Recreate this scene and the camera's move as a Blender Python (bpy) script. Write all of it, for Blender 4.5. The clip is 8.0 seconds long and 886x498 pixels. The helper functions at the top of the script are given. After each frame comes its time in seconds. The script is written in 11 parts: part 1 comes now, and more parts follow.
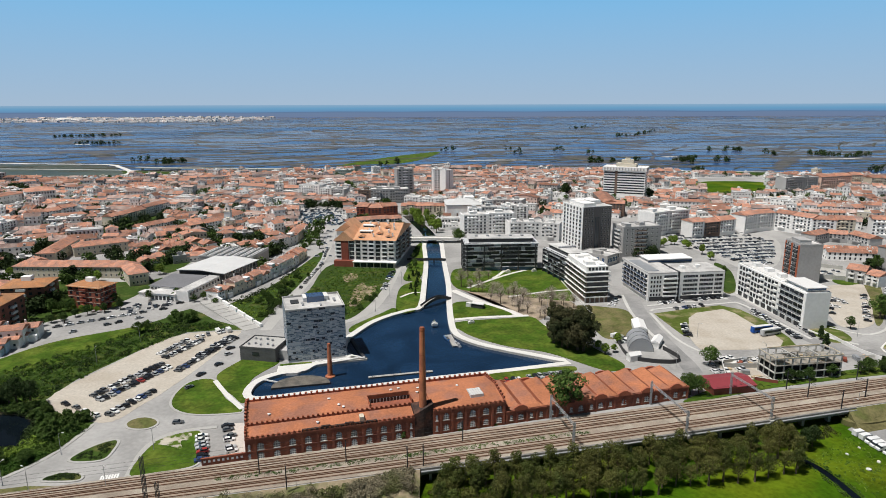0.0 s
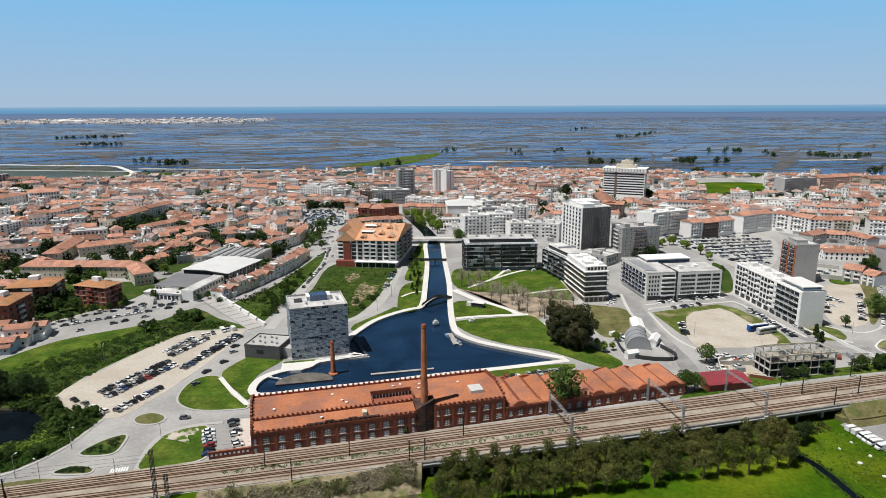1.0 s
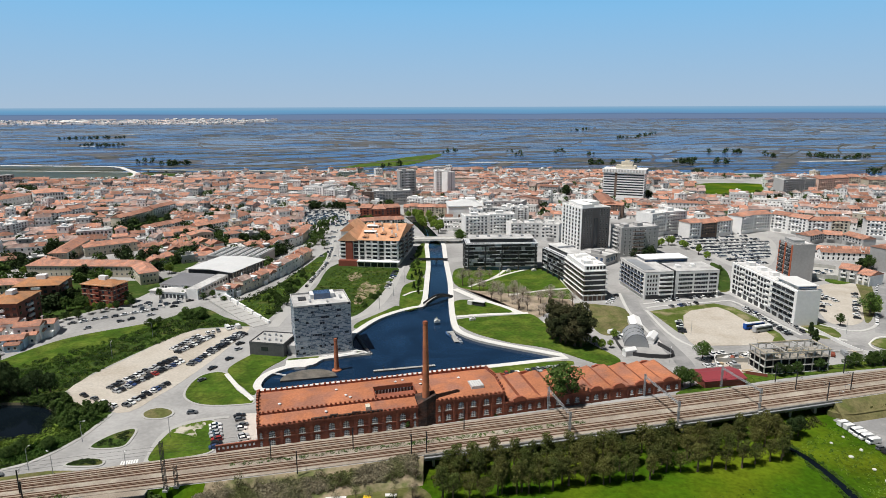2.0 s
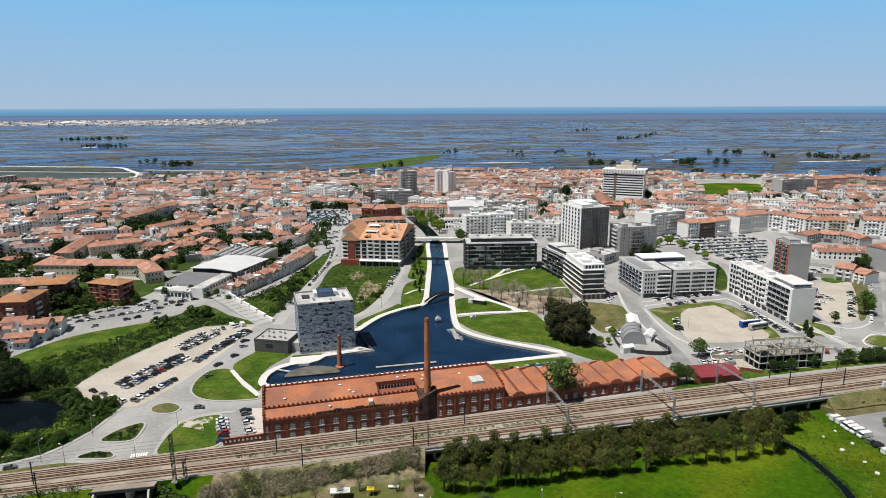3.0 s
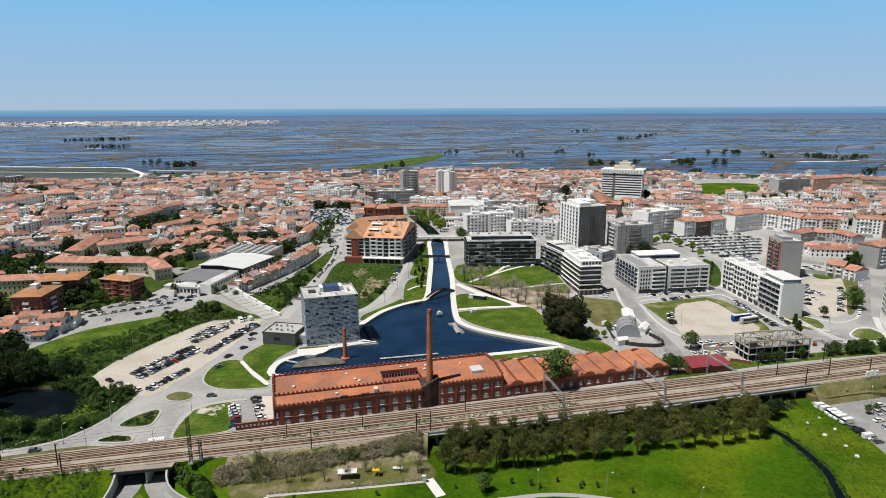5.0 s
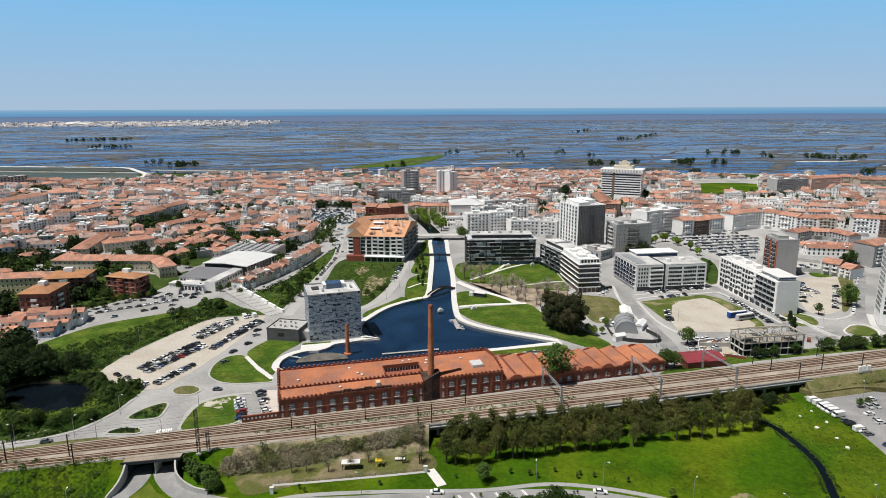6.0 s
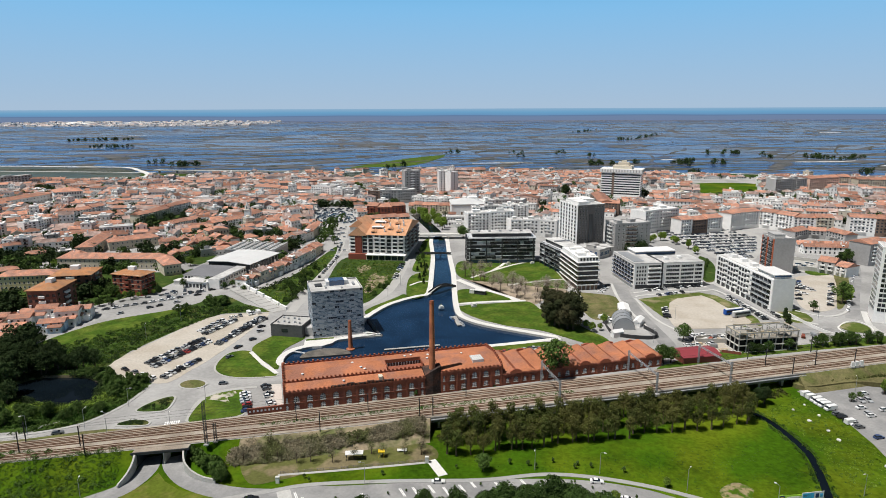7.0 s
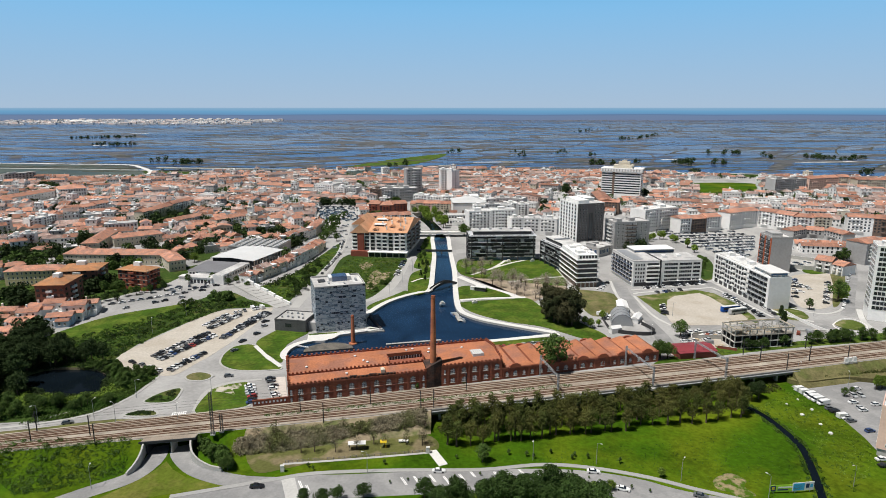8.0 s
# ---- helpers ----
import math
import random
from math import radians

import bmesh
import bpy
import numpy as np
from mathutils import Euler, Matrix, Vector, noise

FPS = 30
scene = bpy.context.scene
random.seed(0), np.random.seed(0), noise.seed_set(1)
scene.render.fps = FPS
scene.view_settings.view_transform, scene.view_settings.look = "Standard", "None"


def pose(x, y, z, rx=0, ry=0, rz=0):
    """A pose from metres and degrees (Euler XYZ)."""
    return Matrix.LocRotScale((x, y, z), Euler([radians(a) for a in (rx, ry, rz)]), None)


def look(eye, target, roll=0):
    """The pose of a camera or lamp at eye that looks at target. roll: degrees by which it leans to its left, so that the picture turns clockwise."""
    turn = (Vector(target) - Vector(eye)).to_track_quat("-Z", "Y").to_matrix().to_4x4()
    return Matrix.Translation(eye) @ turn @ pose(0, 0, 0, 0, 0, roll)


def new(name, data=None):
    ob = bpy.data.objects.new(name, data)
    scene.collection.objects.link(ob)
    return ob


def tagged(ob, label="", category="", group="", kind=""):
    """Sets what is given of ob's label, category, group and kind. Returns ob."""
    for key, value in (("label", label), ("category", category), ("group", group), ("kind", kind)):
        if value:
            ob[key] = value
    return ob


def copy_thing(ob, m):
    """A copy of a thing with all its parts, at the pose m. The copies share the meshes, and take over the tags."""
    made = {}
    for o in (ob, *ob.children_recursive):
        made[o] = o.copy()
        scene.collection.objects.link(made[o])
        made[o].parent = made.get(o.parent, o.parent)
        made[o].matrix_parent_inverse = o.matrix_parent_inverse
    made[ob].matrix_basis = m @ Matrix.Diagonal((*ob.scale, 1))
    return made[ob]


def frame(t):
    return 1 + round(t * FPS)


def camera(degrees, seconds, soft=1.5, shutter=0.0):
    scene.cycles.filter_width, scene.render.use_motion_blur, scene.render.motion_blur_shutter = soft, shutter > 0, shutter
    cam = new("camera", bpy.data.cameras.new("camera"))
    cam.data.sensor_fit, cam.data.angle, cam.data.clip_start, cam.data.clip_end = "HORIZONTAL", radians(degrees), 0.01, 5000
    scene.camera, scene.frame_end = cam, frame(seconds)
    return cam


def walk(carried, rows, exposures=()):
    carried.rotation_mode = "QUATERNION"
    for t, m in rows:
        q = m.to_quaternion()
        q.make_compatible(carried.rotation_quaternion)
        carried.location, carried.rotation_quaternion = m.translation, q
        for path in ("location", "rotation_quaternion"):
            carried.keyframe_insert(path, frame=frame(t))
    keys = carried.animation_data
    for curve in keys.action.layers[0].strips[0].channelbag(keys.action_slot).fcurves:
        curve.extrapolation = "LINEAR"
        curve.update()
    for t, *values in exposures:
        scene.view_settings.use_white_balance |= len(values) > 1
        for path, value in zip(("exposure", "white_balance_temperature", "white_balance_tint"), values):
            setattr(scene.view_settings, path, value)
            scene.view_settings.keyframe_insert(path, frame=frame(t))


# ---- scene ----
cam = camera(70.0, 8.0, soft=0.7)

PATH = [
    (0, (0.91, -204.23, 116.29), (1.65, -106.86, 93.49), -0.17),
    (0.5, (0.86, -206.83, 116.51), (1.54, -109.44, 93.85), -0.20),
    (1, (0.79, -209.55, 116.76), (1.40, -112.14, 94.15), -0.20),
    (1.5, (0.70, -212.41, 117.00), (1.24, -114.98, 94.46), -0.18),
    (3, (0.48, -221.19, 117.87), (0.82, -123.73, 95.47), -0.23),
    (3.5, (0.45, -224.09, 118.02), (0.74, -126.63, 95.64), -0.24),
    (4, (0.37, -227.05, 118.12), (0.60, -129.59, 95.73), -0.26),
    (4.5, (0.28, -230.05, 118.19), (0.49, -132.58, 95.85), -0.26),
    (6, (0.02, -239.14, 118.32), (0.13, -141.65, 96.05), -0.25),
    (6.5, (-0.08, -242.19, 118.34), (-0.06, -144.69, 96.08), -0.20),
    (7, (-0.19, -245.17, 118.36), (-0.17, -147.68, 96.12), -0.22),
    (7.5, (-0.27, -248.08, 118.37), (-0.31, -150.65, 95.85), -0.16),
    (8, (-0.30, -250.89, 118.38), (-0.45, -153.43, 96.00), 0.00),
]
walk(cam, [(t, look(eye, target, roll)) for t, eye, target, roll in PATH], exposures=[(0.0, -0.12), (0.8, -0.05), (8.0, -0.04)])

# ---- light: high afternoon sun from the left, clear sky ----
SUN_EL, SUN_AZ = radians(66), radians(-116)
world = bpy.data.worlds.new("sky")
scene.world = world
world.use_nodes = True
wn = world.node_tree.nodes
sky = wn.new("ShaderNodeTexSky")
sky.sky_type = "NISHITA"
sky.sun_disc = False
sky.sun_elevation, sky.sun_rotation = SUN_EL, SUN_AZ
sky.altitude, sky.air_density, sky.dust_density, sky.ozone_density = 100, 1.0, 0.6, 2.5
wn["Background"].inputs["Strength"].default_value = 0.10
# summer haze: the sky near the horizon fades to a soft blue all round
wl = world.node_tree.links
co, sp, hz = wn.new("ShaderNodeTexCoord"), wn.new("ShaderNodeSeparateXYZ"), wn.new("ShaderNodeMapRange")
hz.interpolation_type = "SMOOTHSTEP"
hz.inputs[1].default_value, hz.inputs[2].default_value, hz.inputs[3].default_value, hz.inputs[4].default_value = 0.13, 0.30, 1.0, 0.0
wl.new(co.outputs["Generated"], sp.inputs[0]), wl.new(sp.outputs[2], hz.inputs[0])
band = wn.new("ShaderNodeValToRGB")
band.color_ramp.elements[0].position, band.color_ramp.elements[0].color = 0.0, (4.0, 5.4, 7.0, 1)
band.color_ramp.elements[1].position, band.color_ramp.elements[1].color = 0.17, (1.9, 5.2, 8.7, 1)
wl.new(sp.outputs[2], band.inputs[0])
mixed = wn.new("ShaderNodeMix")
mixed.data_type = "RGBA"
soft_blue = wn.new("ShaderNodeHueSaturation")
soft_blue.inputs["Saturation"].default_value, soft_blue.inputs["Value"].default_value = 0.8, 0.185
wl.new(sky.outputs[0], soft_blue.inputs["Color"])
wl.new(hz.outputs[0], mixed.inputs[0]), wl.new(soft_blue.outputs[0], mixed.inputs[6]), wl.new(band.outputs[0], mixed.inputs[7])
wl.new(mixed.outputs[2], wn["Background"].inputs["Color"])

sun_data = bpy.data.lights.new("sun", "SUN")
sun_data.energy, sun_data.angle, sun_data.color = 5.0, radians(0.53), (1.0, 0.972, 0.935)
sun = new("sun", sun_data)
sun_way = Vector((math.sin(SUN_AZ) * math.cos(SUN_EL), math.cos(SUN_AZ) * math.cos(SUN_EL), math.sin(SUN_EL)))
sun.matrix_world = look(sun_way * 900, (0, 0, 0))
scene.view_settings.exposure = 0.0

# ---- materials ----
def mat(name, color, rough=0.85, var=0.25, scales=(0.05, 1.5), bump=0.0, metal=0.0, second=None, mix=(0.45, 0.6),
        per_object=0.0, per_island=0.0, spec=0.14, mix_scale=None):
    """A noisy surface: two scales of variation in world metres, a second colour in patches, and relief."""
    m = bpy.data.materials.new(name)
    m.use_nodes = True
    nt = m.node_tree
    N, L = nt.nodes, nt.links
    b = N["Principled BSDF"]
    b.inputs["Roughness"].default_value, b.inputs["Metallic"].default_value = rough, metal
    b.inputs["Specular IOR Level"].default_value = spec
    geo = N.new("ShaderNodeNewGeometry")
    n1, n2 = N.new("ShaderNodeTexNoise"), N.new("ShaderNodeTexNoise")
    for n, s in zip((n1, n2), scales):
        n.inputs["Scale"].default_value, n.inputs["Detail"].default_value = s, 5
        L.new(geo.outputs["Position"], n.inputs["Vector"])
    add = N.new("ShaderNodeMath")
    add.operation = "ADD"
    L.new(n1.outputs[0], add.inputs[0]), L.new(n2.outputs[0], add.inputs[1])
    rng = N.new("ShaderNodeMapRange")
    rng.inputs[1].default_value, rng.inputs[2].default_value = 0.65, 1.35
    rng.inputs[3].default_value, rng.inputs[4].default_value = 1 - var, 1 + var
    L.new(add.outputs[0], rng.inputs[0])
    value = rng.outputs[0]
    for amount, node, out in ((per_object, "ShaderNodeObjectInfo", "Random"), (per_island, "ShaderNodeNewGeometry", "Random Per Island")):
        if amount:
            o, r, mul = N.new(node), N.new("ShaderNodeMapRange"), N.new("ShaderNodeMath")
            r.inputs[3].default_value, r.inputs[4].default_value = 1 - amount, 1 + amount
            mul.operation = "MULTIPLY"
            L.new(o.outputs[out], r.inputs[0]), L.new(r.outputs[0], mul.inputs[0]), L.new(value, mul.inputs[1])
            value = mul.outputs[0]
    base = N.new("ShaderNodeMix")
    base.data_type = "RGBA"
    base.inputs[6].default_value, base.inputs[7].default_value = (*color, 1), (*(second or color), 1)
    base.inputs[0].default_value = 0
    if second:
        n3, st = N.new("ShaderNodeTexNoise"), N.new("ShaderNodeMapRange")
        n3.inputs["Scale"].default_value, n3.inputs["Detail"].default_value = mix_scale or scales[0] * 1.7, 6
        st.inputs[1].default_value, st.inputs[2].default_value = mix
        L.new(geo.outputs["Position"], n3.inputs["Vector"]), L.new(n3.outputs[0], st.inputs[0])
        L.new(st.outputs[0], base.inputs[0])
    vm = N.new("ShaderNodeVectorMath")
    vm.operation = "SCALE"
    L.new(base.outputs[2], vm.inputs[0]), L.new(value, vm.inputs["Scale"])
    L.new(vm.outputs[0], b.inputs["Base Color"])
    if bump:
        bp = N.new("ShaderNodeBump")
        bp.inputs["Strength"].default_value, bp.inputs["Distance"].default_value = min(1, bump), max(0.05, bump * 0.3)
        L.new(n2.outputs[0], bp.inputs["Height"]), L.new(bp.outputs[0], b.inputs["Normal"])
    return m


ASPHALT = mat("asphalt", (0.245, 0.243, 0.24), 0.9, 0.16, (0.05, 1.1), second=(0.30, 0.295, 0.288), mix_scale=0.12)
TOWN_GROUND = mat("town_ground", (0.37, 0.362, 0.35), 0.9, 0.16, (0.02, 0.6), second=(0.29, 0.285, 0.275))
PALE_STONE = mat("pale_stone", (0.66, 0.645, 0.61), 0.85, 0.1, (0.08, 1.2), bump=0.1)
KERB_GREY = mat("kerb_grey", (0.34, 0.335, 0.32), 0.88, 0.12, (0.06, 1.5))
SIDEWALK = mat("sidewalk", (0.52, 0.51, 0.485), 0.85, 0.15, (0.08, 1.2), bump=0.1)
PAVING = mat("paving", (0.41, 0.40, 0.38), 0.85, 0.12, (0.06, 1.5))
SAND = mat("sand", (0.52, 0.475, 0.41), 0.95, 0.2, (0.07, 0.9), bump=0.2, second=(0.40, 0.355, 0.295), mix=(0.42, 0.62), mix_scale=0.07)
GRASS = mat("grass", (0.048, 0.094, 0.008), 0.95, 0.5, (0.11, 0.6), bump=0.9, second=(0.100, 0.134, 0.018), mix=(0.42, 0.66), mix_scale=0.09)
MEADOW = mat("meadow", (0.040, 0.094, 0.003), 0.95, 0.45, (0.05, 0.7), bump=0.7, second=(0.092, 0.128, 0.006), mix_scale=0.028, mix=(0.44, 0.62), spec=0.06)
ROUGH_GRASS = mat("rough_grass", (0.038, 0.070, 0.011), 0.95, 0.5, (0.06, 0.6), bump=0.9, second=(0.115, 0.115, 0.036), mix=(0.55, 0.75))
DRY_GRASS = mat("dry_grass", (0.155, 0.14, 0.062), 0.95, 0.4, (0.08, 0.9), bump=0.6, second=(0.10, 0.11, 0.035))
DIRT = mat("dirt", (0.30, 0.24, 0.16), 0.95, 0.3, (0.08, 0.9), bump=0.4, second=(0.12, 0.13, 0.05))
BALLAST = mat("ballast", (0.30, 0.25, 0.20), 0.95, 0.35, (0.07, 2.5), bump=0.5, second=(0.37, 0.325, 0.265))
RAIL_BED = mat("rail_bed", (0.30, 0.235, 0.18), 0.95, 0.3, (0.1, 2.5), bump=0.4)
RAIL_STEEL = mat("rail_steel", (0.16, 0.08, 0.05), 0.6, 0.2, (0.2, 3), metal=0.4)
CONCRETE = mat("concrete", (0.42, 0.41, 0.38), 0.85, 0.18, (0.08, 0.9), bump=0.1)
DARK_CONCRETE = mat("dark_concrete", (0.10, 0.10, 0.10), 0.8, 0.2, (0.1, 0.9))
BRICK_WALL = mat("brick_wall", (0.30, 0.105, 0.065), 0.9, 0.22, (0.12, 2.2), bump=0.3, second=(0.22, 0.08, 0.055))
BRICK_CHIMNEY = mat("brick_chimney", (0.46, 0.17, 0.085), 0.9, 0.15, (0.2, 2.5), bump=0.2, second=(0.35, 0.13, 0.075))
TILE_ROOF = mat("tile_roof", (0.44, 0.172, 0.088), 0.85, 0.28, (0.07, 1.4), bump=0.4, second=(0.33, 0.15, 0.10), per_island=0.08)
TOWN_ROOF = mat("town_roof", (0.43, 0.208, 0.138), 0.85, 0.35, (0.2, 1.6), bump=0.4, second=(0.32, 0.18, 0.135), mix=(0.42, 0.58), mix_scale=0.3, per_object=0.25, per_island=0.42)
# muted tiles, partly distance haze put into their colour
PALE_ROOF = mat("pale_tile_roof", (0.30, 0.205, 0.175), 0.88, 0.35, (0.12, 1.2), bump=0.3, second=(0.40, 0.31, 0.27), per_island=0.35)
PINK_WALL = mat("pink_wall", (0.66, 0.47, 0.40), 0.85, 0.10, (0.08, 0.7), per_object=0.1, per_island=0.2)
WHITE_WALL = mat("white_wall", (0.83, 0.815, 0.79), 0.85, 0.10, (0.08, 0.7), per_object=0.08, per_island=0.12)
CREAM_WALL = mat("cream_wall", (0.62, 0.56, 0.45), 0.85, 0.10, (0.08, 0.7), per_object=0.12, per_island=0.15)
GREY_WALL = mat("grey_wall", (0.42, 0.41, 0.40), 0.85, 0.12, (0.08, 0.7), per_object=0.15, per_island=0.2)
BROWN_WALL = mat("brown_wall", (0.17, 0.12, 0.095), 0.85, 0.15, (0.08, 0.9), per_object=0.1)
RED_BRICK = mat("red_brick", (0.24, 0.075, 0.05), 0.85, 0.2, (0.1, 1.5))
FLAT_ROOF = mat("flat_roof", (0.60, 0.59, 0.57), 0.9, 0.2, (0.06, 0.7), second=(0.44, 0.43, 0.42), per_object=0.2, per_island=0.2)
DARK_GLASS = mat("dark_glass", (0.03, 0.035, 0.042), 0.15, 0.3, (0.1, 0.9), spec=0.6, per_object=0.5, per_island=0.5)
BLUE_GLASS = mat("blue_glass", (0.05, 0.09, 0.17), 0.12, 0.3, (0.1, 0.9), spec=0.7)
FRAME_WHITE = mat("frame_white", (0.70, 0.69, 0.67), 0.6, 0.08)
METAL_GREY = mat("metal_grey", (0.36, 0.37, 0.38), 0.5, 0.12, (0.2, 2), metal=0.3)
DARK_METAL = mat("dark_metal", (0.05, 0.05, 0.052), 0.5, 0.2, (0.2, 2))


def water_mat(name, color, scale, rough=0.08, bump=0.12):
    m = bpy.data.materials.new(name)
    m.use_nodes = True
    N, L = m.node_tree.nodes, m.node_tree.links
    b = N["Principled BSDF"]
    b.inputs["Base Color"].default_value = (*color, 1)
    b.inputs["Roughness"].default_value, b.inputs["IOR"].default_value = rough, 1.33
    geo, n, bp = N.new("ShaderNodeNewGeometry"), N.new("ShaderNodeTexNoise"), N.new("ShaderNodeBump")
    n.inputs["Scale"].default_value, n.inputs["Detail"].default_value = scale, 4
    bp.inputs["Strength"].default_value, bp.inputs["Distance"].default_value = bump, 0.3
    # calm and ruffled stretches
    big, col, rg = N.new("ShaderNodeTexNoise"), N.new("ShaderNodeMix"), N.new("ShaderNodeMapRange")
    big.inputs["Scale"].default_value, big.inputs["Detail"].default_value, big.inputs["Distortion"].default_value = 0.035, 5, 0.8
    col.data_type = "RGBA"
    col.inputs[6].default_value, col.inputs[7].default_value = (*[c * 0.8 for c in color], 1), (*[c * 1.35 for c in color], 1)
    rg.inputs[1].default_value, rg.inputs[2].default_value, rg.inputs[3].default_value, rg.inputs[4].default_value = 0.38, 0.62, rough * 0.7, rough * 1.6
    L.new(geo.outputs["Position"], big.inputs["Vector"]), L.new(big.outputs[0], rg.inputs[0]), L.new(rg.outputs[0], b.inputs["Roughness"])
    mix_at = N.new("ShaderNodeMapRange")
    mix_at.inputs[1].default_value, mix_at.inputs[2].default_value = 0.35, 0.65
    L.new(big.outputs[0], mix_at.inputs[0]), L.new(mix_at.outputs[0], col.inputs[0]), L.new(col.outputs[2], b.inputs["Base Color"])
    L.new(geo.outputs["Position"], n.inputs["Vector"]), L.new(n.outputs[0], bp.inputs["Height"])
    L.new(bp.outputs[0], b.inputs["Normal"])
    return m


WATER = water_mat("canal_water", (0.008, 0.026, 0.060), 1.2, 0.1, 0.2)
POND_WATER = water_mat("pond_water", (0.004, 0.007, 0.010), 0.8, 0.03, 0.03)


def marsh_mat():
    """Salt pans: long parcels of open water and mud, lilac from haze painted into the colour, parted by narrow earth
    dykes.
    """
    m = bpy.data.materials.new("marsh")
    m.use_nodes = True
    N, L = m.node_tree.nodes, m.node_tree.links
    b = N["Principled BSDF"]
    geo = N.new("ShaderNodeNewGeometry")

    def mapped(scale, turn, amount):
        warp, wmix, mp = N.new("ShaderNodeTexNoise"), N.new("ShaderNodeVectorMath"), N.new("ShaderNodeMapping")
        warp.inputs["Scale"].default_value, warp.inputs["Detail"].default_value = 0.005, 4
        wmix.operation, wmix.inputs[1].default_value = "MULTIPLY_ADD", (amount, amount, 0)
        mp.inputs["Scale"].default_value, mp.inputs["Rotation"].default_value = (*scale, 1), (0, 0, turn)
        L.new(geo.outputs["Position"], warp.inputs["Vector"]), L.new(warp.outputs["Color"], wmix.inputs[0])
        L.new(geo.outputs["Position"], wmix.inputs[2]), L.new(wmix.outputs[0], mp.inputs["Vector"])
        return mp.outputs[0]

    def voronoi(vec, feature="F1"):
        v = N.new("ShaderNodeTexVoronoi")
        v.feature = feature
        v.inputs["Scale"].default_value, v.inputs["Randomness"].default_value = 1, 0.85
        L.new(vec, v.inputs["Vector"])
        return v

    def noise_of(vec, scale, detail):
        n = N.new("ShaderNodeTexNoise")
        n.inputs["Scale"].default_value, n.inputs["Detail"].default_value = scale, detail
        L.new(vec, n.inputs["Vector"])
        return n.outputs[0]

    def ramp(value, *stops):
        r = N.new("ShaderNodeValToRGB")
        e = r.color_ramp.elements
        e[0].position, e[0].color = stops[0][0], (*stops[0][1], 1)
        e[1].position, e[1].color = stops[-1][0], (*stops[-1][1], 1)
        for p, c in stops[1:-1]:
            e.new(p).color = (*c, 1)
        L.new(value, r.inputs[0])
        return r.outputs[0]

    def between(value, a, b2, lo=0.0, hi=1.0):
        r = N.new("ShaderNodeMapRange")
        for k, q in zip((1, 2, 3, 4), (a, b2, lo, hi)):
            r.inputs[k].default_value = q
        L.new(value, r.inputs[0])
        return r.outputs[0]

    def calc(op, a, c):
        n = N.new("ShaderNodeMath")
        n.operation = op
        for k, q in enumerate((a, c)):
            if isinstance(q, (int, float)):
                n.inputs[k].default_value = q
            else:
                L.new(q, n.inputs[k])
        return n.outputs[0]

    def blend(f, a, c):
        n = N.new("ShaderNodeMix")
        n.data_type = "RGBA"
        L.new(f, n.inputs[0]), L.new(a, n.inputs[6]), L.new(c, n.inputs[7])
        return n.outputs[2]

    pans = mapped((0.0036, 0.0105), 0.14, 90)
    tone = N.new("ShaderNodeSeparateColor")
    L.new(voronoi(pans).outputs["Color"], tone.inputs[0])
    edge = voronoi(pans, "DISTANCE_TO_EDGE").outputs["Distance"]
    cross = voronoi(mapped((0.0052, 0.0038), 0.7, 60), "DISTANCE_TO_EDGE").outputs["Distance"]
    wide = noise_of(mapped((0.00055, 0.0022), 0.06, 60), 1.0, 7)
    streak = noise_of(mapped((0.0016, 0.012), -0.04, 90), 1.0, 6)
    fine = noise_of(geo.outputs["Position"], 0.03, 6)
    place = N.new("ShaderNodeSeparateXYZ")
    L.new(geo.outputs["Position"], place.inputs[0])
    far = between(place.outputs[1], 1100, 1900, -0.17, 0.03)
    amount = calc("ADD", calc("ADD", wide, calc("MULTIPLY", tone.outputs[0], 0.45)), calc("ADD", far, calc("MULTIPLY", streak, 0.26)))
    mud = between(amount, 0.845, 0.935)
    # lilac-blue cast: distance haze put into the water and mud colours
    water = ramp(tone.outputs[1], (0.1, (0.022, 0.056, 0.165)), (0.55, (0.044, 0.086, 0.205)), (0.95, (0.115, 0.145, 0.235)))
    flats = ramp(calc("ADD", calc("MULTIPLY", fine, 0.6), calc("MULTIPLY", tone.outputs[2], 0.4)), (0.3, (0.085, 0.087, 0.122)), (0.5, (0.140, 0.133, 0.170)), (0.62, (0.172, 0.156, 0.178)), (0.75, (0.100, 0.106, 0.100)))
    earth = ramp(fine, (0.35, (0.048, 0.053, 0.060)), (0.65, (0.110, 0.104, 0.098)))
    dyke = calc("MAXIMUM", calc("MULTIPLY", between(edge, 0.075, 0.045), between(streak, 0.33, 0.45)), calc("MULTIPLY", between(cross, 0.022, 0.012), between(wide, 0.45, 0.55)))
    L.new(blend(dyke, blend(mud, water, flats), earth), b.inputs["Base Color"])
    L.new(between(calc("MAXIMUM", mud, dyke), 0, 1, 0.22, 0.75), b.inputs["Specular IOR Level"])
    L.new(between(dyke, 0, 1, 0.24, 0.7), b.inputs["Roughness"])
    return m


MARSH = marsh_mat()


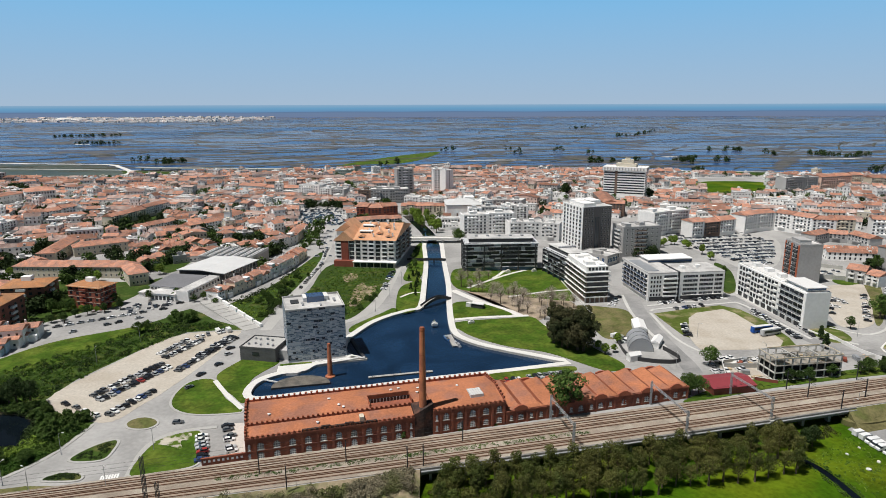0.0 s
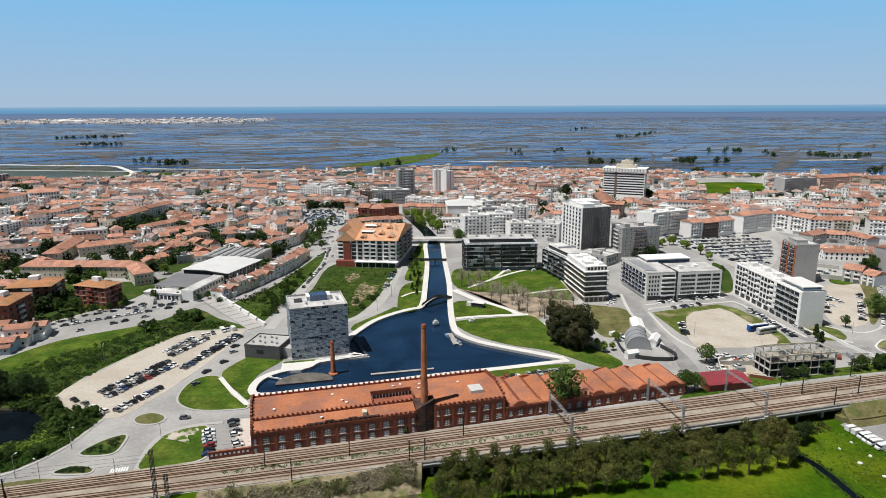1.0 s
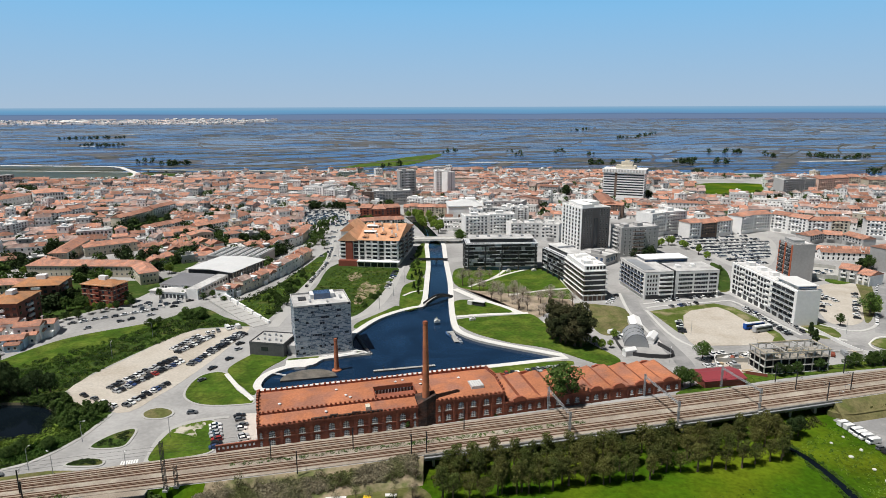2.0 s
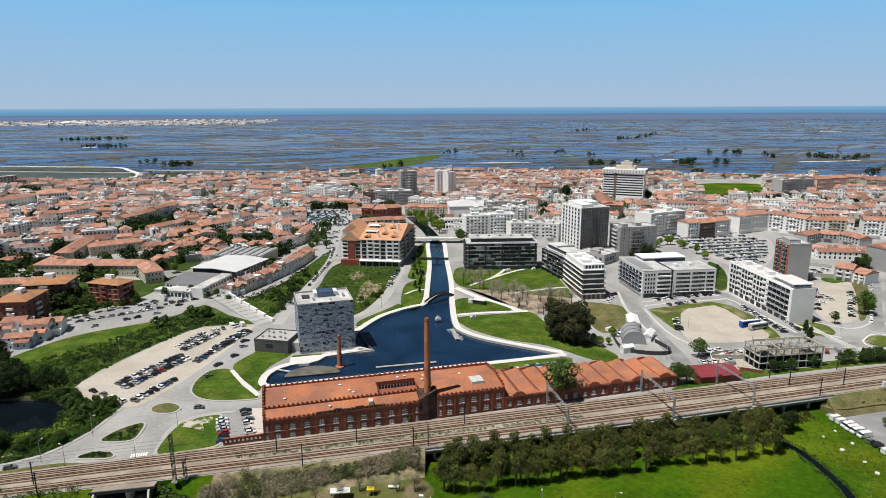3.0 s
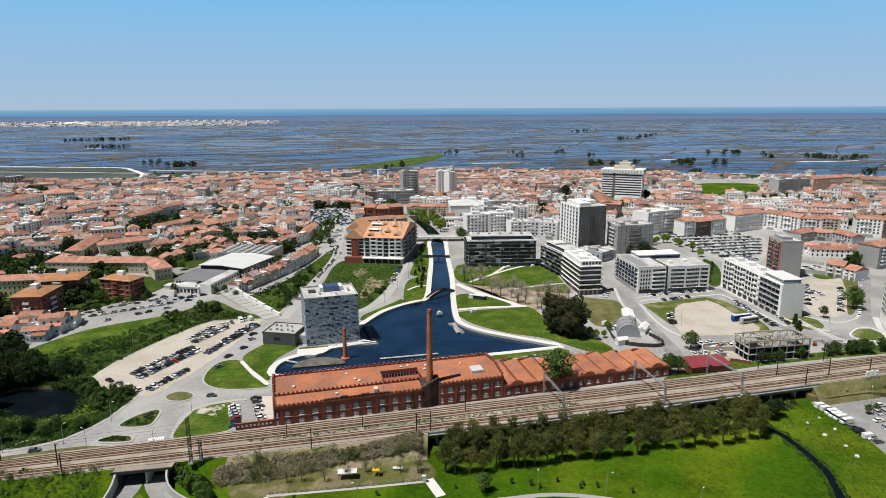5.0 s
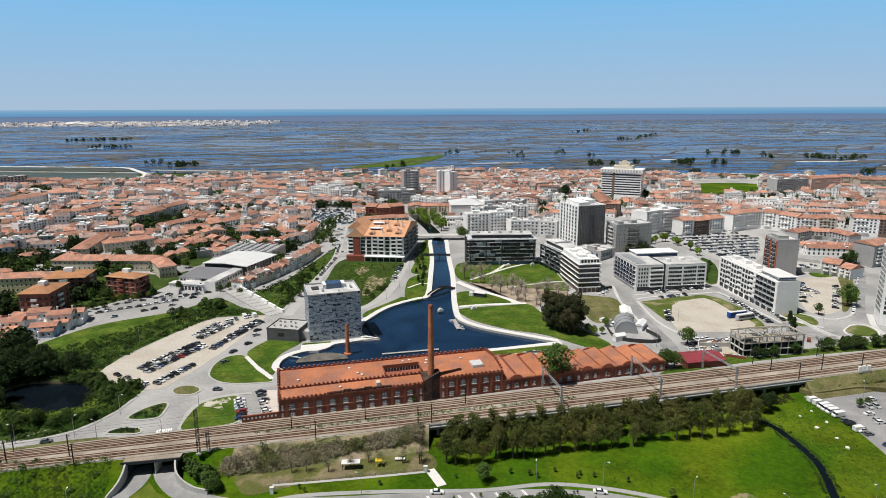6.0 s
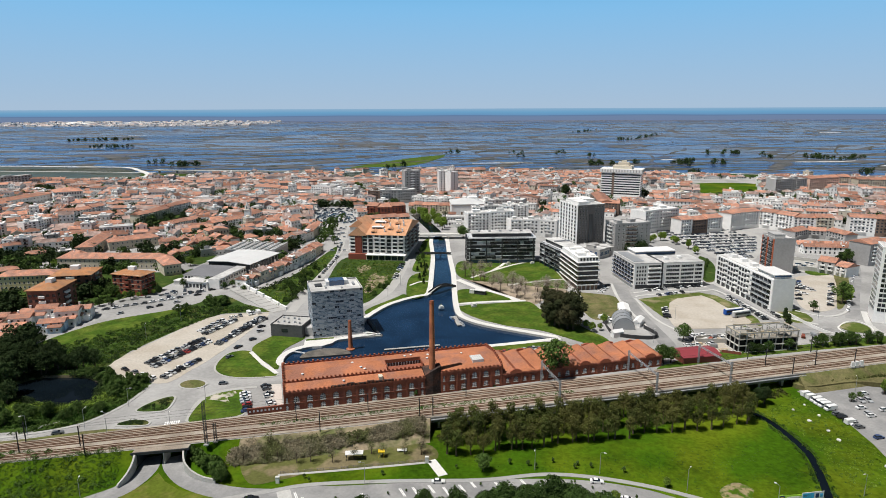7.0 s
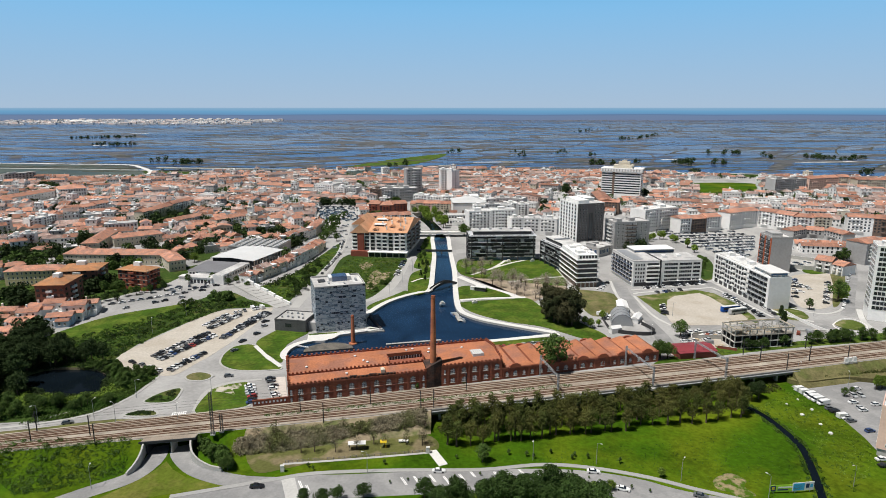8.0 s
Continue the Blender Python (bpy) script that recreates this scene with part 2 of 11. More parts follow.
def backdrop_mat():
    """Self-lit backdrop: far sea above a dim strip of land, by height, with haze put in its colours."""
    m = bpy.data.materials.new("glowing_sea_sheet")
    m.use_nodes = True
    N, L = m.node_tree.nodes, m.node_tree.links
    N.remove(N["Principled BSDF"])
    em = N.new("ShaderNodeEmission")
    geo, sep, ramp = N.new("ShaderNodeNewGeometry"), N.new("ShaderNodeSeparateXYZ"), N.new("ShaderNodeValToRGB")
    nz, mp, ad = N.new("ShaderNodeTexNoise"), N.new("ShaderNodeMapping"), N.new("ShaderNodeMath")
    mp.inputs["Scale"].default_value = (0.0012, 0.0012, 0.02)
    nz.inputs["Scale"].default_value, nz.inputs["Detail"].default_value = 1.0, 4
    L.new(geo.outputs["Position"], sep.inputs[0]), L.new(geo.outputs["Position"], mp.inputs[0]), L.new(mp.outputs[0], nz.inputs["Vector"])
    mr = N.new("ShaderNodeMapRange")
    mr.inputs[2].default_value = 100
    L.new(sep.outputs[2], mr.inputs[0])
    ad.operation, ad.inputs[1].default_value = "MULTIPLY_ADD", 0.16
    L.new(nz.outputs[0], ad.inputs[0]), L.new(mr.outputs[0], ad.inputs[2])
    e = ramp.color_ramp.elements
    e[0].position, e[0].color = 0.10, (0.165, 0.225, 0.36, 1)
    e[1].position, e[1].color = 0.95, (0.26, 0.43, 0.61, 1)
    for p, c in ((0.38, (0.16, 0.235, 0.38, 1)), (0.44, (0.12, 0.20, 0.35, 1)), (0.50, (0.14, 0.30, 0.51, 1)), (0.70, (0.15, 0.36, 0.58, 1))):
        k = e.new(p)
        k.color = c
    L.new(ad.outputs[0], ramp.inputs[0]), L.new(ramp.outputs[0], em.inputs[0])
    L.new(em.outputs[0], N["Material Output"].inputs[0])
    return m


SEA_GLOW = backdrop_mat()

# ---- building helpers ----
def box(bm, x0, x1, y0, y1, z0, z1, mi=0, m=None):
    vs = [bm.verts.new((x, y, z)) for z in (z0, z1) for x, y in ((x0, y0), (x1, y0), (x1, y1), (x0, y1))]
    if m is not None:
        for v in vs:
            v.co = m @ v.co
    for q in ((3, 2, 1, 0), (4, 5, 6, 7), (0, 1, 5, 4), (1, 2, 6, 5), (2, 3, 7, 6), (3, 0, 4, 7)):
        bm.faces.new([vs[i] for i in q]).material_index = mi


def prism(bm, pts, z0, z1, mi=0, m=None):
    """An upright prism on an outline, run either way round. z1 may be a list, one height a corner."""
    if sum(a[0] * b[1] - b[0] * a[1] for a, b in zip(pts, pts[1:] + pts[:1])) < 0:
        pts = pts[::-1]
        z1 = z1[::-1] if isinstance(z1, list) else z1
    tops = z1 if isinstance(z1, list) else [z1] * len(pts)
    lo = [bm.verts.new((x, y, z0)) for x, y in pts]
    hi = [bm.verts.new((x, y, z)) for (x, y), z in zip(pts, tops)]
    if m is not None:
        for v in lo + hi:
            v.co = m @ v.co
    n = len(pts)
    fs = [bm.faces.new(hi), bm.faces.new(lo[::-1])]
    fs += [bm.faces.new((lo[i], lo[(i + 1) % n], hi[(i + 1) % n], hi[i])) for i in range(n)]
    for f in fs:
        f.material_index = mi


def cyl(bm, x, y, z0, z1, r0, r1, n=10, mi=0):
    a = [bm.verts.new((x + r0 * math.cos(i * 2 * math.pi / n), y + r0 * math.sin(i * 2 * math.pi / n), z0)) for i in range(n)]
    b = [bm.verts.new((x + r1 * math.cos(i * 2 * math.pi / n), y + r1 * math.sin(i * 2 * math.pi / n), z1)) for i in range(n)]
    fs = [bm.faces.new((a[i], a[(i + 1) % n], b[(i + 1) % n], b[i])) for i in range(n)] + [bm.faces.new(b), bm.faces.new(a[::-1])]
    for f in fs:
        f.material_index = mi


def mesh_of(name, bm, *mats):
    me = bpy.data.meshes.new(name)
    bm.to_mesh(me)
    bm.free()
    for m in mats:
        me.materials.append(m)
    return me


def part(name, bm, material, parent, label="", m=None):
    """Links a bmesh (or a ready mesh) as ONE mesh object under a thing or a part."""
    me = mesh_of(name, bm, *(material if isinstance(material, tuple) else (material,))) if isinstance(bm, bmesh.types.BMesh) else bm
    ob = new(name, me)
    ob.parent = parent
    if m is not None:
        ob.matrix_basis = m
    return tagged(ob, label)


def thing(name, m, label, category, group="", kind=""):
    ob = new(name)
    ob.empty_display_size = 0.5
    ob.matrix_basis = m
    return tagged(ob, label, category, group, kind)


def smooth(pts, n=5, closed=True):
    """A Catmull-Rom curve through the points."""
    out, k = [], len(pts)
    for i in range(k if closed else k - 1):
        p = [Vector(pts[(i + j) % k] if closed else pts[min(max(i + j, 0), k - 1)]) for j in (-1, 0, 1, 2)]
        for s in range(n):
            t = s / n
            q = 0.5 * (2 * p[1] + (p[2] - p[0]) * t + (2 * p[0] - 5 * p[1] + 4 * p[2] - p[3]) * t * t + (3 * p[1] - p[0] - 3 * p[2] + p[3]) * t ** 3)
            out.append((q.x, q.y))
    if not closed:
        out.append(tuple(pts[-1]))
    return out


def inside(x, y, poly):
    hit = False
    for (ax, ay), (bx, by) in zip(poly, poly[1:] + poly[:1]):
        if (ay > y) != (by > y) and x < (bx - ax) * (y - ay) / (by - ay) + ax:
            hit = not hit
    return hit


def slab(name, pts, top, thick, material, label, category, rounded=5, kind="structure"):
    """A flat piece of ground with real edges."""
    bm = bmesh.new()
    prism(bm, smooth(pts, rounded) if rounded else pts, top - thick, top)
    bmesh.ops.triangulate(bm, faces=[f for f in bm.faces if len(f.verts) > 4])
    return tagged(new(name, mesh_of(name, bm, material)), label, category, kind=kind)


def ribbon(name, line, width, top, thick, material, label, category, n=6, kind="structure", side=0.5):
    """A strip of even width along a curved line. side: the share of the width that lies to the left."""
    c = [Vector(p) for p in smooth(line, n, False)]
    l, r = [], []
    for i, p in enumerate(c):
        d = (c[min(i + 1, len(c) - 1)] - c[max(i - 1, 0)]).normalized()
        s = Vector((-d.y, d.x))
        l.append(p + s * width * side), r.append(p - s * width * (1 - side))
    bm = bmesh.new()
    lv = [[bm.verts.new((v.x, v.y, z)) for v in row] for row, z in ((l, top), (r, top), (l, top - thick), (r, top - thick))]
    for i in range(len(c) - 1):
        for a, b in ((1, 0), (2, 3), (0, 2), (3, 1)):
            bm.faces.new((lv[a][i], lv[a][i + 1], lv[b][i + 1], lv[b][i]))
    for i in (0, -1):
        bm.faces.new((lv[0][i], lv[1][i], lv[3][i], lv[2][i]))
    return tagged(new(name, mesh_of(name, bm, material)), label, category, kind=kind)

# ---- ground, water, roads ----
PARK_Z, WATER_Z, RAIL_Z = -5.0, -1.0, 0.5


def rail_near(x):
    return -19.7 + 0.2253 * x + 8.4e-5 * min(x * x, 160000)


def rail_far(x):
    return 0.0 + 0.2445 * x - 2.9e-5 * min(x * x, 160000)


BASIN = smooth([(-9, 320.5), (-6.5, 246.2), (-6.7, 193.1), (-7.9, 145.9), (-15, 138.3), (-23.7, 130.9), (-33.4, 119.3), (-40.4, 104), (-44, 91.9), (-41.9, 76.8), (-34.9, 71.5), (-44.1, 67.1), (-52.6, 63.7)]
               + [(-55.3, 62.2), (-58.3, 56.7), (-67.5, 53.3), (-73.5, 48.2), (-76.3, 41.1), (-74.9, 32.7), (-67.1, 32.6), (-49.7, 37.5), (-29.2, 42), (-3.2, 49.4), (32, 57.8), (58, 64.9)]
               + [(56.3, 65.6), (43.7, 72.5), (32.1, 78.8), (20.1, 86.2), (10.9, 95.9), (7.2, 105.2), (5.8, 125.1), (5.5, 156.5), (5.6, 193.2), (3.1, 256.3), (0.9, 320.5)], 3)
POND = smooth([(-181.5, -0.5), (-188, 11), (-183.3, 19.3), (-171, 20.6), (-159.9, 19.3), (-150.7, 12.6), (-148.5, 4), (-145.6, -3.9), (-156.7, -8.6), (-165.7, -5.5), (-174.5, -2.8)], 3)
HILL = smooth([(-218.3, 17.8), (-206.7, 55.3), (-191.1, 89.7), (-164.5, 110.2), (-150.5, 127.2), (-142.2, 144.4), (-121.6, 124.9), (-100.7, 109.2), (-129.3, 106), (-147.3, 69.6), (-156.8, 30.3), (-127.7, 13.6), (-132.2, 4.7), (-136.3, -11.6), (-151.7, -24.7), (-181.1, -32.8)] + [(-330, -25), (-330, 60)], 2)
CREEK = [(124, -4.7)] + [(128.9, -13.7), (131, -25.2), (131.4, -39.8), (127.1, -54.6), (121.3, -70.7)] + [(112, -95), (100, -140), (70, -220), (20, -320), (-60, -460)]

TUNNEL = (-107.7, -91.8)
VIADUCT = (-5, 158)


def bank(x):
    """Top and foot of the bank under the railway's near edge: how far each lies from that edge."""
    if TUNNEL[0] <= x <= TUNNEL[1]:
        return 14.5, 13.5
    if x > TUNNEL[1] and x < -74:
        s = (x - TUNNEL[1]) / 18
        return -0.4, -1 - 11 * s
    if VIADUCT[0] <= x <= VIADUCT[1]:
        return 5.0, 4.0
    return -0.4, -9.5


def build_ground():
    from mathutils.geometry import delaunay_2d_cdt
    verts, heights, edges = [], [], []

    def line(pts, closed=False):
        first = len(verts)
        for x, y, z in pts:
            verts.append(Vector((x, y))), heights.append(z)
        k = len(pts)
        edges.extend((first + i, first + (i + 1) % k) for i in range(k if closed else k - 1))

    stops = [-5500, -1500, -400, -300, -200, -160, -140, -125, -112, -108, -107.7, -100, -91.8, -91.5, -86, -80, -74, -60, -45, -30, -15,
             -5.3, -5, 10, 30, 50, 70, 90, 110, 130, 145, 158, 158.4, 180, 210, 300, 400, 1500, 5500]
    line([(x, rail_far(x) + 0.5, 0.0) for x in stops])
    line([(x, rail_near(x) + bank(x)[0], 0.3 if bank(x)[0] < 0 else -0.2) for x in stops])
    line([(x, rail_near(x) + bank(x)[1], PARK_Z) for x in stops])
    line([(-5500, -1500, PARK_Z), (5500, -1500, PARK_Z)])
    line([(-5500, 4610, 0), (5500, 4610, 0)])
    line([(-5500, 1500, 0), (-1500, 1500, 0), (1500, 1500, 0), (5500, 1500, 0)])
    line([(x, y, 0) for x, y in BASIN], True)
    line([(x, y, 0) for x, y in POND], True)
    line([(x, y, 0) for x, y in HILL], True)
    vs, _, fs, orig, _, _ = delaunay_2d_cdt(verts, edges, [], 0, 1e-4)
    bm = bmesh.new()
    bv = []
    for v, o in zip(vs, orig):
        bv.append(bm.verts.new((v.x, v.y, heights[o[0]] if o else 0.0)))
    for f in fs:
        cx, cy = sum(vs[i].x for i in f) / 3, sum(vs[i].y for i in f) / 3
        if inside(cx, cy, BASIN) or inside(cx, cy, POND):
            continue
        face = bm.faces.new([bv[i] for i in f])
        near = cy < rail_near(cx) + bank(cx)[0]
        slope = near and cy > rail_near(cx) + min(bank(cx)) - 0.2
        face.material_index = 4 if slope and -75 < cx < -5 else 3 if slope and cx > 158 else 1 if near else 2 if inside(cx, cy, HILL) else 0
    return tagged(new("ground", mesh_of("ground", bm, TOWN_GROUND, MEADOW, ROUGH_GRASS, DRY_GRASS, DIRT)), "pale grey town ground and green meadow below the railway", "ground", kind="structure")


build_ground()


def basin_wall(name, outline, depth, material, label):
    """The sunk wall round a body of water."""
    bm = bmesh.new()
    lo = [bm.verts.new((x, y, depth)) for x, y in outline]
    hi = [bm.verts.new((x, y, 0.02)) for x, y in outline]
    k = len(outline)
    for i in range(k):
        bm.faces.new((lo[i], lo[(i + 1) % k], hi[(i + 1) % k], hi[i]))
    tagged(new(name, mesh_of(name, bm, material)), label, "wall", kind="structure")


basin_wall("quay_wall", BASIN, -4, CONCRETE, "pale concrete quay wall round the canal basin")
basin_wall("pond_bank", POND, -3, DIRT, "earth bank round the dark pond")
bm = bmesh.new()
xs, ys = [p[0] for p in BASIN], [p[1] for p in BASIN]
bm.faces.new([bm.verts.new(p) for p in ((min(xs) - 1, min(ys) - 1, WATER_Z), (max(xs) + 1, min(ys) - 1, WATER_Z), (max(xs) + 1, max(ys) + 1, WATER_Z), (min(xs) - 1, max(ys) + 1, WATER_Z))])
tagged(new("water", mesh_of("water", bm, WATER)), "dark blue rippled water of a canal basin", "water", kind="structure")
bm = bmesh.new()
bm.faces.new([bm.verts.new((x, y, -1.2)) for x, y in POND])
tagged(new("pond_water", mesh_of("pond_water", bm, POND_WATER)), "dark still pond between bushes", "water", kind="structure")

# quay promenade: a pale ring outside the water's edge
def ring(name, outline, width, top, material, label):
    k = len(outline)
    area = sum(a[0] * b[1] - b[0] * a[1] for a, b in zip(outline, outline[1:] + outline[:1]))
    sgn = -1 if area > 0 else 1
    bm = bmesh.new()
    rows = []
    for i in range(k):
        p, q, r = Vector(outline[i - 1]), Vector(outline[i]), Vector(outline[(i + 1) % k])
        d = (r - p).normalized()
        o = q + Vector((-d.y, d.x)) * sgn * width
        rows.append([bm.verts.new((v.x, v.y, z)) for v, z in ((q, top), (o, top), (o, top - 0.3), (q, top - 0.3))])
    for i in range(k):
        a, b = rows[i], rows[(i + 1) % k]
        for j in range(4):
            bm.faces.new((a[j], b[j], b[(j + 1) % 4], a[(j + 1) % 4]))
    tagged(new(name, mesh_of(name, bm, material)), label, "pavement", kind="structure")


ring("quay_pavement", BASIN, 3.4, 0.25, PALE_STONE, "pale stone promenade along the water's edge")

# marsh, and a glowing sheet for the far sea
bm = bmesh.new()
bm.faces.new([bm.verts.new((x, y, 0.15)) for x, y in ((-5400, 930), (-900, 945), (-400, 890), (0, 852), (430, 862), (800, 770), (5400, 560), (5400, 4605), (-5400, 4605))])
tagged(new("marsh", mesh_of("marsh", bm, MARSH)), "blue salt pans and mudflats, lilac haze painted into the colour", "water", kind="structure")
# self-lit upright sheet, its top edge set to the camera's horizon
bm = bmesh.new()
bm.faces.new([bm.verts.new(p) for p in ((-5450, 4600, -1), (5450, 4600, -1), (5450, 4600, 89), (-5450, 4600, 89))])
tagged(new("backdrop", mesh_of("backdrop", bm, SEA_GLOW)), "glowing sheet painted as far sea behind a low coast", "backdrop", kind="structure")

# ---- lawns, lots, paths on the town side ----
slab("car_park", [(-155.9, 29.6), (-146.6, 67.8), (-137.7, 92.7), (-128.6, 103.9), (-107.5, 107.1), (-101.3, 103.9), (-106.1, 65.3), (-111.4, 40.2), (-115.8, 26.3), (-124.6, 11.2)], 0.06, 0.3, SAND, "bare sandy car park with rows of cars", "car park")
slab("lawn", [(-207.8, 58.5), (-192.1, 91.6), (-165, 111.3), (-153.1, 120.2), (-155.2, 103.8), (-175.4, 65.2), (-200.4, 52.2)], 0.09, 0.3, GRASS, "smooth bright lawn below a row of houses", "lawn")
slab("lawn", [(-105.1, 27), (-106.5, 38.1), (-103.8, 46.9), (-95.5, 47.7), (-85.3, 31.1), (-75.3, 20.5), (-79.1, 18), (-91.8, 17.3), (-100, 20.5)], 0.2, 0.4, GRASS, "mown lawn beside the roundabout", "lawn")
slab("lawn", [(-95.7, 53.1), (-91.7, 65.4), (-87.2, 71.4), (-75.5, 70.5), (-72.3, 65.4), (-77.3, 54.7), (-79.4, 45.5), (-76.3, 26.4), (-83.1, 33.2), (-91.4, 43.2)], 0.2, 0.4, GRASS, "mown lawn between a dark pavilion and the basin", "lawn")
slab("lawn", [(-98.3, -22.7), (-99.3, -7.9), (-96.2, 0.2), (-88.9, 4.2), (-84.9, 3.1), (-80.1, -10.4), (-79.7, -17.9), (-90.8, -21.8)], 0.2, 0.4, GRASS, "worn lawn with bare sandy patches beside the railway", "lawn")
slab("bare_patch", [(-98.7, -3.6), (-95.9, 0.8), (-93.8, 1.9), (-88.3, 3), (-87.4, -1.4), (-89.9, -2.5), (-87.3, -7.9), (-92.2, -5.7)], 0.24, 0.3, mat("worn_lawn", (0.46, 0.42, 0.35), 0.95, 0.2, (0.1, 1.2), second=(0.075, 0.12, 0.015), mix=(0.46, 0.56), mix_scale=0.3), "bare sandy patch in a lawn", "dirt")
slab("traffic_island", [(-122.1, -14.1), (-119, -5.8), (-113, -1.5), (-111, -7.9), (-112, -14)], 0.2, 0.4, ROUGH_GRASS, "planted traffic island with low shrubs", "traffic island")
slab("traffic_island", [(-124.3, -25.5), (-121, -21.8), (-114.5, -22.3), (-113.5, -25.5)], 0.2, 0.4, ROUGH_GRASS, "narrow planted traffic island", "traffic island")
slab("roundabout_island", [(-114.8, 10.6), (-113.5, 13.6), (-110.1, 14.8), (-105.6, 13), (-103.8, 10), (-105.5, 7), (-109.5, 6.5), (-112.9, 7.6)], 0.25, 0.45, DRY_GRASS, "round dry-grass island of a roundabout", "traffic island")
slab("rough_field", [(-83.4, 160.4), (-80.7, 182.1), (-76.5, 244.2), (-31.5, 236.5), (-35.1, 177.7), (-42.3, 139.5), (-51.1, 122.7), (-66, 128.5)], 0.1, 0.4, ROUGH_GRASS, "rough weedy building plot with bare patches", "grass")
slab("lawn", [(-44.9, 113.7), (-31.1, 134.6), (-25.1, 143.3), (-22.4, 134.6), (-33.6, 121.6), (-44.2, 105.1)], 0.2, 0.4, GRASS, "strip of lawn beside the road", "lawn")
slab("lawn", [(-24.3, 155.1), (-23.5, 183.7), (-17.1, 196.3), (-10.6, 202.9), (-9.1, 147.2), (-21.4, 134.6)], 0.2, 0.4, GRASS, "lawn beside the canal", "lawn")
slab("lawn", [(-22.4, 202.9), (-20.2, 246.2), (-17.3, 300.6), (-11.5, 312.9), (-10.4, 213)], 0.2, 0.4, GRASS, "narrow lawn with trees beside the canal", "lawn")
slab("lawn", [(11.2, 225.5), (28.2, 231), (50.2, 229.2), (76.7, 229.2), (83.1, 203), (82.7, 160.7), (76.7, 155.2), (44, 167.6), (12.7, 182.3)], 0.2, 0.4, GRASS, "large lawn crossed by pale paths", "lawn")
slab("gravel_square", [(13.4, 181), (24.6, 173.6), (35.9, 185.0), (46.5, 173.3), (74.4, 158), (80.5, 150), (78.7, 138), (66, 134), (55.4, 121), (49.8, 123.3), (39.9, 144.4), (28.3, 163.4)], 0.1, 0.3, mat("brown_gravel", (0.36, 0.29, 0.215), 0.95, 0.3, (0.1, 1.2), bump=0.3, second=(0.26, 0.215, 0.15)), "brown gravel square under bare trees", "gravel")
slab("lawn", [(9.5, 151.1), (23.8, 152.5), (41.4, 133.5), (34.9, 128.7), (9.6, 123.9)], 0.2, 0.4, GRASS, "small lawn beside a kiosk", "lawn")
slab("lawn", [(9.8, 118.2), (39.8, 125.1), (52.3, 126.3), (58.5, 109.5), (69.1, 94), (78.1, 76.1), (84.7, 60.7), (77.6, 54.2), (69.9, 59), (53.3, 75.2), (35.7, 83.4), (20.6, 94.9), (12.5, 106.2)], 0.2, 0.4, GRASS, "wide sunlit lawn above the basin's curved quay", "lawn")
slab("lawn", [(22.4, 51), (32.8, 54.9), (58.3, 59.8), (62.3, 57.4), (57.2, 53.4), (26.3, 45.6)], 0.2, 0.4, GRASS, "strip of lawn between the quay and the brick halls", "lawn")
ribbon("path", [(19.5, 182.3), (34.8, 199.7), (51.1, 216.6), (65.4, 227.4)], 2.2, 0.26, 0.4, PALE_STONE, "pale path across a lawn", "path")
ribbon("path", [(33.8, 198), (42.2, 213.1), (47.6, 225.5)], 2.2, 0.265, 0.4, PALE_STONE, "pale path across a lawn", "path")
ribbon("path", [(9.9, 122.8), (25.9, 126.3), (50.8, 128.7)], 3.0, 0.26, 0.4, PALE_STONE, "pale path between two lawns", "path")
ribbon("path", [(10.1, 177.8), (24, 156.5), (42.6, 134.7), (58.3, 108.4), (71.8, 91.1)], 4.5, 0.15, 0.3, PALE_STONE, "pale promenade along the lawn", "path")
ribbon("path", [(43.6, 163.4), (68.2, 173.5), (85.9, 177.9)], 2.0, 0.27, 0.4, PALE_STONE, "pale path across a lawn", "path")
ribbon("path", [(-94.7, 46.9), (-86.2, 34.6), (-75.5, 21.2)], 2.0, 0.3, 0.4, PALE_STONE, "pale path between two lawns", "path")
ribbon("path", [(-22.5, 163.3), (-16.2, 171.8), (-10.4, 173.3)], 1.6, 0.27, 0.4, PALE_STONE, "pale path across a lawn", "path")
ribbon("pavement", [(-190, -37.5), (-166.5, -35.3), (-153.2, -31.6), (-145.4, -28.6), (-138.2, -24.2), (-132.8, -16.2), (-129.2, -6.8), (-127.2, 10)], 1.5, 0.16, 0.3, PAVING, "pale pavement with a kerb below the pond's bushes", "pavement", 4)
ribbon("pavement", [(-98.4, -24.5), (-100.6, -8.0), (-97.2, 1.4), (-89.4, 5.6), (-80.5, 7.4)], 1.8, 0.17, 0.3, PAVING, "pale pavement round a worn lawn", "pavement", 4)
slab("grass_verge", [(-153.5, -30.6), (-145.6, -27.6), (-138.6, -23.2), (-133.2, -15.4), (-129.8, -6.4), (-127.9, 9), (-134, 9), (-138, -6), (-143, -18), (-152, -27)], 0.13, 0.3, ROUGH_GRASS, "weedy verge below the pond's bushes", "grass", 0)
slab("rail_verge", [(-190, -44), (-165, -41.5), (-148.4, -38.9), (-138.0, -37.3), (-124.6, -33.9), (-112.6, -30.8), (-112.7, -28.8), (-127.7, -28.6), (-134.8, -30.2), (-143.1, -32.8), (-151.2, -35.2), (-166, -38.5), (-190, -41)], 0.14, 0.3, DRY_GRASS, "dry brown verge between the road and the railway", "grass", 0)
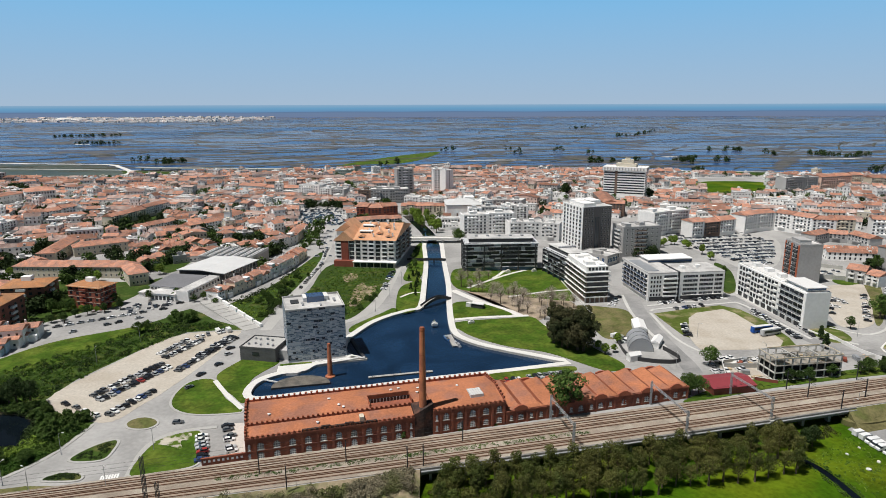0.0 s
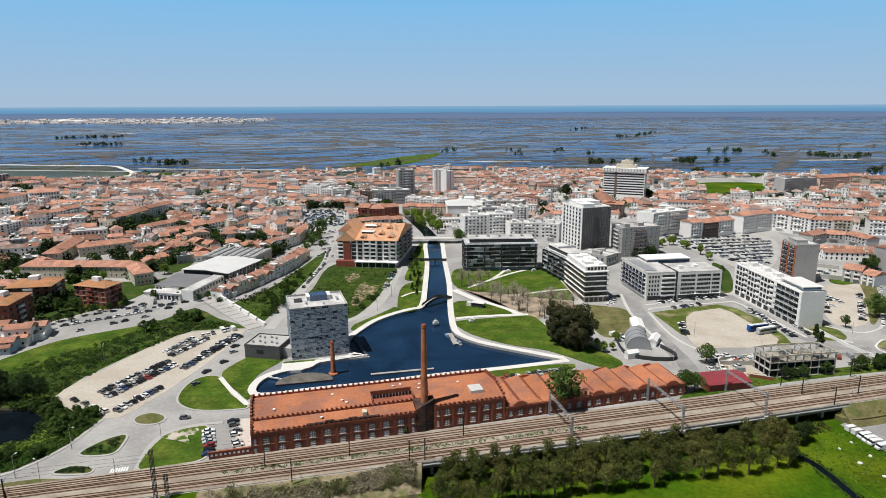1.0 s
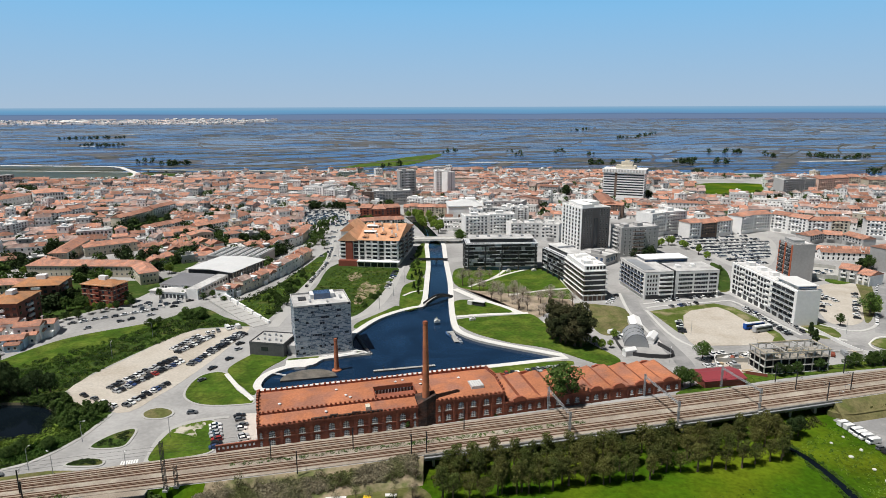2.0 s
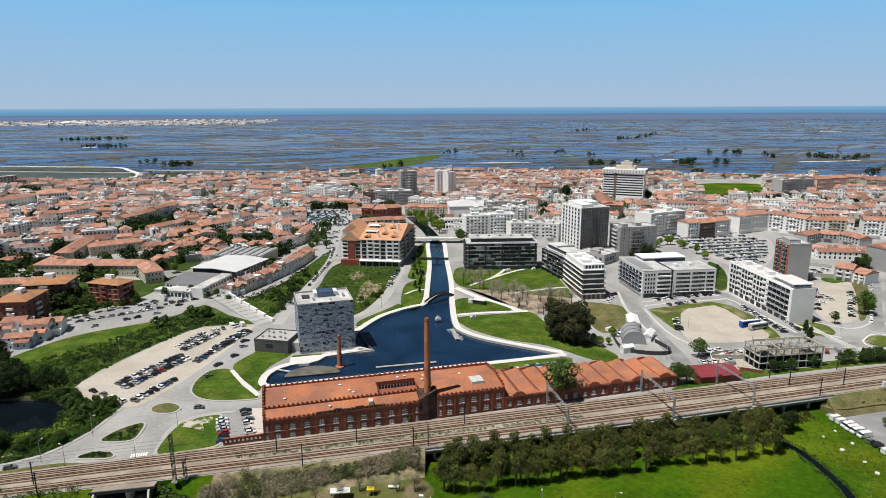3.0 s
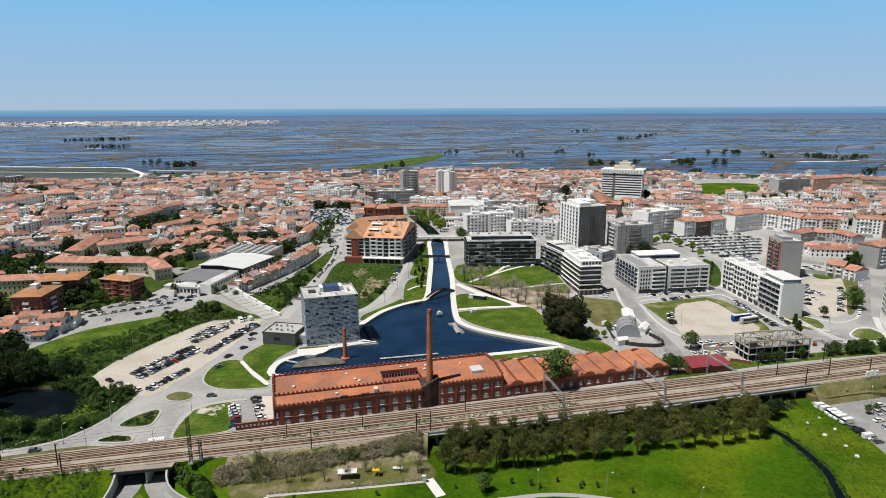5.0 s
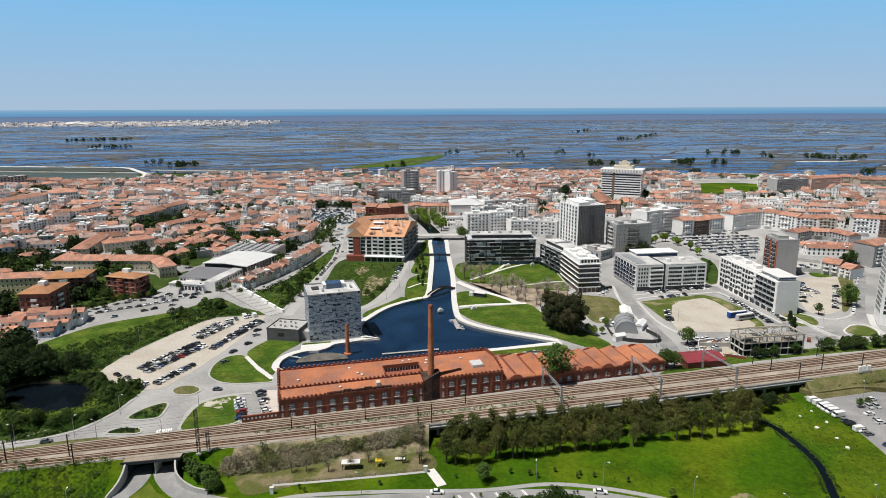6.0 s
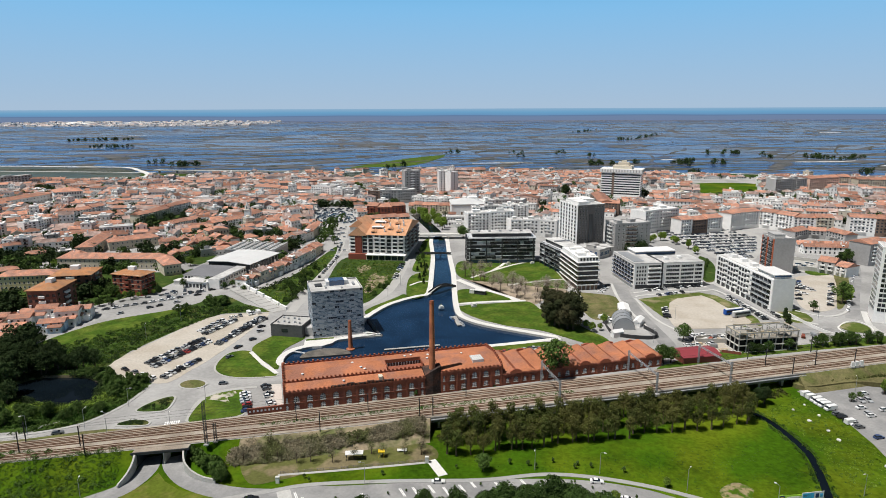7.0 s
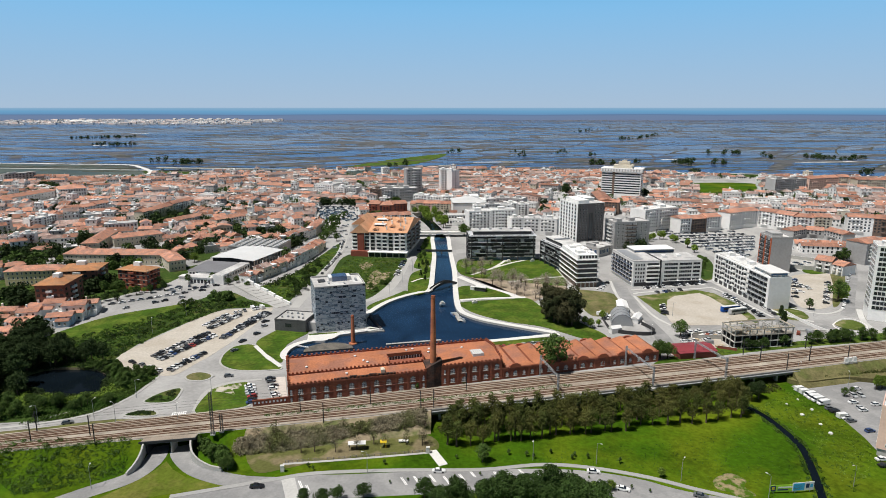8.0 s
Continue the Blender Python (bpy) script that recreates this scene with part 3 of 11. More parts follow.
slab("forecourt", [(-75.5, 10.0), (-70.8, 10.5), (-65.2, -9.5), (-65.0, -14.2), (-70.0, -13.2)], 0.12, 0.3, mat("pink_paving", (0.56, 0.51, 0.46), 0.85, 0.12, (0.08, 1.2)), "pale pinkish paved forecourt at the end of the brick halls", "pavement", 0)
VERGE = mat("verge_grass", (0.085, 0.115, 0.022), 0.95, 0.35, (0.08, 0.9), bump=0.5, second=(0.25, 0.22, 0.12), mix=(0.5, 0.66), mix_scale=0.12)
slab("grass_verge", [(121.4, 131.4), (144.8, 139.9), (164.4, 145.4), (172.6, 138), (177, 119), (177, 94), (174.5, 82), (165, 79.5), (154, 84), (127.7, 93), (125, 97), (123.3, 111.7)], 0.05, 0.3, VERGE, "yellow-green grass round a bare lot", "grass", 0)
ribbon("pavement", [(120.9, 136.1), (128.5, 139.8), (168.4, 148.8), (177.3, 148.8), (181.2, 127.7), (186.8, 91.3)], 1.8, 0.16, 0.3, SIDEWALK, "pale pavement with a kerb round a bare lot", "pavement", 3)
ribbon("pavement", [(119.8, 132.4), (119.3, 97.1), (124.6, 77.1), (133.9, 69.2)], 1.6, 0.15, 0.3, SIDEWALK, "pale pavement with a kerb round a bare lot", "pavement", 3)
ribbon("pavement", [(184, 159.5), (187.5, 133.7), (194.4, 97.2), (205.6, 83.7)], 2.0, 0.17, 0.3, SIDEWALK, "pale pavement along a white block", "pavement", 3)
ribbon("pavement", [(113.5, 166.3), (109.1, 132.4), (109.2, 107.5), (110.6, 81.6)], 1.8, 0.16, 0.3, SIDEWALK, "pale pavement beside a street", "pavement", 3)
ribbon("pavement", [(122, 144.8), (147, 151.4), (174.4, 158.1)], 2.0, 0.16, 0.3, SIDEWALK, "pale pavement before the office block", "pavement", 3)
ribbon("pavement", [(244.7, 105.6), (232.7, 81.9), (231.3, 65.9)], 3.0, 0.16, 0.3, SIDEWALK, "pale pavement beside a tall tower", "pavement", 3)
ribbon("pavement", [(205.8, 107.6), (216.6, 97.3), (229.5, 101.4), (241.3, 114.2), (268.4, 156.9)], 1.6, 0.16, 0.3, SIDEWALK, "pale pavement round a sandy lot", "pavement", 3)
ribbon("kerb_ring", [(213.5, 79.1), (223, 87.5), (230.6, 87.5), (230.9, 77.3), (223.4, 68.5), (214.9, 69.3), (212.1, 73.7), (213.5, 79.1)], 0.8, 0.2, 0.3, PALE_STONE, "pale kerb round an oval island", "kerb", 5)
slab("bare_lot", [(137.9, 123.6), (145.4, 132.1), (163.3, 138.5), (166.8, 130.6), (168.2, 115.0), (171.6, 98.6), (171.4, 88.8), (166.6, 82.1), (154.4, 78.1), (126.5, 77.7), (126.0, 84.4), (127.4, 95.7)], 0.1, 0.3, SAND, "bare sandy lot with a few parked cars and two coaches", "car park", 0)
slab("asphalt_lot", [(193.7, 334), (224.8, 362.1), (282.2, 353.5), (287.4, 313.4), (245.8, 237), (217.8, 224), (210.4, 267.1)], 0.08, 0.3, PAVING, "large pale car park full of cars", "car park")
slab("sandy_lot", [(242.7, 178.2), (273.7, 185.8), (263.1, 156.9), (231.8, 112), (213.1, 108.7), (221.7, 137.5)], 0.08, 0.3, SAND, "bare sandy lot with a few cars", "car park")
slab("grass_verge", [(192.2, 103.4), (207.5, 110.8), (207.3, 91.3), (195.1, 86.5)], 0.1, 0.3, VERGE, "grass corner beside a white block", "grass")
slab("roundabout_island", [(214.7, 79.1), (222.4, 85.6), (228.8, 85.6), (229.7, 77.3), (224.2, 71.1), (217.1, 71.9)], 0.25, 0.45, VERGE, "oval grass island of a roundabout", "traffic island")
slab("grass_verge", [(101.8, 28.7), (129.6, 43.6), (176.5, 52.8), (233.7, 65.9), (227, 56), (178.4, 45.9), (140.7, 37.1), (101.5, 24.7)], 0.12, 0.4, GRASS, "grass bank beside the railway", "grass")
slab("bare_patch", [(-52.7, 182.2), (-48.9, 196.3), (-44.7, 186.8), (-39.1, 188.4), (-39.7, 167.5), (-45.1, 159.1), (-46.8, 147.1), (-51.6, 149.7)], 0.14, 0.3, DIRT, "bare earth patch in a weedy plot", "dirt")
slab("bare_patch", [(-64.3, 212.9), (-58.3, 220), (-53.6, 209.5), (-57.3, 197.9), (-60.9, 199.5)], 0.14, 0.3, DIRT, "bare earth patch in a weedy plot", "dirt")
slab("rough_field", [(79.7, 144.8), (100, 142.2), (108.3, 134.8), (109.5, 108.5), (97.4, 97.1), (85.7, 93.1), (81.9, 108.5)], 0.06, 0.3, DRY_GRASS, "trodden dry grass beside the tents", "grass")
slab("grass_verge", [(202.8, 242.7), (206.3, 231.3), (201.9, 210), (187.5, 175.1), (178.8, 169.3), (184.4, 193.5)], 0.06, 0.3, ROUGH_GRASS, "rough green strip between two office blocks", "grass")
slab("grass_verge", [(278.5, 190.5), (292.6, 200.1), (272.6, 163.8), (242.7, 119.8), (233.2, 112), (260.1, 156.9)], 0.1, 0.3, DRY_GRASS, "olive grass strip with trees beside a street", "grass")
slab("grass_verge", [(261.7, 196.8), (286.1, 206.7), (284.5, 193.7), (262.8, 184.3)], 0.1, 0.3, GRASS, "green corner of a sandy lot", "grass")
slab("grass_verge", [(143.2, 246.5), (173.1, 269.2), (178.9, 260.7), (166.6, 248.5), (148.6, 236.9)], 0.1, 0.3, GRASS, "green strip below a grey block", "grass")
slab("demolition_yard", [(271.3, 237.1), (285.5, 224.2), (270.8, 196.8), (251.8, 200)], 0.05, 0.3, CONCRETE, "grey walled yard with rubble", "yard")
slab("building_site", [(125.9, 57.5), (135.6, 65.8), (153.1, 67.5), (146.2, 48.1), (141.8, 40.7), (125.7, 40.6)], 0.05, 0.3, SAND, "sandy building site beside a concrete frame", "building site")
slab("green_field", [(380.4, 711.4), (468.2, 711.6), (445.2, 646.1), (387.4, 588.7), (348.7, 605)], 0.1, 0.3, MEADOW, "green field at the edge of the town", "grass")
slab("green_field", [(-185.2, 965.9), (-106.4, 1143.5), (5.5, 1287.3), (-52.6, 1036.5), (-139, 988.5)], 0.4, 0.5, GRASS, "green field among the salt pans", "grass")
slab("green_pond", [(-900, 1030), (-769.6, 1012), (-636, 994), (-577, 938), (-529, 868), (-516, 824), (-688.1, 812), (-800, 830)], 0.3, 0.5, mat("algae_water", (0.085, 0.105, 0.085), 0.6, 0.35, (0.006, 0.06), second=(0.06, 0.085, 0.085), mix_scale=0.012), "shallow green lagoon pond", "water", 0)
ribbon("shore_road", [(-1500, 1050), (-893.7, 1038.2), (-769.6, 1021.3), (-629.4, 1004.1), (-571.6, 947.1), (-521.4, 876.2), (-506.6, 831.0)], 9, 0.9, 1.2, PALE_STONE, "pale curved shore road round a lagoon pond", "road", 6)
slab("terrace_lawn", [(-123.8, 147), (-112.2, 171.7), (-103.9, 206), (-97.2, 250.1), (-91.2, 284.1), (-87.5, 250.1), (-89.4, 196.2), (-93.6, 149.6), (-96.6, 115.8), (-109.2, 128.4)], 0.1, 0.3, ROUGH_GRASS, "terraced green gardens behind a row of houses", "grass")

slab("grass_verge", [(-98.6, -49.5), (-100.0, -55.0), (-103.6, -61.6), (-108.6, -68.0), (-112.5, -73), (-98, -71.5), (-88, -68.5), (-72.8, -64.2), (-80, -61.9), (-87.5, -59.6), (-94.0, -54.8)], PARK_Z + 0.05, 0.25, mat("olive_grass", (0.095, 0.125, 0.016), 0.95, 0.35, (0.08, 0.9), bump=0.5, second=(0.13, 0.13, 0.03), mix_scale=0.12, spec=0.06), "olive-green grass wedge between two roads", "grass", 0)

# ---- roads and tracks on the park side ----
ROAD = [(-85.5, -77.7), (-57, -66.1), (-31.3, -64.2), (-5.1, -62.2), (21.5, -60.9), (44.1, -61.5), (61.8, -65.9), (77.4, -73.7)] + [(110, -84), (145, -105)]
ribbon("road", ROAD, 13.3, PARK_Z + 0.06, 0.4, ASPHALT, "wide grey road with parking bays", "road", side=0.5)
ribbon("pavement", [(-88.6, -70.4), (-58.4, -61), (-43.9, -57), (-17, -55.2), (12.3, -54.8), (34.3, -51.6), (51.6, -53.7), (69.4, -59.5), (85.3, -67.4)] + [(110, -78)], 2.0, PARK_Z + 0.16, 0.5, KERB_GREY, "grey pavement with a raised kerb beside the road", "pavement")
ribbon("road", [(-105.5, -39.4), (-103.6, -45.6), (-103.7, -52.5), (-107.1, -60.4), (-117, -68.4), (-127.7, -77.7)], 7.0, PARK_Z + 0.07, 0.4, ASPHALT, "curved road out of an underpass", "road")
ribbon("road", [(-97.9, -39.4), (-94.3, -46.3), (-86.6, -54.3), (-77, -59.4), (-67.6, -62), (-56, -62.9)], 7.0, PARK_Z + 0.07, 0.4, ASPHALT, "curved road out of an underpass", "road")
YARD = mat("yard_earth", (0.20, 0.165, 0.092), 0.95, 0.3, (0.06, 0.8), bump=0.4, second=(0.10, 0.105, 0.032), mix=(0.41, 0.53), mix_scale=0.12)
slab("dirt_yard", [(-72.5, -39.4), (-57.2, -33.3), (-31.8, -30.3), (-6.9, -31.1), (-3.9, -43.2), (-29.6, -47.7), (-45.3, -49.9), (-55.3, -54.2), (-65.5, -56)], PARK_Z + 0.06, 0.3, YARD, "worn sandy yard under young trees", "dirt")
ribbon("path", [(-4.7, -42.4), (-3, -46.2), (-0.4, -52)], 3.4, PARK_Z + 0.1, 0.3, PALE_STONE, "pale concrete path through the grass", "path")
ribbon("path", [(-56.9, -51.4), (-37.5, -48.8), (-17.7, -45.8), (-4.7, -43.6)], 1.2, PARK_Z + 0.1, 0.3, PAVING, "narrow path along a fence", "path")
ribbon("creek", CREEK, 2.7, PARK_Z + 0.05, 0.3, POND_WATER, "narrow dark creek through the meadow", "water")
slab("parking_lot", [(155.2, 11.8), (164.2, 16.6), (186.5, 21.5), (200.2, 15.4), (201.5, -7.6), (159.7, -63.9), (156.7, -48.5), (159.1, -32.9), (160.1, -9.7)], PARK_Z + 0.06, 0.3, ASPHALT, "grey car park beside the meadow", "car park", 0)
slab("dry_bank", [(157.4, 18.9), (183.3, 25.2), (213.3, 35.3), (200.2, 15.9), (183.5, 17.1), (160.3, 12.2)], -2.9, 3, DRY_GRASS, "bank of dry brown grass below the railway", "grass")

WORN = mat("worn_meadow", (0.27, 0.22, 0.12), 0.95, 0.3, (0.1, 1.2), bump=0.4, second=(0.055, 0.108, 0.006), mix=(0.44, 0.56), mix_scale=0.32)
slab("bare_patch", [(90.3, -60.7), (97.3, -56.7), (101.3, -60.7), (99.1, -64.6), (100.5, -69.5), (93.4, -71.9), (92.9, -67.7), (89.6, -65.9)], PARK_Z + 0.04, 0.2, WORN, "worn sandy patch in the meadow", "dirt")
ribbon("road", [(-76.2, 108.2), (-51, 121.5), (-38.9, 142), (-33.7, 170.4), (-30.3, 216.5), (-26.6, 284.2), (-24, 344.5)], 7.5, 0.05, 0.3, PAVING, "pale road beside the canal", "road")
ribbon("road", [(-89.6, 108.2), (-86.7, 193), (-86.7, 256.1), (-91.6, 325.5), (-100.4, 415.5)], 6.0, 0.05, 0.3, PAVING, "pale road between gardens and a building plot", "road")
ribbon("road", [(118.6, 163.5), (113.5, 125.3), (112.5, 93.1), (113.3, 61.5), (111.6, 48.1)], 8.0, 0.03, 0.3, ASPHALT, "grey street between lots", "road")
ribbon("road", [(178.1, 163.7), (181.2, 127.7), (185.2, 93.2), (194.2, 74.5), (209.6, 74.6)], 7.0, 0.03, 0.3, ASPHALT, "grey street along a white block", "road")
ribbon("road", [(230.4, 93.3), (258.9, 137.5), (296, 193.7), (332, 256.9)], 7.0, 0.03, 0.3, ASPHALT, "grey street lined with parked cars", "road")
slab("garden_ground", [(-298.6, 136.6), (-303, 200.7), (-285.1, 205.7), (-202.9, 200.9), (-185.2, 209.3), (-186.9, 163), (-203.5, 134.3), (-217.1, 113.4), (-231.8, 78.3), (-247.2, 65.1)], 0.04, 0.3, ROUGH_GRASS, "green gardens between apartment blocks", "grass")
slab("garden_ground", [(-209.8, 249.9), (-199.6, 300.3), (-184.8, 317.6), (-183.2, 266.4), (-186.2, 223.3)], 0.04, 0.3, ROUGH_GRASS, "green gardens behind a sports hall", "grass")
slab("garden_ground", [(-328.7, 288.3), (-321.9, 352.4), (-296.2, 451.4), (-275.4, 415.2), (-282.6, 338.5), (-299.1, 288.3)], 0.04, 0.3, ROUGH_GRASS, "tree-lined green strip in the town", "grass")

slab("town_square", [(-156, 476), (-146, 494), (-103, 494), (-86, 408), (-93, 362), (-113, 362), (-129, 390)], 0.06, 0.3, PAVING, "pale paved square crowded with parked cars", "square", 0)
ribbon("far_canal", [(-3.8, 323), (-10.2, 361.6), (-20.4, 405.5), (-31.1, 446)], 11, 0.07, 0.3, POND_WATER, "canal running on into the town", "water")
# shore of the lagoon: a green strip and a raised road
ribbon("shore_strip", [(-1500, 900), (-900, 905), (-400, 860), (0, 822), (430, 832), (800, 742), (1500, 600)], 46, 0.2, 0.4, ROUGH_GRASS, "green strip along the shore of the lagoon", "grass")
ribbon("shore_road", [(-1500, 940), (-900, 942), (-400, 885), (0, 848), (430, 858), (800, 765), (1500, 620)], 9, 0.6, 1.0, PAVING, "pale road along the shore of the lagoon", "road")
ribbon("shore_viaduct", [(-520, 900), (-400, 880), (-250, 866), (-120, 858)], 10, 6.0, 1.4, CONCRETE, "raised road viaduct at the edge of the lagoon", "viaduct")
for i in range(12):
    x = -510 + i * 34
    y = 899 - (x + 520) * 0.167 if x < -400 else 880 - (x + 400) * 0.08
    bm = bmesh.new()
    box(bm, x - 1, x + 1, y - 3, y + 3, -0.5, 4.7)
    tagged(new("viaduct_column", mesh_of("viaduct_column", bm, CONCRETE)), "plain concrete column of the shore viaduct", "column", "shore viaduct columns")


def dykes():
    """Narrow earth dykes between the salt pans, and a few pale salt ones."""
    rnd = random.Random(17)
    for name, n, mm, label in (("dykes", 330, DYKE, "narrow dark earth dykes between salt pans"), ("salt_dykes", 9, PALE_STONE, "pale sandy dykes between salt pans")):
        bm = bmesh.new()
        for i in range(n):
            y = 880 + (rnd.random() ** 1.7) * 2300
            x = rnd.uniform(-0.85, 0.85) * (y + 250)
            L, a = rnd.uniform(60, 380) * (0.4 if mm is PALE_STONE else 1), rnd.choice((rnd.uniform(-0.18, 0.22), rnd.uniform(-0.18, 0.22), rnd.uniform(0.5, 1.0) if mm is not PALE_STONE else 0.1))
            w = rnd.uniform(2.2, 5.0) * (1 + y / 2500)
            n, turn, px, py, row = 7, rnd.uniform(-0.5, 0.5), x, y, []
            for k in range(n + 1):
                b = a + turn * (k / n - 0.5) + rnd.uniform(-0.06, 0.06)
                wide = w * rnd.uniform(0.5, 1.4) * (0.4 if k in (0, n) else 1)
                row.append([bm.verts.new((px - math.sin(b) * s * wide / 2, py + math.cos(b) * s * wide / 2, z)) for s, z in ((-1, 0.1), (-0.6, 0.8), (0.6, 0.8), (1, 0.1))])
                px, py = px + math.cos(b) * L / n, py + math.sin(b) * L / n
            for p, q in zip(row, row[1:]):
                for j in range(3):
                    bm.faces.new((p[j], q[j], q[j + 1], p[j + 1]))
        tagged(new(name, mesh_of(name, bm, mm)), label, "dyke", kind="stuff")


DYKE = mat("dyke_earth", (0.095, 0.092, 0.082), 0.95, 0.3, (0.02, 0.2), second=(0.055, 0.062, 0.045))
dykes()

# kerbs round the islands and lawns by the roundabout
for pts, label in (([(-114.8, 10.6), (-113.5, 13.6), (-110.1, 14.8), (-105.6, 13), (-103.8, 10), (-105.5, 7), (-109.5, 6.5), (-112.9, 7.6)], "grey kerb round a roundabout island"),
                   ([(-122.1, -14.1), (-119, -5.8), (-113, -1.5), (-111, -7.9), (-112, -14)], "grey kerb round a planted traffic island"),
                   ([(-124.3, -25.5), (-121, -21.8), (-114.5, -22.3), (-113.5, -25.5)], "grey kerb round a narrow traffic island"),
                   ([(-105.1, 27), (-106.5, 38.1), (-103.8, 46.9), (-95.5, 47.7), (-85.3, 31.1), (-75.3, 20.5), (-79.1, 18), (-91.8, 17.3), (-100, 20.5)], "grey kerb round a mown lawn"),
                   ([(-98.3, -22.7), (-99.3, -7.9), (-96.2, 0.2), (-88.9, 4.2), (-84.9, 3.1), (-80.1, -10.4), (-79.7, -17.9), (-90.8, -21.8)], "grey kerb round a worn lawn")):
    ring("kerb", smooth(pts, 5), 0.9, 0.22, PAVING, label)

# ---- railway ----
def rail_strip(name, off0, off1, z0, z1, x0, x1, material, label, category, step=12):
    """A strip along the line; offsets are shares of the way from its near to its far edge."""
    bm = bmesh.new()
    rows = []
    n = max(1, int((x1 - x0) / step))
    for i in range(n + 1):
        x = x0 + (x1 - x0) * i / n
        a, b = rail_near(x), rail_far(x)
        rows.append([bm.verts.new((x, a + (b - a) * o, z)) for o, z in ((off0, z1), (off1, z1), (off1, z0), (off0, z0))])
    for p, q in zip(rows, rows[1:]):
        for j in range(4):
            bm.faces.new((p[j], q[j], q[(j + 1) % 4], p[(j + 1) % 4]))
    bm.faces.new(rows[0][::-1]), bm.faces.new(rows[-1])
    return tagged(new(name, mesh_of(name, bm, material)), label, category, kind="structure")


rail_strip("railway_bed", 0, 1, -0.5, RAIL_Z, -500, 600, BALLAST, "pale sandy railway bed", "railway")
TRACKS = (0.14, 0.27, 0.56, 0.69, 0.85)
for o in TRACKS:
    rail_strip("track_bed", o - 0.055, o + 0.055, RAIL_Z - 0.1, RAIL_Z + 0.12, -500, 600, RAIL_BED, "rust-brown ballast of one railway track", "railway")


def rail_pair(o):
    for s in (-0.041, 0.041):
        rail_strip("rail", o + s - 0.004, o + s + 0.004, RAIL_Z + 0.1, RAIL_Z + 0.34, -500, 600, RAIL_STEEL, "rusty steel rail", "rail")


for o in TRACKS:
    rail_pair(o)

# viaduct edge beam, parapet and piers
rail_strip("viaduct_beam", -0.04, 0.0, -1.6, RAIL_Z + 0.1, VIADUCT[0], VIADUCT[1] + 4, mat("dull_grey_concrete", (0.20, 0.195, 0.18), 0.9, 0.3, (0.15, 1.2)), "grey concrete edge beam of the railway viaduct", "viaduct")
rail_strip("viaduct_walkway", -0.075, -0.04, -0.4, -0.1, VIADUCT[0], VIADUCT[1] + 4, METAL_GREY, "narrow service walkway along the viaduct", "viaduct")
for i in range(14):
    x = VIADUCT[0] + 3 + i * 11.8
    t = thing("viaduct_pier", pose(x, rail_near(x) + 1.5, PARK_Z), "dark concrete pier under the viaduct", "pier", "viaduct piers")
    bm = bmesh.new()
    box(bm, -0.5, 0.5, -0.6, 1.8, -0.3, 4.0)
    part("shaft", bm, CONCRETE, t)
    bm = bmesh.new()
    box(bm, -0.7, 0.7, -1.0, 2.2, 4.0, 4.6)
    part("head", bm, CONCRETE, t)


def lattice(bm, x, y, z0, z1, w, step=1.2, mi=0):
    """A square lattice mast: four corner bars and zigzag bracing."""
    for sx in (-1, 1):
        for sy in (-1, 1):
            box(bm, x + sx * w / 2 - 0.07, x + sx * w / 2 + 0.07, y + sy * w / 2 - 0.07, y + sy * w / 2 + 0.07, z0, z1, mi)
    n = int((z1 - z0) / step)
    for i in range(n):
        z = z0 + i * step
        for s in (-1, 1):
            limb_bar(bm, (x - w / 2, y + s * w / 2, z), (x + w / 2, y + s * w / 2, z + step), 0.05)
            limb_bar(bm, (x + s * w / 2, y - w / 2, z), (x + s * w / 2, y + w / 2, z + step), 0.05)


def limb_bar(bm, p, q, r):
    p, q = Vector(p), Vector(q)
    d = (q - p).normalized()
    a = d.orthogonal().normalized() * r
    b = d.cross(a)
    ring = [[bm.verts.new(c + s) for s in (a, b, -a, -b)] for c in (p, q)]
    for i in range(4):
        bm.faces.new((ring[0][i], ring[0][(i + 1) % 4], ring[1][(i + 1) % 4], ring[1][i]))


def portal(near, far, h, label):
    """A gantry over all tracks: two masts and a lattice beam."""
    n, f = Vector(near), Vector(far)
    t = thing("rail_gantry", pose(n.x, n.y, RAIL_Z, 0, 0, math.degrees(math.atan2(f.y - n.y, f.x - n.x))), label, "gantry", "gantries over the line")
    L = (f - n).length
    for x in (0, L):
        bm = bmesh.new()
        lattice(bm, x, 0, -0.3, h, 0.55)
        part("mast", bm, METAL_GREY, t)
    bm = bmesh.new()
    for y in (-0.25, 0.25):
        for z in (h - 1.5, h - 0.9):
            limb_bar(bm, (0, y, z), (L, y, z), 0.08)
    k = int(L / 1.1)
    for i in range(k):
        for y in (-0.25, 0.25):
            limb_bar(bm, (i * L / k, y, h - 1.5 if i % 2 else h - 0.9), ((i + 1) * L / k, y, h - 0.9 if i % 2 else h - 1.5), 0.05)
    part("beam", bm, METAL_GREY, t)
    bm = bmesh.new()
    box(bm, -1.2, 0.6, -0.9, 0.9, -0.9, 0.05)
    part("footing", bm, CONCRETE, t)
    for o in (0.16, 0.3, 0.6, 0.74, 0.88):
        bm = bmesh.new()
        limb_bar(bm, (L * o, 0, h - 1.5), (L * o, 0, h - 3.0), 0.05), limb_bar(bm, (L * o, 0, h - 3.0), (L * o + 1.2, 0, h - 2.6), 0.04)
        part("dropper", bm, DARK_METAL, t)


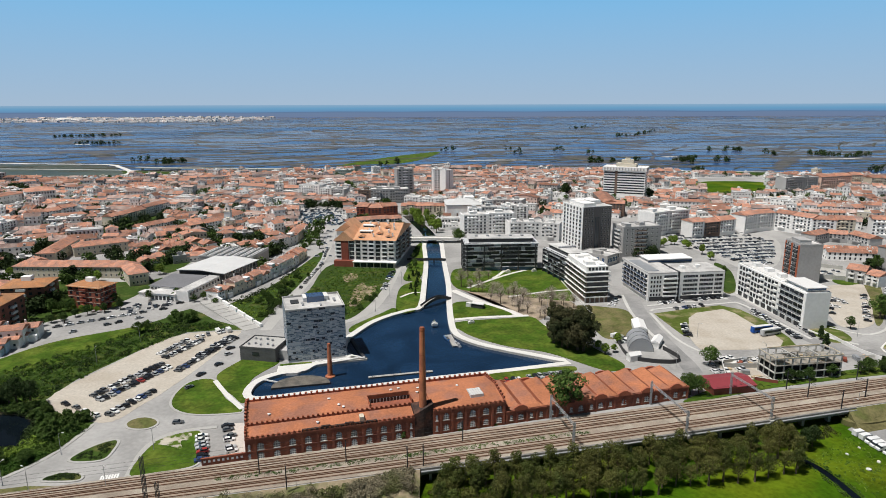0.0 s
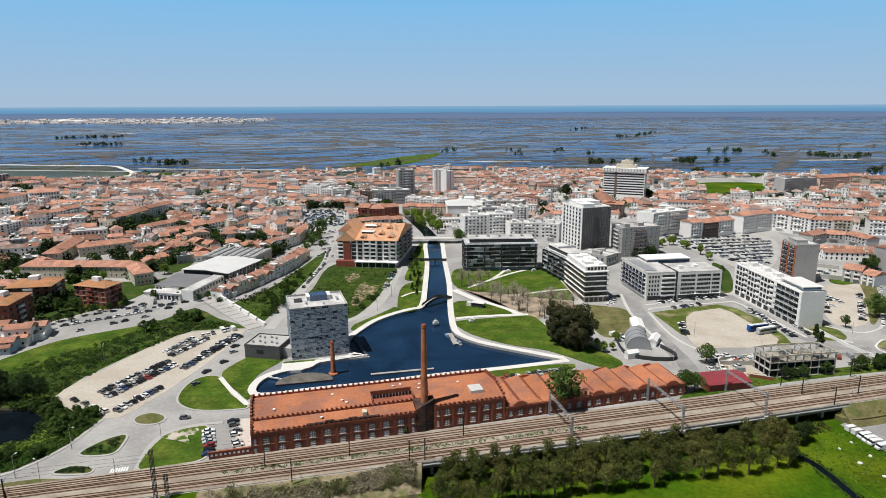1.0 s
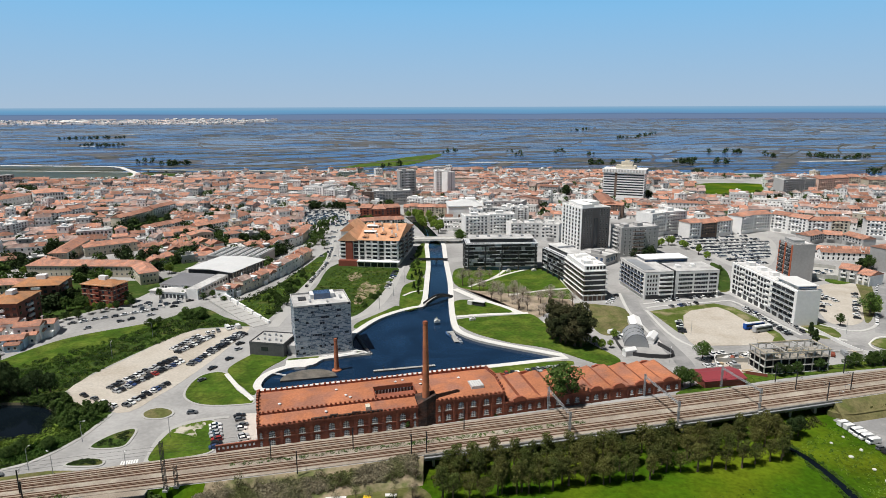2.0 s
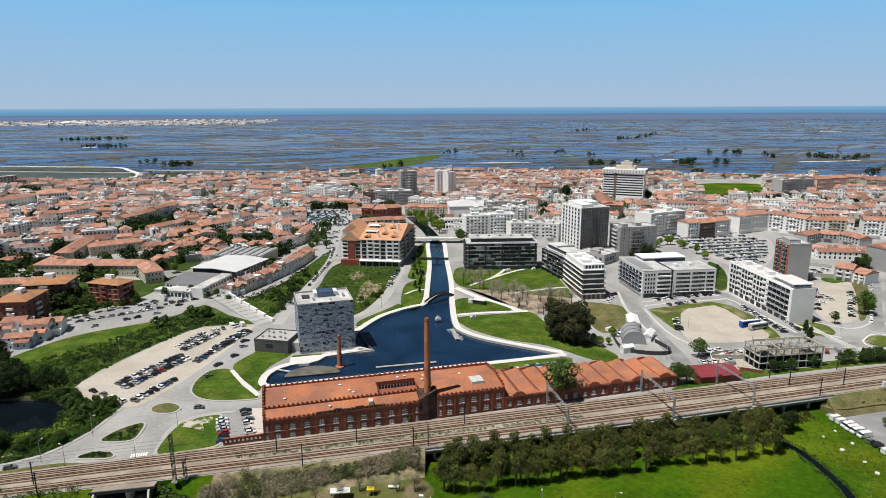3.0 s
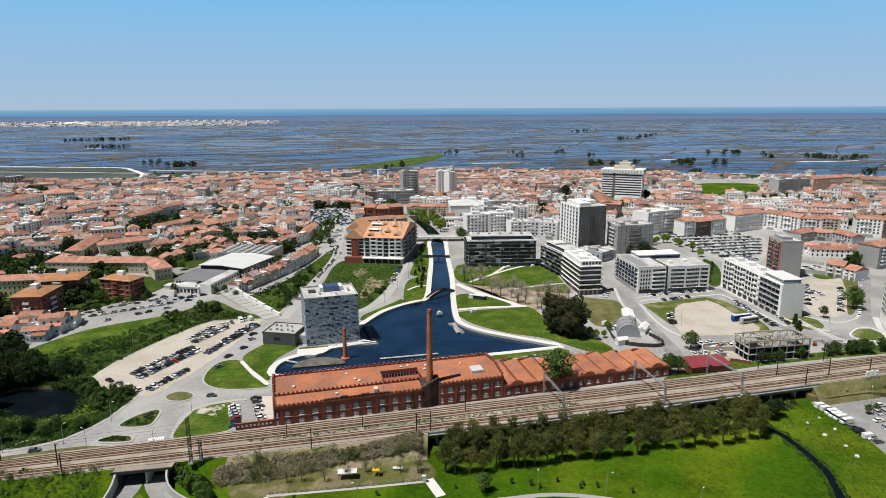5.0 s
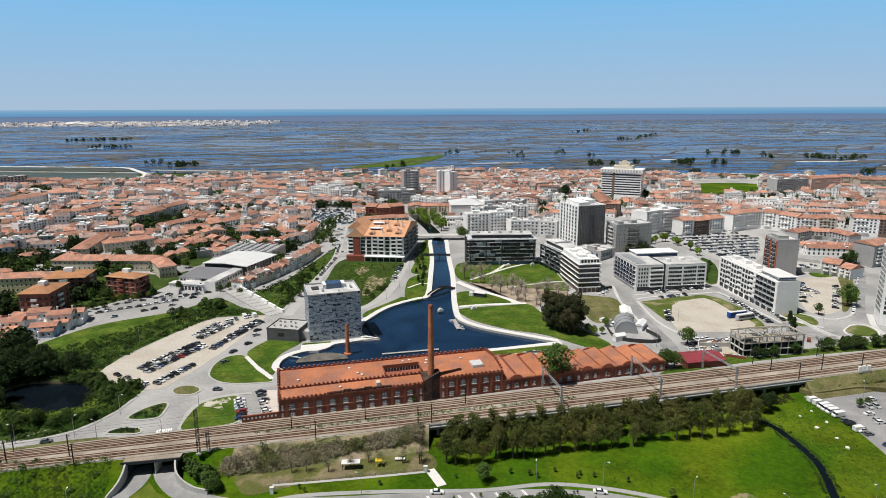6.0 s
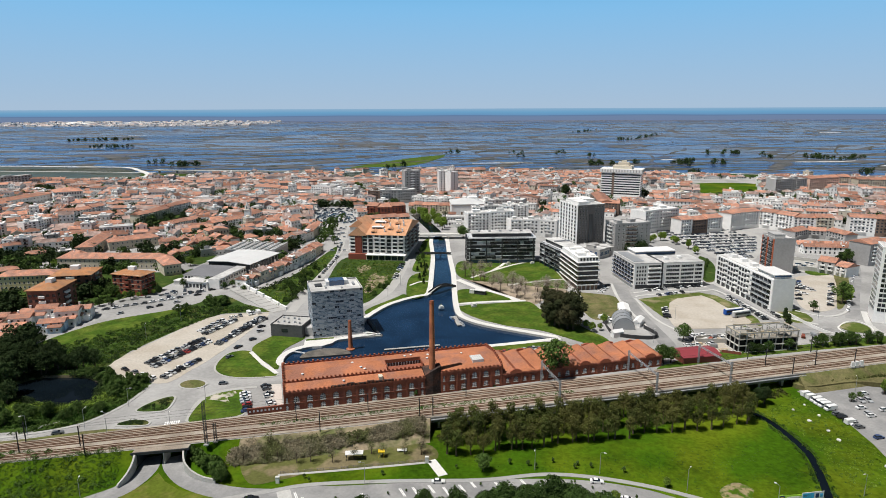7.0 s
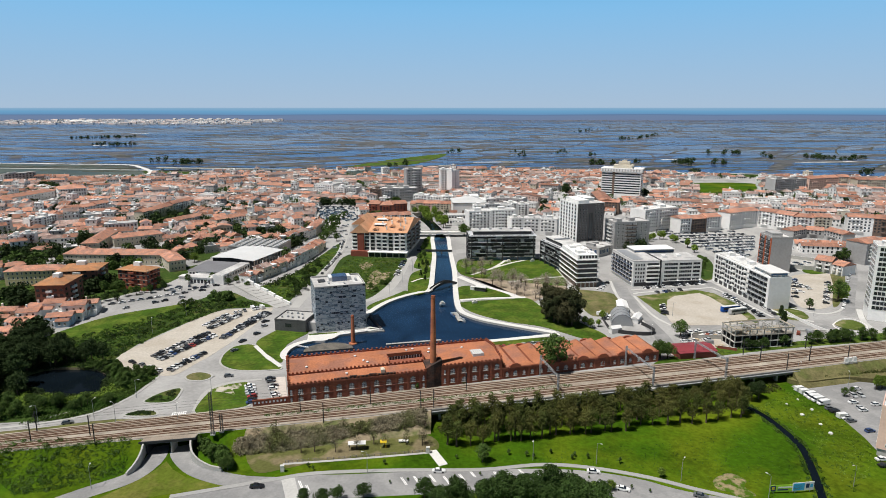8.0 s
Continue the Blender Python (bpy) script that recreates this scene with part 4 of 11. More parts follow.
for a, b in (([(46.9, -8.7)], [(42.6, 11.5)]), ([(88.7, -1.1)], [(83.8, 22.9)]), ([(124.2, 9.3)], [(118.8, 30.9)])):
    portal(a[0], b[0], 9.5, "grey lattice gantry spanning the railway tracks")


def mast(p, h, side, label):
    t = thing("catenary_mast", pose(*p, RAIL_Z, 0, 0, 14), label, "mast", "catenary masts")
    bm = bmesh.new()
    box(bm, -0.16, 0.16, -0.02, 0.02, -0.2, h), box(bm, -0.16, -0.11, -0.14, 0.14, -0.2, h), box(bm, 0.11, 0.16, -0.14, 0.14, -0.2, h)
    part("post", bm, DARK_METAL, t)
    bm = bmesh.new()
    limb_bar(bm, (0, 0, h - 1.6), (0, side * 3.0, h - 1.0), 0.05), limb_bar(bm, (0, 0, h - 0.4), (0, side * 2.6, h - 1.1), 0.04), limb_bar(bm, (0, side * 0.8, h - 1.5), (0, side * 3.2, h - 1.9), 0.04)
    part("bracket", bm, DARK_METAL, t)


for i, q in enumerate([(-148.3, -45.5), (-124.3, -47.4), (-150.6, -38.3), (-129.2, -41.5), (-56.5, -23.6), (-45.9, -31.7), (-29.8, -16.9), (-9.4, -21.2), (-4.3, -19.7), (9.1, -4.5), (148, 26.9), (155.4, 17.2), (178.7, 43.9), (171.1, 27), (143.9, 35.2), (189.1, 27)]):
    mast(q, 8.0, 1 if i % 2 else -1, "slim dark catenary mast beside the track")
# lattice tower pair by the underpass
for q, h in zip([(-84.9, -40.2), (-82.3, -38.2)], (16.5, 7.0)):
    t = thing("lattice_tower", pose(*q, RAIL_Z), "dark steel lattice tower beside the track", "mast")
    bm = bmesh.new()
    lattice(bm, 0, 0, -0.3, h, 0.8)
    part("tower", bm, DARK_METAL, t)
    bm = bmesh.new()
    box(bm, -0.8, 0.8, -0.8, 0.8, -0.4, 0.15)
    part("footing", bm, CONCRETE, t)
# thin contact wires
for o in TRACKS:
    rail_strip("contact_wire", o - 0.0008, o + 0.0008, RAIL_Z + 6.3, RAIL_Z + 6.34, -300, 400, DARK_METAL, "thin overhead contact wire above the track", "wire")
# equipment blocks at the right end
for i, q in enumerate([(187.1, 25), (189.4, 25.7), (191.9, 26.3)]):
    t = thing("signal_cabinet", pose(*q, RAIL_Z), "white signal cabinet on legs beside the track", "cabinet", "signal cabinets")
    bm = bmesh.new()
    box(bm, -0.7, 0.7, -0.5, 0.5, 0.5, 2.6)
    part("body", bm, FRAME_WHITE, t)
    bm = bmesh.new()
    box(bm, -0.9, 0.9, -0.7, 0.7, -0.3, 0.5)
    part("plinth", bm, CONCRETE, t)

# underpass: two openings, lintel, pillar and curved wing walls
up = thing("underpass", pose(0, 0, 0), "concrete railway underpass with two dark openings and curved wing walls", "underpass")
x0, x1 = TUNNEL
y0, y1 = rail_near(x0), rail_near(x1)
bm = bmesh.new()
prism(bm, [(x0 - 1.2, y0 - 3.4), (x1 + 1.2, y1 - 3.4), (x1 + 1.2, y1 + 0.4), (x0 - 1.2, y0 + 0.4)], -0.5, 0.05)
part("lintel", bm, DARK_CONCRETE, up)
bm = bmesh.new()
prism(bm, [(x0 - 1.6, y0 - 3.6), (x1 + 1.8, y1 - 3.6), (x1 + 1.8, y1 - 3.2), (x0 - 1.6, y0 - 3.2)], -0.1, 0.6)
part("guard_rail", bm, DARK_METAL, up, "dark steel guard rail over the openings")
bm = bmesh.new()
prism(bm, [(x0 - 1.2, y0 - 3.1), (x1 + 1.2, y1 - 3.1), (x1 + 1.2, y1 + 0.0), (x0 - 1.2, y0 + 0.0)], 0.05, 0.4)
part("deck_ballast", bm, BALLAST, up)
bm = bmesh.new()
xm = (x0 + x1) / 2 + 1.0
prism(bm, [(xm - 0.16, rail_near(xm) - 3.2), (xm + 0.16, rail_near(xm) - 3.2), (xm + 0.16, rail_near(xm) + 2), (xm - 0.16, rail_near(xm) + 2)], PARK_Z - 0.2, -0.6)
part("pillar", bm, CONCRETE, up)
for line, tops in (([(x0 + 0.2, y0 + 13), (x0, y0 + 3), (-108.1, -44.6), (-107.0, -50.1), (-106.9, -54.9), (-108.3, -58.6)], (-0.7, -0.7, 0.4, -1.0, -2.2, -4.0)),
                   ([(x1 + 0.1, y1 + 13), (x1 + 0.2, y1 + 3), (-92.4, -41.4), (-90.0, -48.2), (-86.2, -52.1), (-81.4, -54.7), (-76.6, -56.1)], (-0.7, -0.7, 0.4, -1.0, -2.4, -3.2, -3.4))):
    c = [Vector(p) for p in smooth(line, 4, False)]
    bm = bmesh.new()
    rows = []
    for i, p in enumerate(c):
        d = (c[min(i + 1, len(c) - 1)] - c[max(i - 1, 0)]).normalized()
        s = Vector((-d.y, d.x)) * 0.3
        f = i / 4
        k = min(int(f), len(tops) - 2)
        z = tops[k] + (tops[k + 1] - tops[k]) * min(1, f - k)
        rows.append([bm.verts.new((q.x, q.y, h)) for q, h in ((p - s, PARK_Z - 0.3), (p - s, z), (p + s, z), (p + s, PARK_Z - 0.3))])
    for a, b in zip(rows, rows[1:]):
        for j in range(3):
            bm.faces.new((a[j], b[j], b[j + 1], a[j + 1]))
    bm.faces.new(rows[0]), bm.faces.new(rows[-1][::-1])
    part("wing_wall", bm, CONCRETE, up, "pale curved concrete wing wall")

# near-black lining, added to paint the darkness inside the openings
bm = bmesh.new()
prism(bm, [(x0, y0 + 9.0), (x1, y1 + 9.0), (x1, y1 + 13.2), (x0, y0 + 13.2)], PARK_Z - 0.3, -0.55)
prism(bm, [(x0 + 0.35, y0 - 2.5), (x0 + 0.75, y0 - 2.5), (x0 + 0.75, y0 + 9), (x0 + 0.35, y0 + 9)], PARK_Z - 0.3, -0.6)
prism(bm, [(x1 - 0.75, y1 - 2.5), (x1 - 0.35, y1 - 2.5), (x1 - 0.35, y1 + 9), (x1 - 0.75, y1 + 9)], PARK_Z - 0.3, -0.6)
part("lining", bm, DARK_METAL, up, "near-black inner lining that paints in the shade")

# ---- the old brick works ----
def arched(w, h, depth, n=7, frame=0.22):
    """An arched window set in a proud brick surround: sash bars in front of the glass. Faces -y, stands on z = 0."""
    bm = bmesh.new()

    def arch(k, r, z0):
        pts = [(-r, z0)] + [(-r * math.cos(math.pi * i / k), h - r + r * math.sin(math.pi * i / k)) for i in range(k + 1)] + [(r, z0)]
        return pts
    outer, inner = arch(n, w / 2 + frame, -frame), arch(n, w / 2, 0)
    # surround
    rows = [[bm.verts.new((x, y, z)) for x, z in o] for o, y in ((outer, 0), (outer, -depth), (inner, -depth), (inner, 0.02))]
    for a, b in zip(rows, rows[1:]):
        for i in range(len(a) - 1):
            bm.faces.new((a[i], b[i], b[i + 1], a[i + 1])).material_index = 0
    # glass
    bm.faces.new([bm.verts.new((x, -0.03, z)) for x, z in inner]).material_index = 1
    # sash bars
    for x in (-w / 6, w / 6):
        box(bm, x - 0.09, x + 0.09, -0.1, -0.03, 0, h * 0.9, 2)
    for z in (h * 0.3, h * 0.62):
        box(bm, -w / 2, w / 2, -0.1, -0.03, z - 0.12, z + 0.12, 2)
    box(bm, -w / 2 - 0.1, w / 2 + 0.1, -depth - 0.12, 0, -0.28, 0, 3)
    return mesh_of("arched_window", bm, BRICK_TRIM, GREY_GLASS, FRAME_WHITE, STONE_SILL)


GREY_GLASS = mat("grey_glass", (0.13, 0.13, 0.13), 0.25, 0.3, (0.3, 1.5), per_object=0.4)
BRICK_TRIM = mat("brick_trim", (0.36, 0.12, 0.07), 0.9, 0.18, (0.2, 2.5))
STONE_SILL = mat("stone_sill", (0.62, 0.59, 0.54), 0.85, 0.1)
DARK_BRICK = mat("near_black_brick", (0.055, 0.04, 0.035), 0.95, 0.4, (0.15, 1.2), second=(0.11, 0.055, 0.04))
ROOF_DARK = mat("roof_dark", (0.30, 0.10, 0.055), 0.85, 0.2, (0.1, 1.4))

WORKS = pose(-63.1, -15.4, 0, 0, 0, 14.9)
works = thing("brick_factory", WORKS, "long old red-brick factory with orange tiled roofs beside the railway", "factory")


def rear(u):
    return 23.8 - 0.012 * u if u < 92 else 22.5 - 0.068 * (u - 92)


bm = bmesh.new()
prism(bm, [(0, 0), (57.3, 0), (57.3, 5.8), (0, 5.8)], 0, 8.3)
prism(bm, [(0, 5.8), (57.3, 5.8), (64, 3.2), (64, rear(64)), (0, rear(0))], 0, 9.6)
for u in [2.9 + 5.17 * i for i in range(11)]:
    box(bm, u - 0.45, u + 0.45, -0.28, 0, 0, 8.2)
box(bm, -0.1, 57.3, -0.2, 0, 3.1, 3.45)
box(bm, -0.15, 57.4, -0.42, 0.35, 7.7, 8.15)
part("wall", bm, BRICK_WALL, works)
bm = bmesh.new()
prism(bm, [(64, 0), (91.3, 0), (91.3, rear(90)), (64, rear(64))], 0, 9.4)
for u in [66.9, 71.2, 76.2, 81.2, 86.4, 90.9]:
    box(bm, u - 0.4, u + 0.4, -0.28, 0, 0, 9.6)
box(bm, 64, 91.5, -0.4, 0.35, 8.9, 9.4)
part("wall", bm, BRICK_WALL, works)
bm = bmesh.new()
prism(bm, [(91.3, 0), (169.5, 0), (169.5, rear(169.5)), (91.3, rear(92))], 0, 5.2)
for i in range(20):
    u = 92 + 4.05 * i
    box(bm, u - 0.35, u + 0.35, -0.25, 0, 0, 5.0)
box(bm, 91.5, 169.6, -0.32, 0.3, 4.7, 5.2)
part("wall", bm, BRICK_WALL, works)
# dark stained gable wall below the stack, shade painted into its brick
bm = bmesh.new()
prism(bm, [(57.3, -0.1), (60.5, -0.4), (64.2, 0.2), (64.2, 3.4), (57.3, 5.9)], 0, [8.9, 10.6, 12.0, 12.2, 10.4])
part("gable", bm, DARK_BRICK, works, "dark stained brick gable wall with shade painted in")

# roofs: slopes with thickness
def slope(name, pts, thick, material, parent=works, label=""):
    """A roof slope from corner points (u, v, z), given a little thickness."""
    bm = bmesh.new()
    hi = [bm.verts.new(p) for p in pts]
    lo = [bm.verts.new((p[0], p[1], p[2] - thick)) for p in pts]
    k = len(pts)
    bm.faces.new(hi), bm.faces.new(lo[::-1])
    for i in range(k):
        bm.faces.new((lo[i], lo[(i + 1) % k], hi[(i + 1) % k], hi[i]))
    return part(name, bm, material, parent, label)


slope("roof", [(0.3, 0.35, 8.25), (57.2, 0.35, 8.25), (57.2, 5.6, 9.55), (0.3, 5.6, 9.55)], 0.25, TILE_ROOF)
# main roof with a sunken light well
for a, b, v0, v1 in ((0.4, 42.5, 6.0, 14), (58.2, 64, 6.0, 14), (42.5, 58.2, 6.0, 6.6), (42.5, 58.2, 13.2, 14)):
    z0, z1 = 9.9 + (v0 - 6) * 0.2, 9.9 + (v1 - 6) * 0.2
    slope("roof", [(a, v0, z0), (b, v0, z0), (b, v1, z1), (a, v1, z1)], 0.3, TILE_ROOF)
slope("roof", [(0.4, 14, 11.5), (64, 14, 11.5), (64, rear(64) - 0.4, 9.9), (0.4, rear(0) - 0.4, 9.9)], 0.3, TILE_ROOF)
bm = bmesh.new()
box(bm, 42.6, 58.1, 12.9, 13.2, 9.7, 11.9), box(bm, 42.5, 42.8, 6.6, 13.2, 9.7, 11.4), box(bm, 57.9, 58.2, 6.6, 13.2, 9.7, 11.4)
part("light_well", bm, ROOF_DARK, works, "sunken roof light well with dark tiled sides")
bm = bmesh.new()
box(bm, 42.8, 57.9, 11.2, 11.5, 9.65, 11.0)
for i in range(12):
    box(bm, 43.2 + 1.22 * i, 43.5 + 1.22 * i, 11.05, 11.2, 9.65, 11.0, 1)
part("window_band", bm, (DARK_GLASS, METAL_GREY), works)
slope("roof", [(64.2, 0.35, 9.5), (91.0, 0.35, 9.5), (91.0, 11, 11.3), (64.2, 11, 11.3)], 0.3, TILE_ROOF)
slope("roof", [(64.2, 11, 11.3), (91.0, 11, 11.3), (91.0, rear(90) - 0.4, 9.7), (64.2, rear(66) - 0.4, 9.7)], 0.3, TILE_ROOF)
bm = bmesh.new()
box(bm, 79.4, 84.4, 4.2, 9.6, 10.0, 11.35, m=None)
part("skylight", bm, FLAT_ROOF, works, "pale glazed roof light")
bm = bmesh.new()
for i in range(6):
    box(bm, 79.5 + 0.95 * i, 79.62 + 0.95 * i, 4.2, 9.6, 11.35, 11.42)
part("glazing_bar", bm, METAL_GREY, works)
# saw-like roofs of the low halls, ridges running back
bay = 7.9
for i in range(10):
    u = 91.4 + 7.81 * i
    bay = 7.81
    r0, r1 = rear(u) - 0.3, rear(u + bay) - 0.3
    k = u + bay * 0.72
    rk = rear(k) - 0.3
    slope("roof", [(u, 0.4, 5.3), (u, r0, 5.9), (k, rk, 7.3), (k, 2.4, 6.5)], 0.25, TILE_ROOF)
    # narrow slope away from the sun: its shade is put into a darker tile
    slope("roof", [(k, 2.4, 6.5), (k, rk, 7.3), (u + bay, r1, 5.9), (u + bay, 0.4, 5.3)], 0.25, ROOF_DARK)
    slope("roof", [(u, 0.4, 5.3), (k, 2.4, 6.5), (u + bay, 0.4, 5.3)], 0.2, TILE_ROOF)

# parapets with merlons
bm = bmesh.new()
box(bm, 0, 57.3, 5.6, 6.05, 8.4, 10.2)
part("parapet", bm, BRICK_WALL, works)
bm = bmesh.new()
prism(bm, [(0, rear(0) - 0.4), (64, rear(64) - 0.4), (64, rear(64) + 0.1), (0, rear(0) + 0.1)], 0, 10.5)
prism(bm, [(64, rear(64) - 0.4), (91.3, rear(91) - 0.4), (91.3, rear(91) + 0.1), (64, rear(64) + 0.1)], 0, 10.5)
part("parapet", bm, BRICK_WALL, works)
bm = bmesh.new()
for a, b in ((18.5, 20.5), (20.5, 25), (25, 28), (28, 33), (33, 36), (36, 42), (42, 44)):
    box(bm, a, b, -0.35, 0.4, 8.2, 9.3 if int(a) % 2 else 8.9)
part("parapet", bm, DARK_BRICK, works, "dark stepped parapet")
bm = bmesh.new()
for sx, s in ((-1, 0.35),):
    prism(bm, [(-0.02, -0.3), (0.5, -0.3), (0.5, 6), (-0.02, 6)], 0, 9.6)
    prism(bm, [(-0.02, 6), (0.5, 6), (0.5, 14), (-0.02, 14)], 0, [11.0, 11.0, 12.4, 12.4])
    prism(bm, [(-0.02, 14), (0.5, 14), (0.5, rear(0)), (-0.02, rear(0))], 0, [12.4, 12.4, 10.9, 10.9])
part("gable", bm, BRICK_WALL, works)
bm = bmesh.new()
prism(bm, [(90.9, 0.1), (91.4, 0.1), (91.4, 11), (90.9, 11)], 0, [10.1, 10.1, 12.0, 12.0])
prism(bm, [(90.9, 11), (91.4, 11), (91.4, rear(91)), (90.9, rear(91))], 0, [12.0, 12.0, 10.4, 10.4])
part("gable", bm, BRICK_WALL, works)

bm = bmesh.new()
box(bm, -0.33, 0.33, -0.3, 0.3, 0, 0.55), box(bm, -0.4, 0.4, -0.36, 0.36, 0.55, 0.7)
MERLON = mesh_of("merlon", bm, ROOF_DARK)
for i in range(34):
    part("merlon", MERLON, None, works, m=pose(0.6 + i * 1.7, 5.8, 10.2))
    part("merlon", MERLON, None, works, m=pose(0.6 + i * 1.7, -0.05, 8.15))
for i in range(16):
    part("merlon", MERLON, None, works, m=pose(64.6 + i * 1.75, -0.05, 9.4))
for i in range(44):
    u = 0.8 + i * 2.05
    part("merlon", MERLON, None, works, m=pose(u, rear(u) - 0.15, 10.5))
for i in range(12):
    v = 1 + i * 1.9
    part("merlon", MERLON, None, works, m=pose(0.25, v, 9.6 if v < 6 else 11.0 + (v - 6) * 0.175 if v < 14 else 12.4 - (v - 14) * 0.155))
    part("merlon", MERLON, None, works, m=pose(91.15, v, 10.1 + v * 0.173 if v < 11 else 12.0 - (v - 11) * 0.137))

# arched gables over the low halls
bm = bmesh.new()
pts = [(-2.6, 0), (2.6, 0), (2.6, 1.0), (1.7, 1.5), (0.9, 1.95), (-0.9, 1.95), (-1.7, 1.5), (-2.6, 1.0)]
f = [[bm.verts.new((x, y, z)) for x, z in pts] for y in (-0.4, 0.3)]
bm.faces.new(f[0]), bm.faces.new(f[1][::-1])
for i in range(8):
    bm.faces.new((f[0][i], f[1][i], f[1][(i + 1) % 8], f[0][(i + 1) % 8]))
HALL_GABLE = mesh_of("hall_gable", bm, BRICK_TRIM)
for u in (97.5, 113.9, 122.0, 130.3, 140.4, 150.5, 163.4):
    part("hall_gable", HALL_GABLE, None, works, m=pose(u, 0, 5.1))
for u in (97, 108, 119, 130, 141, 152, 163):
    part("hall_gable", HALL_GABLE, None, works, m=pose(u, rear(u), 6.0) @ Matrix.Diagonal((1, 1, 0.55, 1)))

BIG, SMALL, LOW, SLIT = arched(2.15, 2.5, 0.12), arched(2.0, 2.2, 0.12), arched(1.3, 2.0, 0.1), arched(0.9, 2.2, 0.1)
for i in range(10):
    u = 4.9 + 5.17 * i
    part("arched_window", BIG, None, works, m=pose(u, -0.02, 3.75))
    part("arched_window", SMALL, None, works, m=pose(u, -0.02, 0.5))
for u in (1.2, 56):
    part("arched_window", SLIT, None, works, m=pose(u, -0.02, 3.8))
    part("arched_window", SLIT, None, works, m=pose(u, -0.02, 0.5))
for u in (65.4, 68.9, 73.9, 78.8, 83.9, 89.0):
    part("arched_window", BIG if u > 67 else SLIT, None, works, m=pose(u, -0.02, 5.3))
    part("arched_window", SMALL if u > 67 else SLIT, None, works, m=pose(u, -0.02, 1.3))
for u in (93.8, 97.6, 101.8, 105.7, 110, 113.9, 118, 122, 126.5, 130.4, 134.6, 140.4, 146.5, 150.4, 154.6, 159, 163.4, 167.5):
    part("arched_window", SMALL if u in (97.6, 113.9, 122, 130.4, 140.4, 150.4, 163.4) else LOW, None, works, m=pose(u, -0.02, 1.4))
# roof hoods and pipes
bm = bmesh.new()
cyl(bm, 0, 0, 0, 0.5, 0.35, 0.35, 10), cyl(bm, 0, 0, 0.5, 0.75, 0.6, 0.15, 10)
HOOD = mesh_of("roof_vent", bm, FRAME_WHITE)
for u, v, z in ((8, 10, 10.6), (32, 10.5, 10.7), (33.5, 9, 10.4), (29, 15, 11.2), (52, 16.5, 11), (55, 17.5, 10.8), (61, 12, 11), (77, 14, 10.7), (24, 3, 8.9), (62, 15, 11.2)):
    part("roof_vent", HOOD, None, works, m=pose(u, v, z))
bm = bmesh.new()
box(bm, 38.2, 39.8, 1.2, 3.8, 8.4, 9.9)
part("roof_box", bm, CREAM_WALL, works)
# low wall with pierced panels at the end
bm = bmesh.new()
box(bm, -14, 0, 1.0, 1.5, 0, 2.4), box(bm, -14.2, 0, 0.9, 1.6, 2.4, 2.65)
yard = part("yard_wall", bm, BRICK_WALL, works, "low red-brick yard wall")
bm = bmesh.new()
box(bm, -0.35, 0.35, -0.06, 0.0, 0, 0.8)
PANEL = mesh_of("panel", bm, FRAME_WHITE)
for i in range(9):
    part("panel", PANEL, None, yard, m=pose(-13 + i * 1.45, 1.0, 1.0))

def stack(name, p, h, r0, r1, base_r, base_h, label, z=0.0):
    t = thing(name, pose(*p, z), label, "chimney")
    bm = bmesh.new()
    cyl(bm, 0, 0, base_h, h - 1.2, r0, r1, 24)
    part("shaft", bm, BRICK_CHIMNEY, t)
    bm = bmesh.new()
    cyl(bm, 0, 0, 0, base_h * 0.75, base_r, base_r, 16), cyl(bm, 0, 0, base_h * 0.75, base_h, base_r, r0, 16)
    part("plinth", bm, BRICK_CHIMNEY, t)
    bm = bmesh.new()
    cyl(bm, 0, 0, h - 1.3, h - 1.0, r1 + 0.02, r1 + 0.14, 20), cyl(bm, 0, 0, h - 1.0, h - 0.6, r1 + 0.14, r1 + 0.1, 20), cyl(bm, 0, 0, h - 0.6, h, r1 + 0.02, r1 - 0.05, 20)
    part("crown", bm, ROOF_DARK, t, "darker corbelled brick rim")
    bm = bmesh.new()
    for i in range(3):
        cyl(bm, 0, 0, h * (0.45 + 0.15 * i), h * (0.45 + 0.15 * i) + 0.12, r0 + (r1 - r0) * (0.45 + 0.15 * i) + 0.04, r0 + (r1 - r0) * (0.45 + 0.15 * i) + 0.04, 20)
    part("iron_band", bm, ROOF_DARK, t)
    return t


stack("chimney", (WORKS @ Vector((60.8, 2.0, 0))).to_2d(), 40.3, 1.5, 0.88, 1.7, 3, "tall tapering red-brick factory chimney rising through the roof")

# ---- named buildings ----
def frame_of(pts):
    """From three ground corners, the middle one nearest: the pose there, with x along the right-hand face and y along the left-hand one, and both lengths."""
    p0, p1, p2 = (Vector(p) for p in pts)
    a, b = p2 - p1, p0 - p1
    if a.length >= b.length:
        ang = math.atan2(a.y, a.x)
    else:
        ang = math.atan2(b.y, b.x) - math.pi / 2
    ex = Vector((math.cos(ang), math.sin(ang)))
    ey = Vector((-ex.y, ex.x))
    return pose(p1.x, p1.y, 0, 0, 0, math.degrees(ang)), a.dot(ex), b.dot(ey)


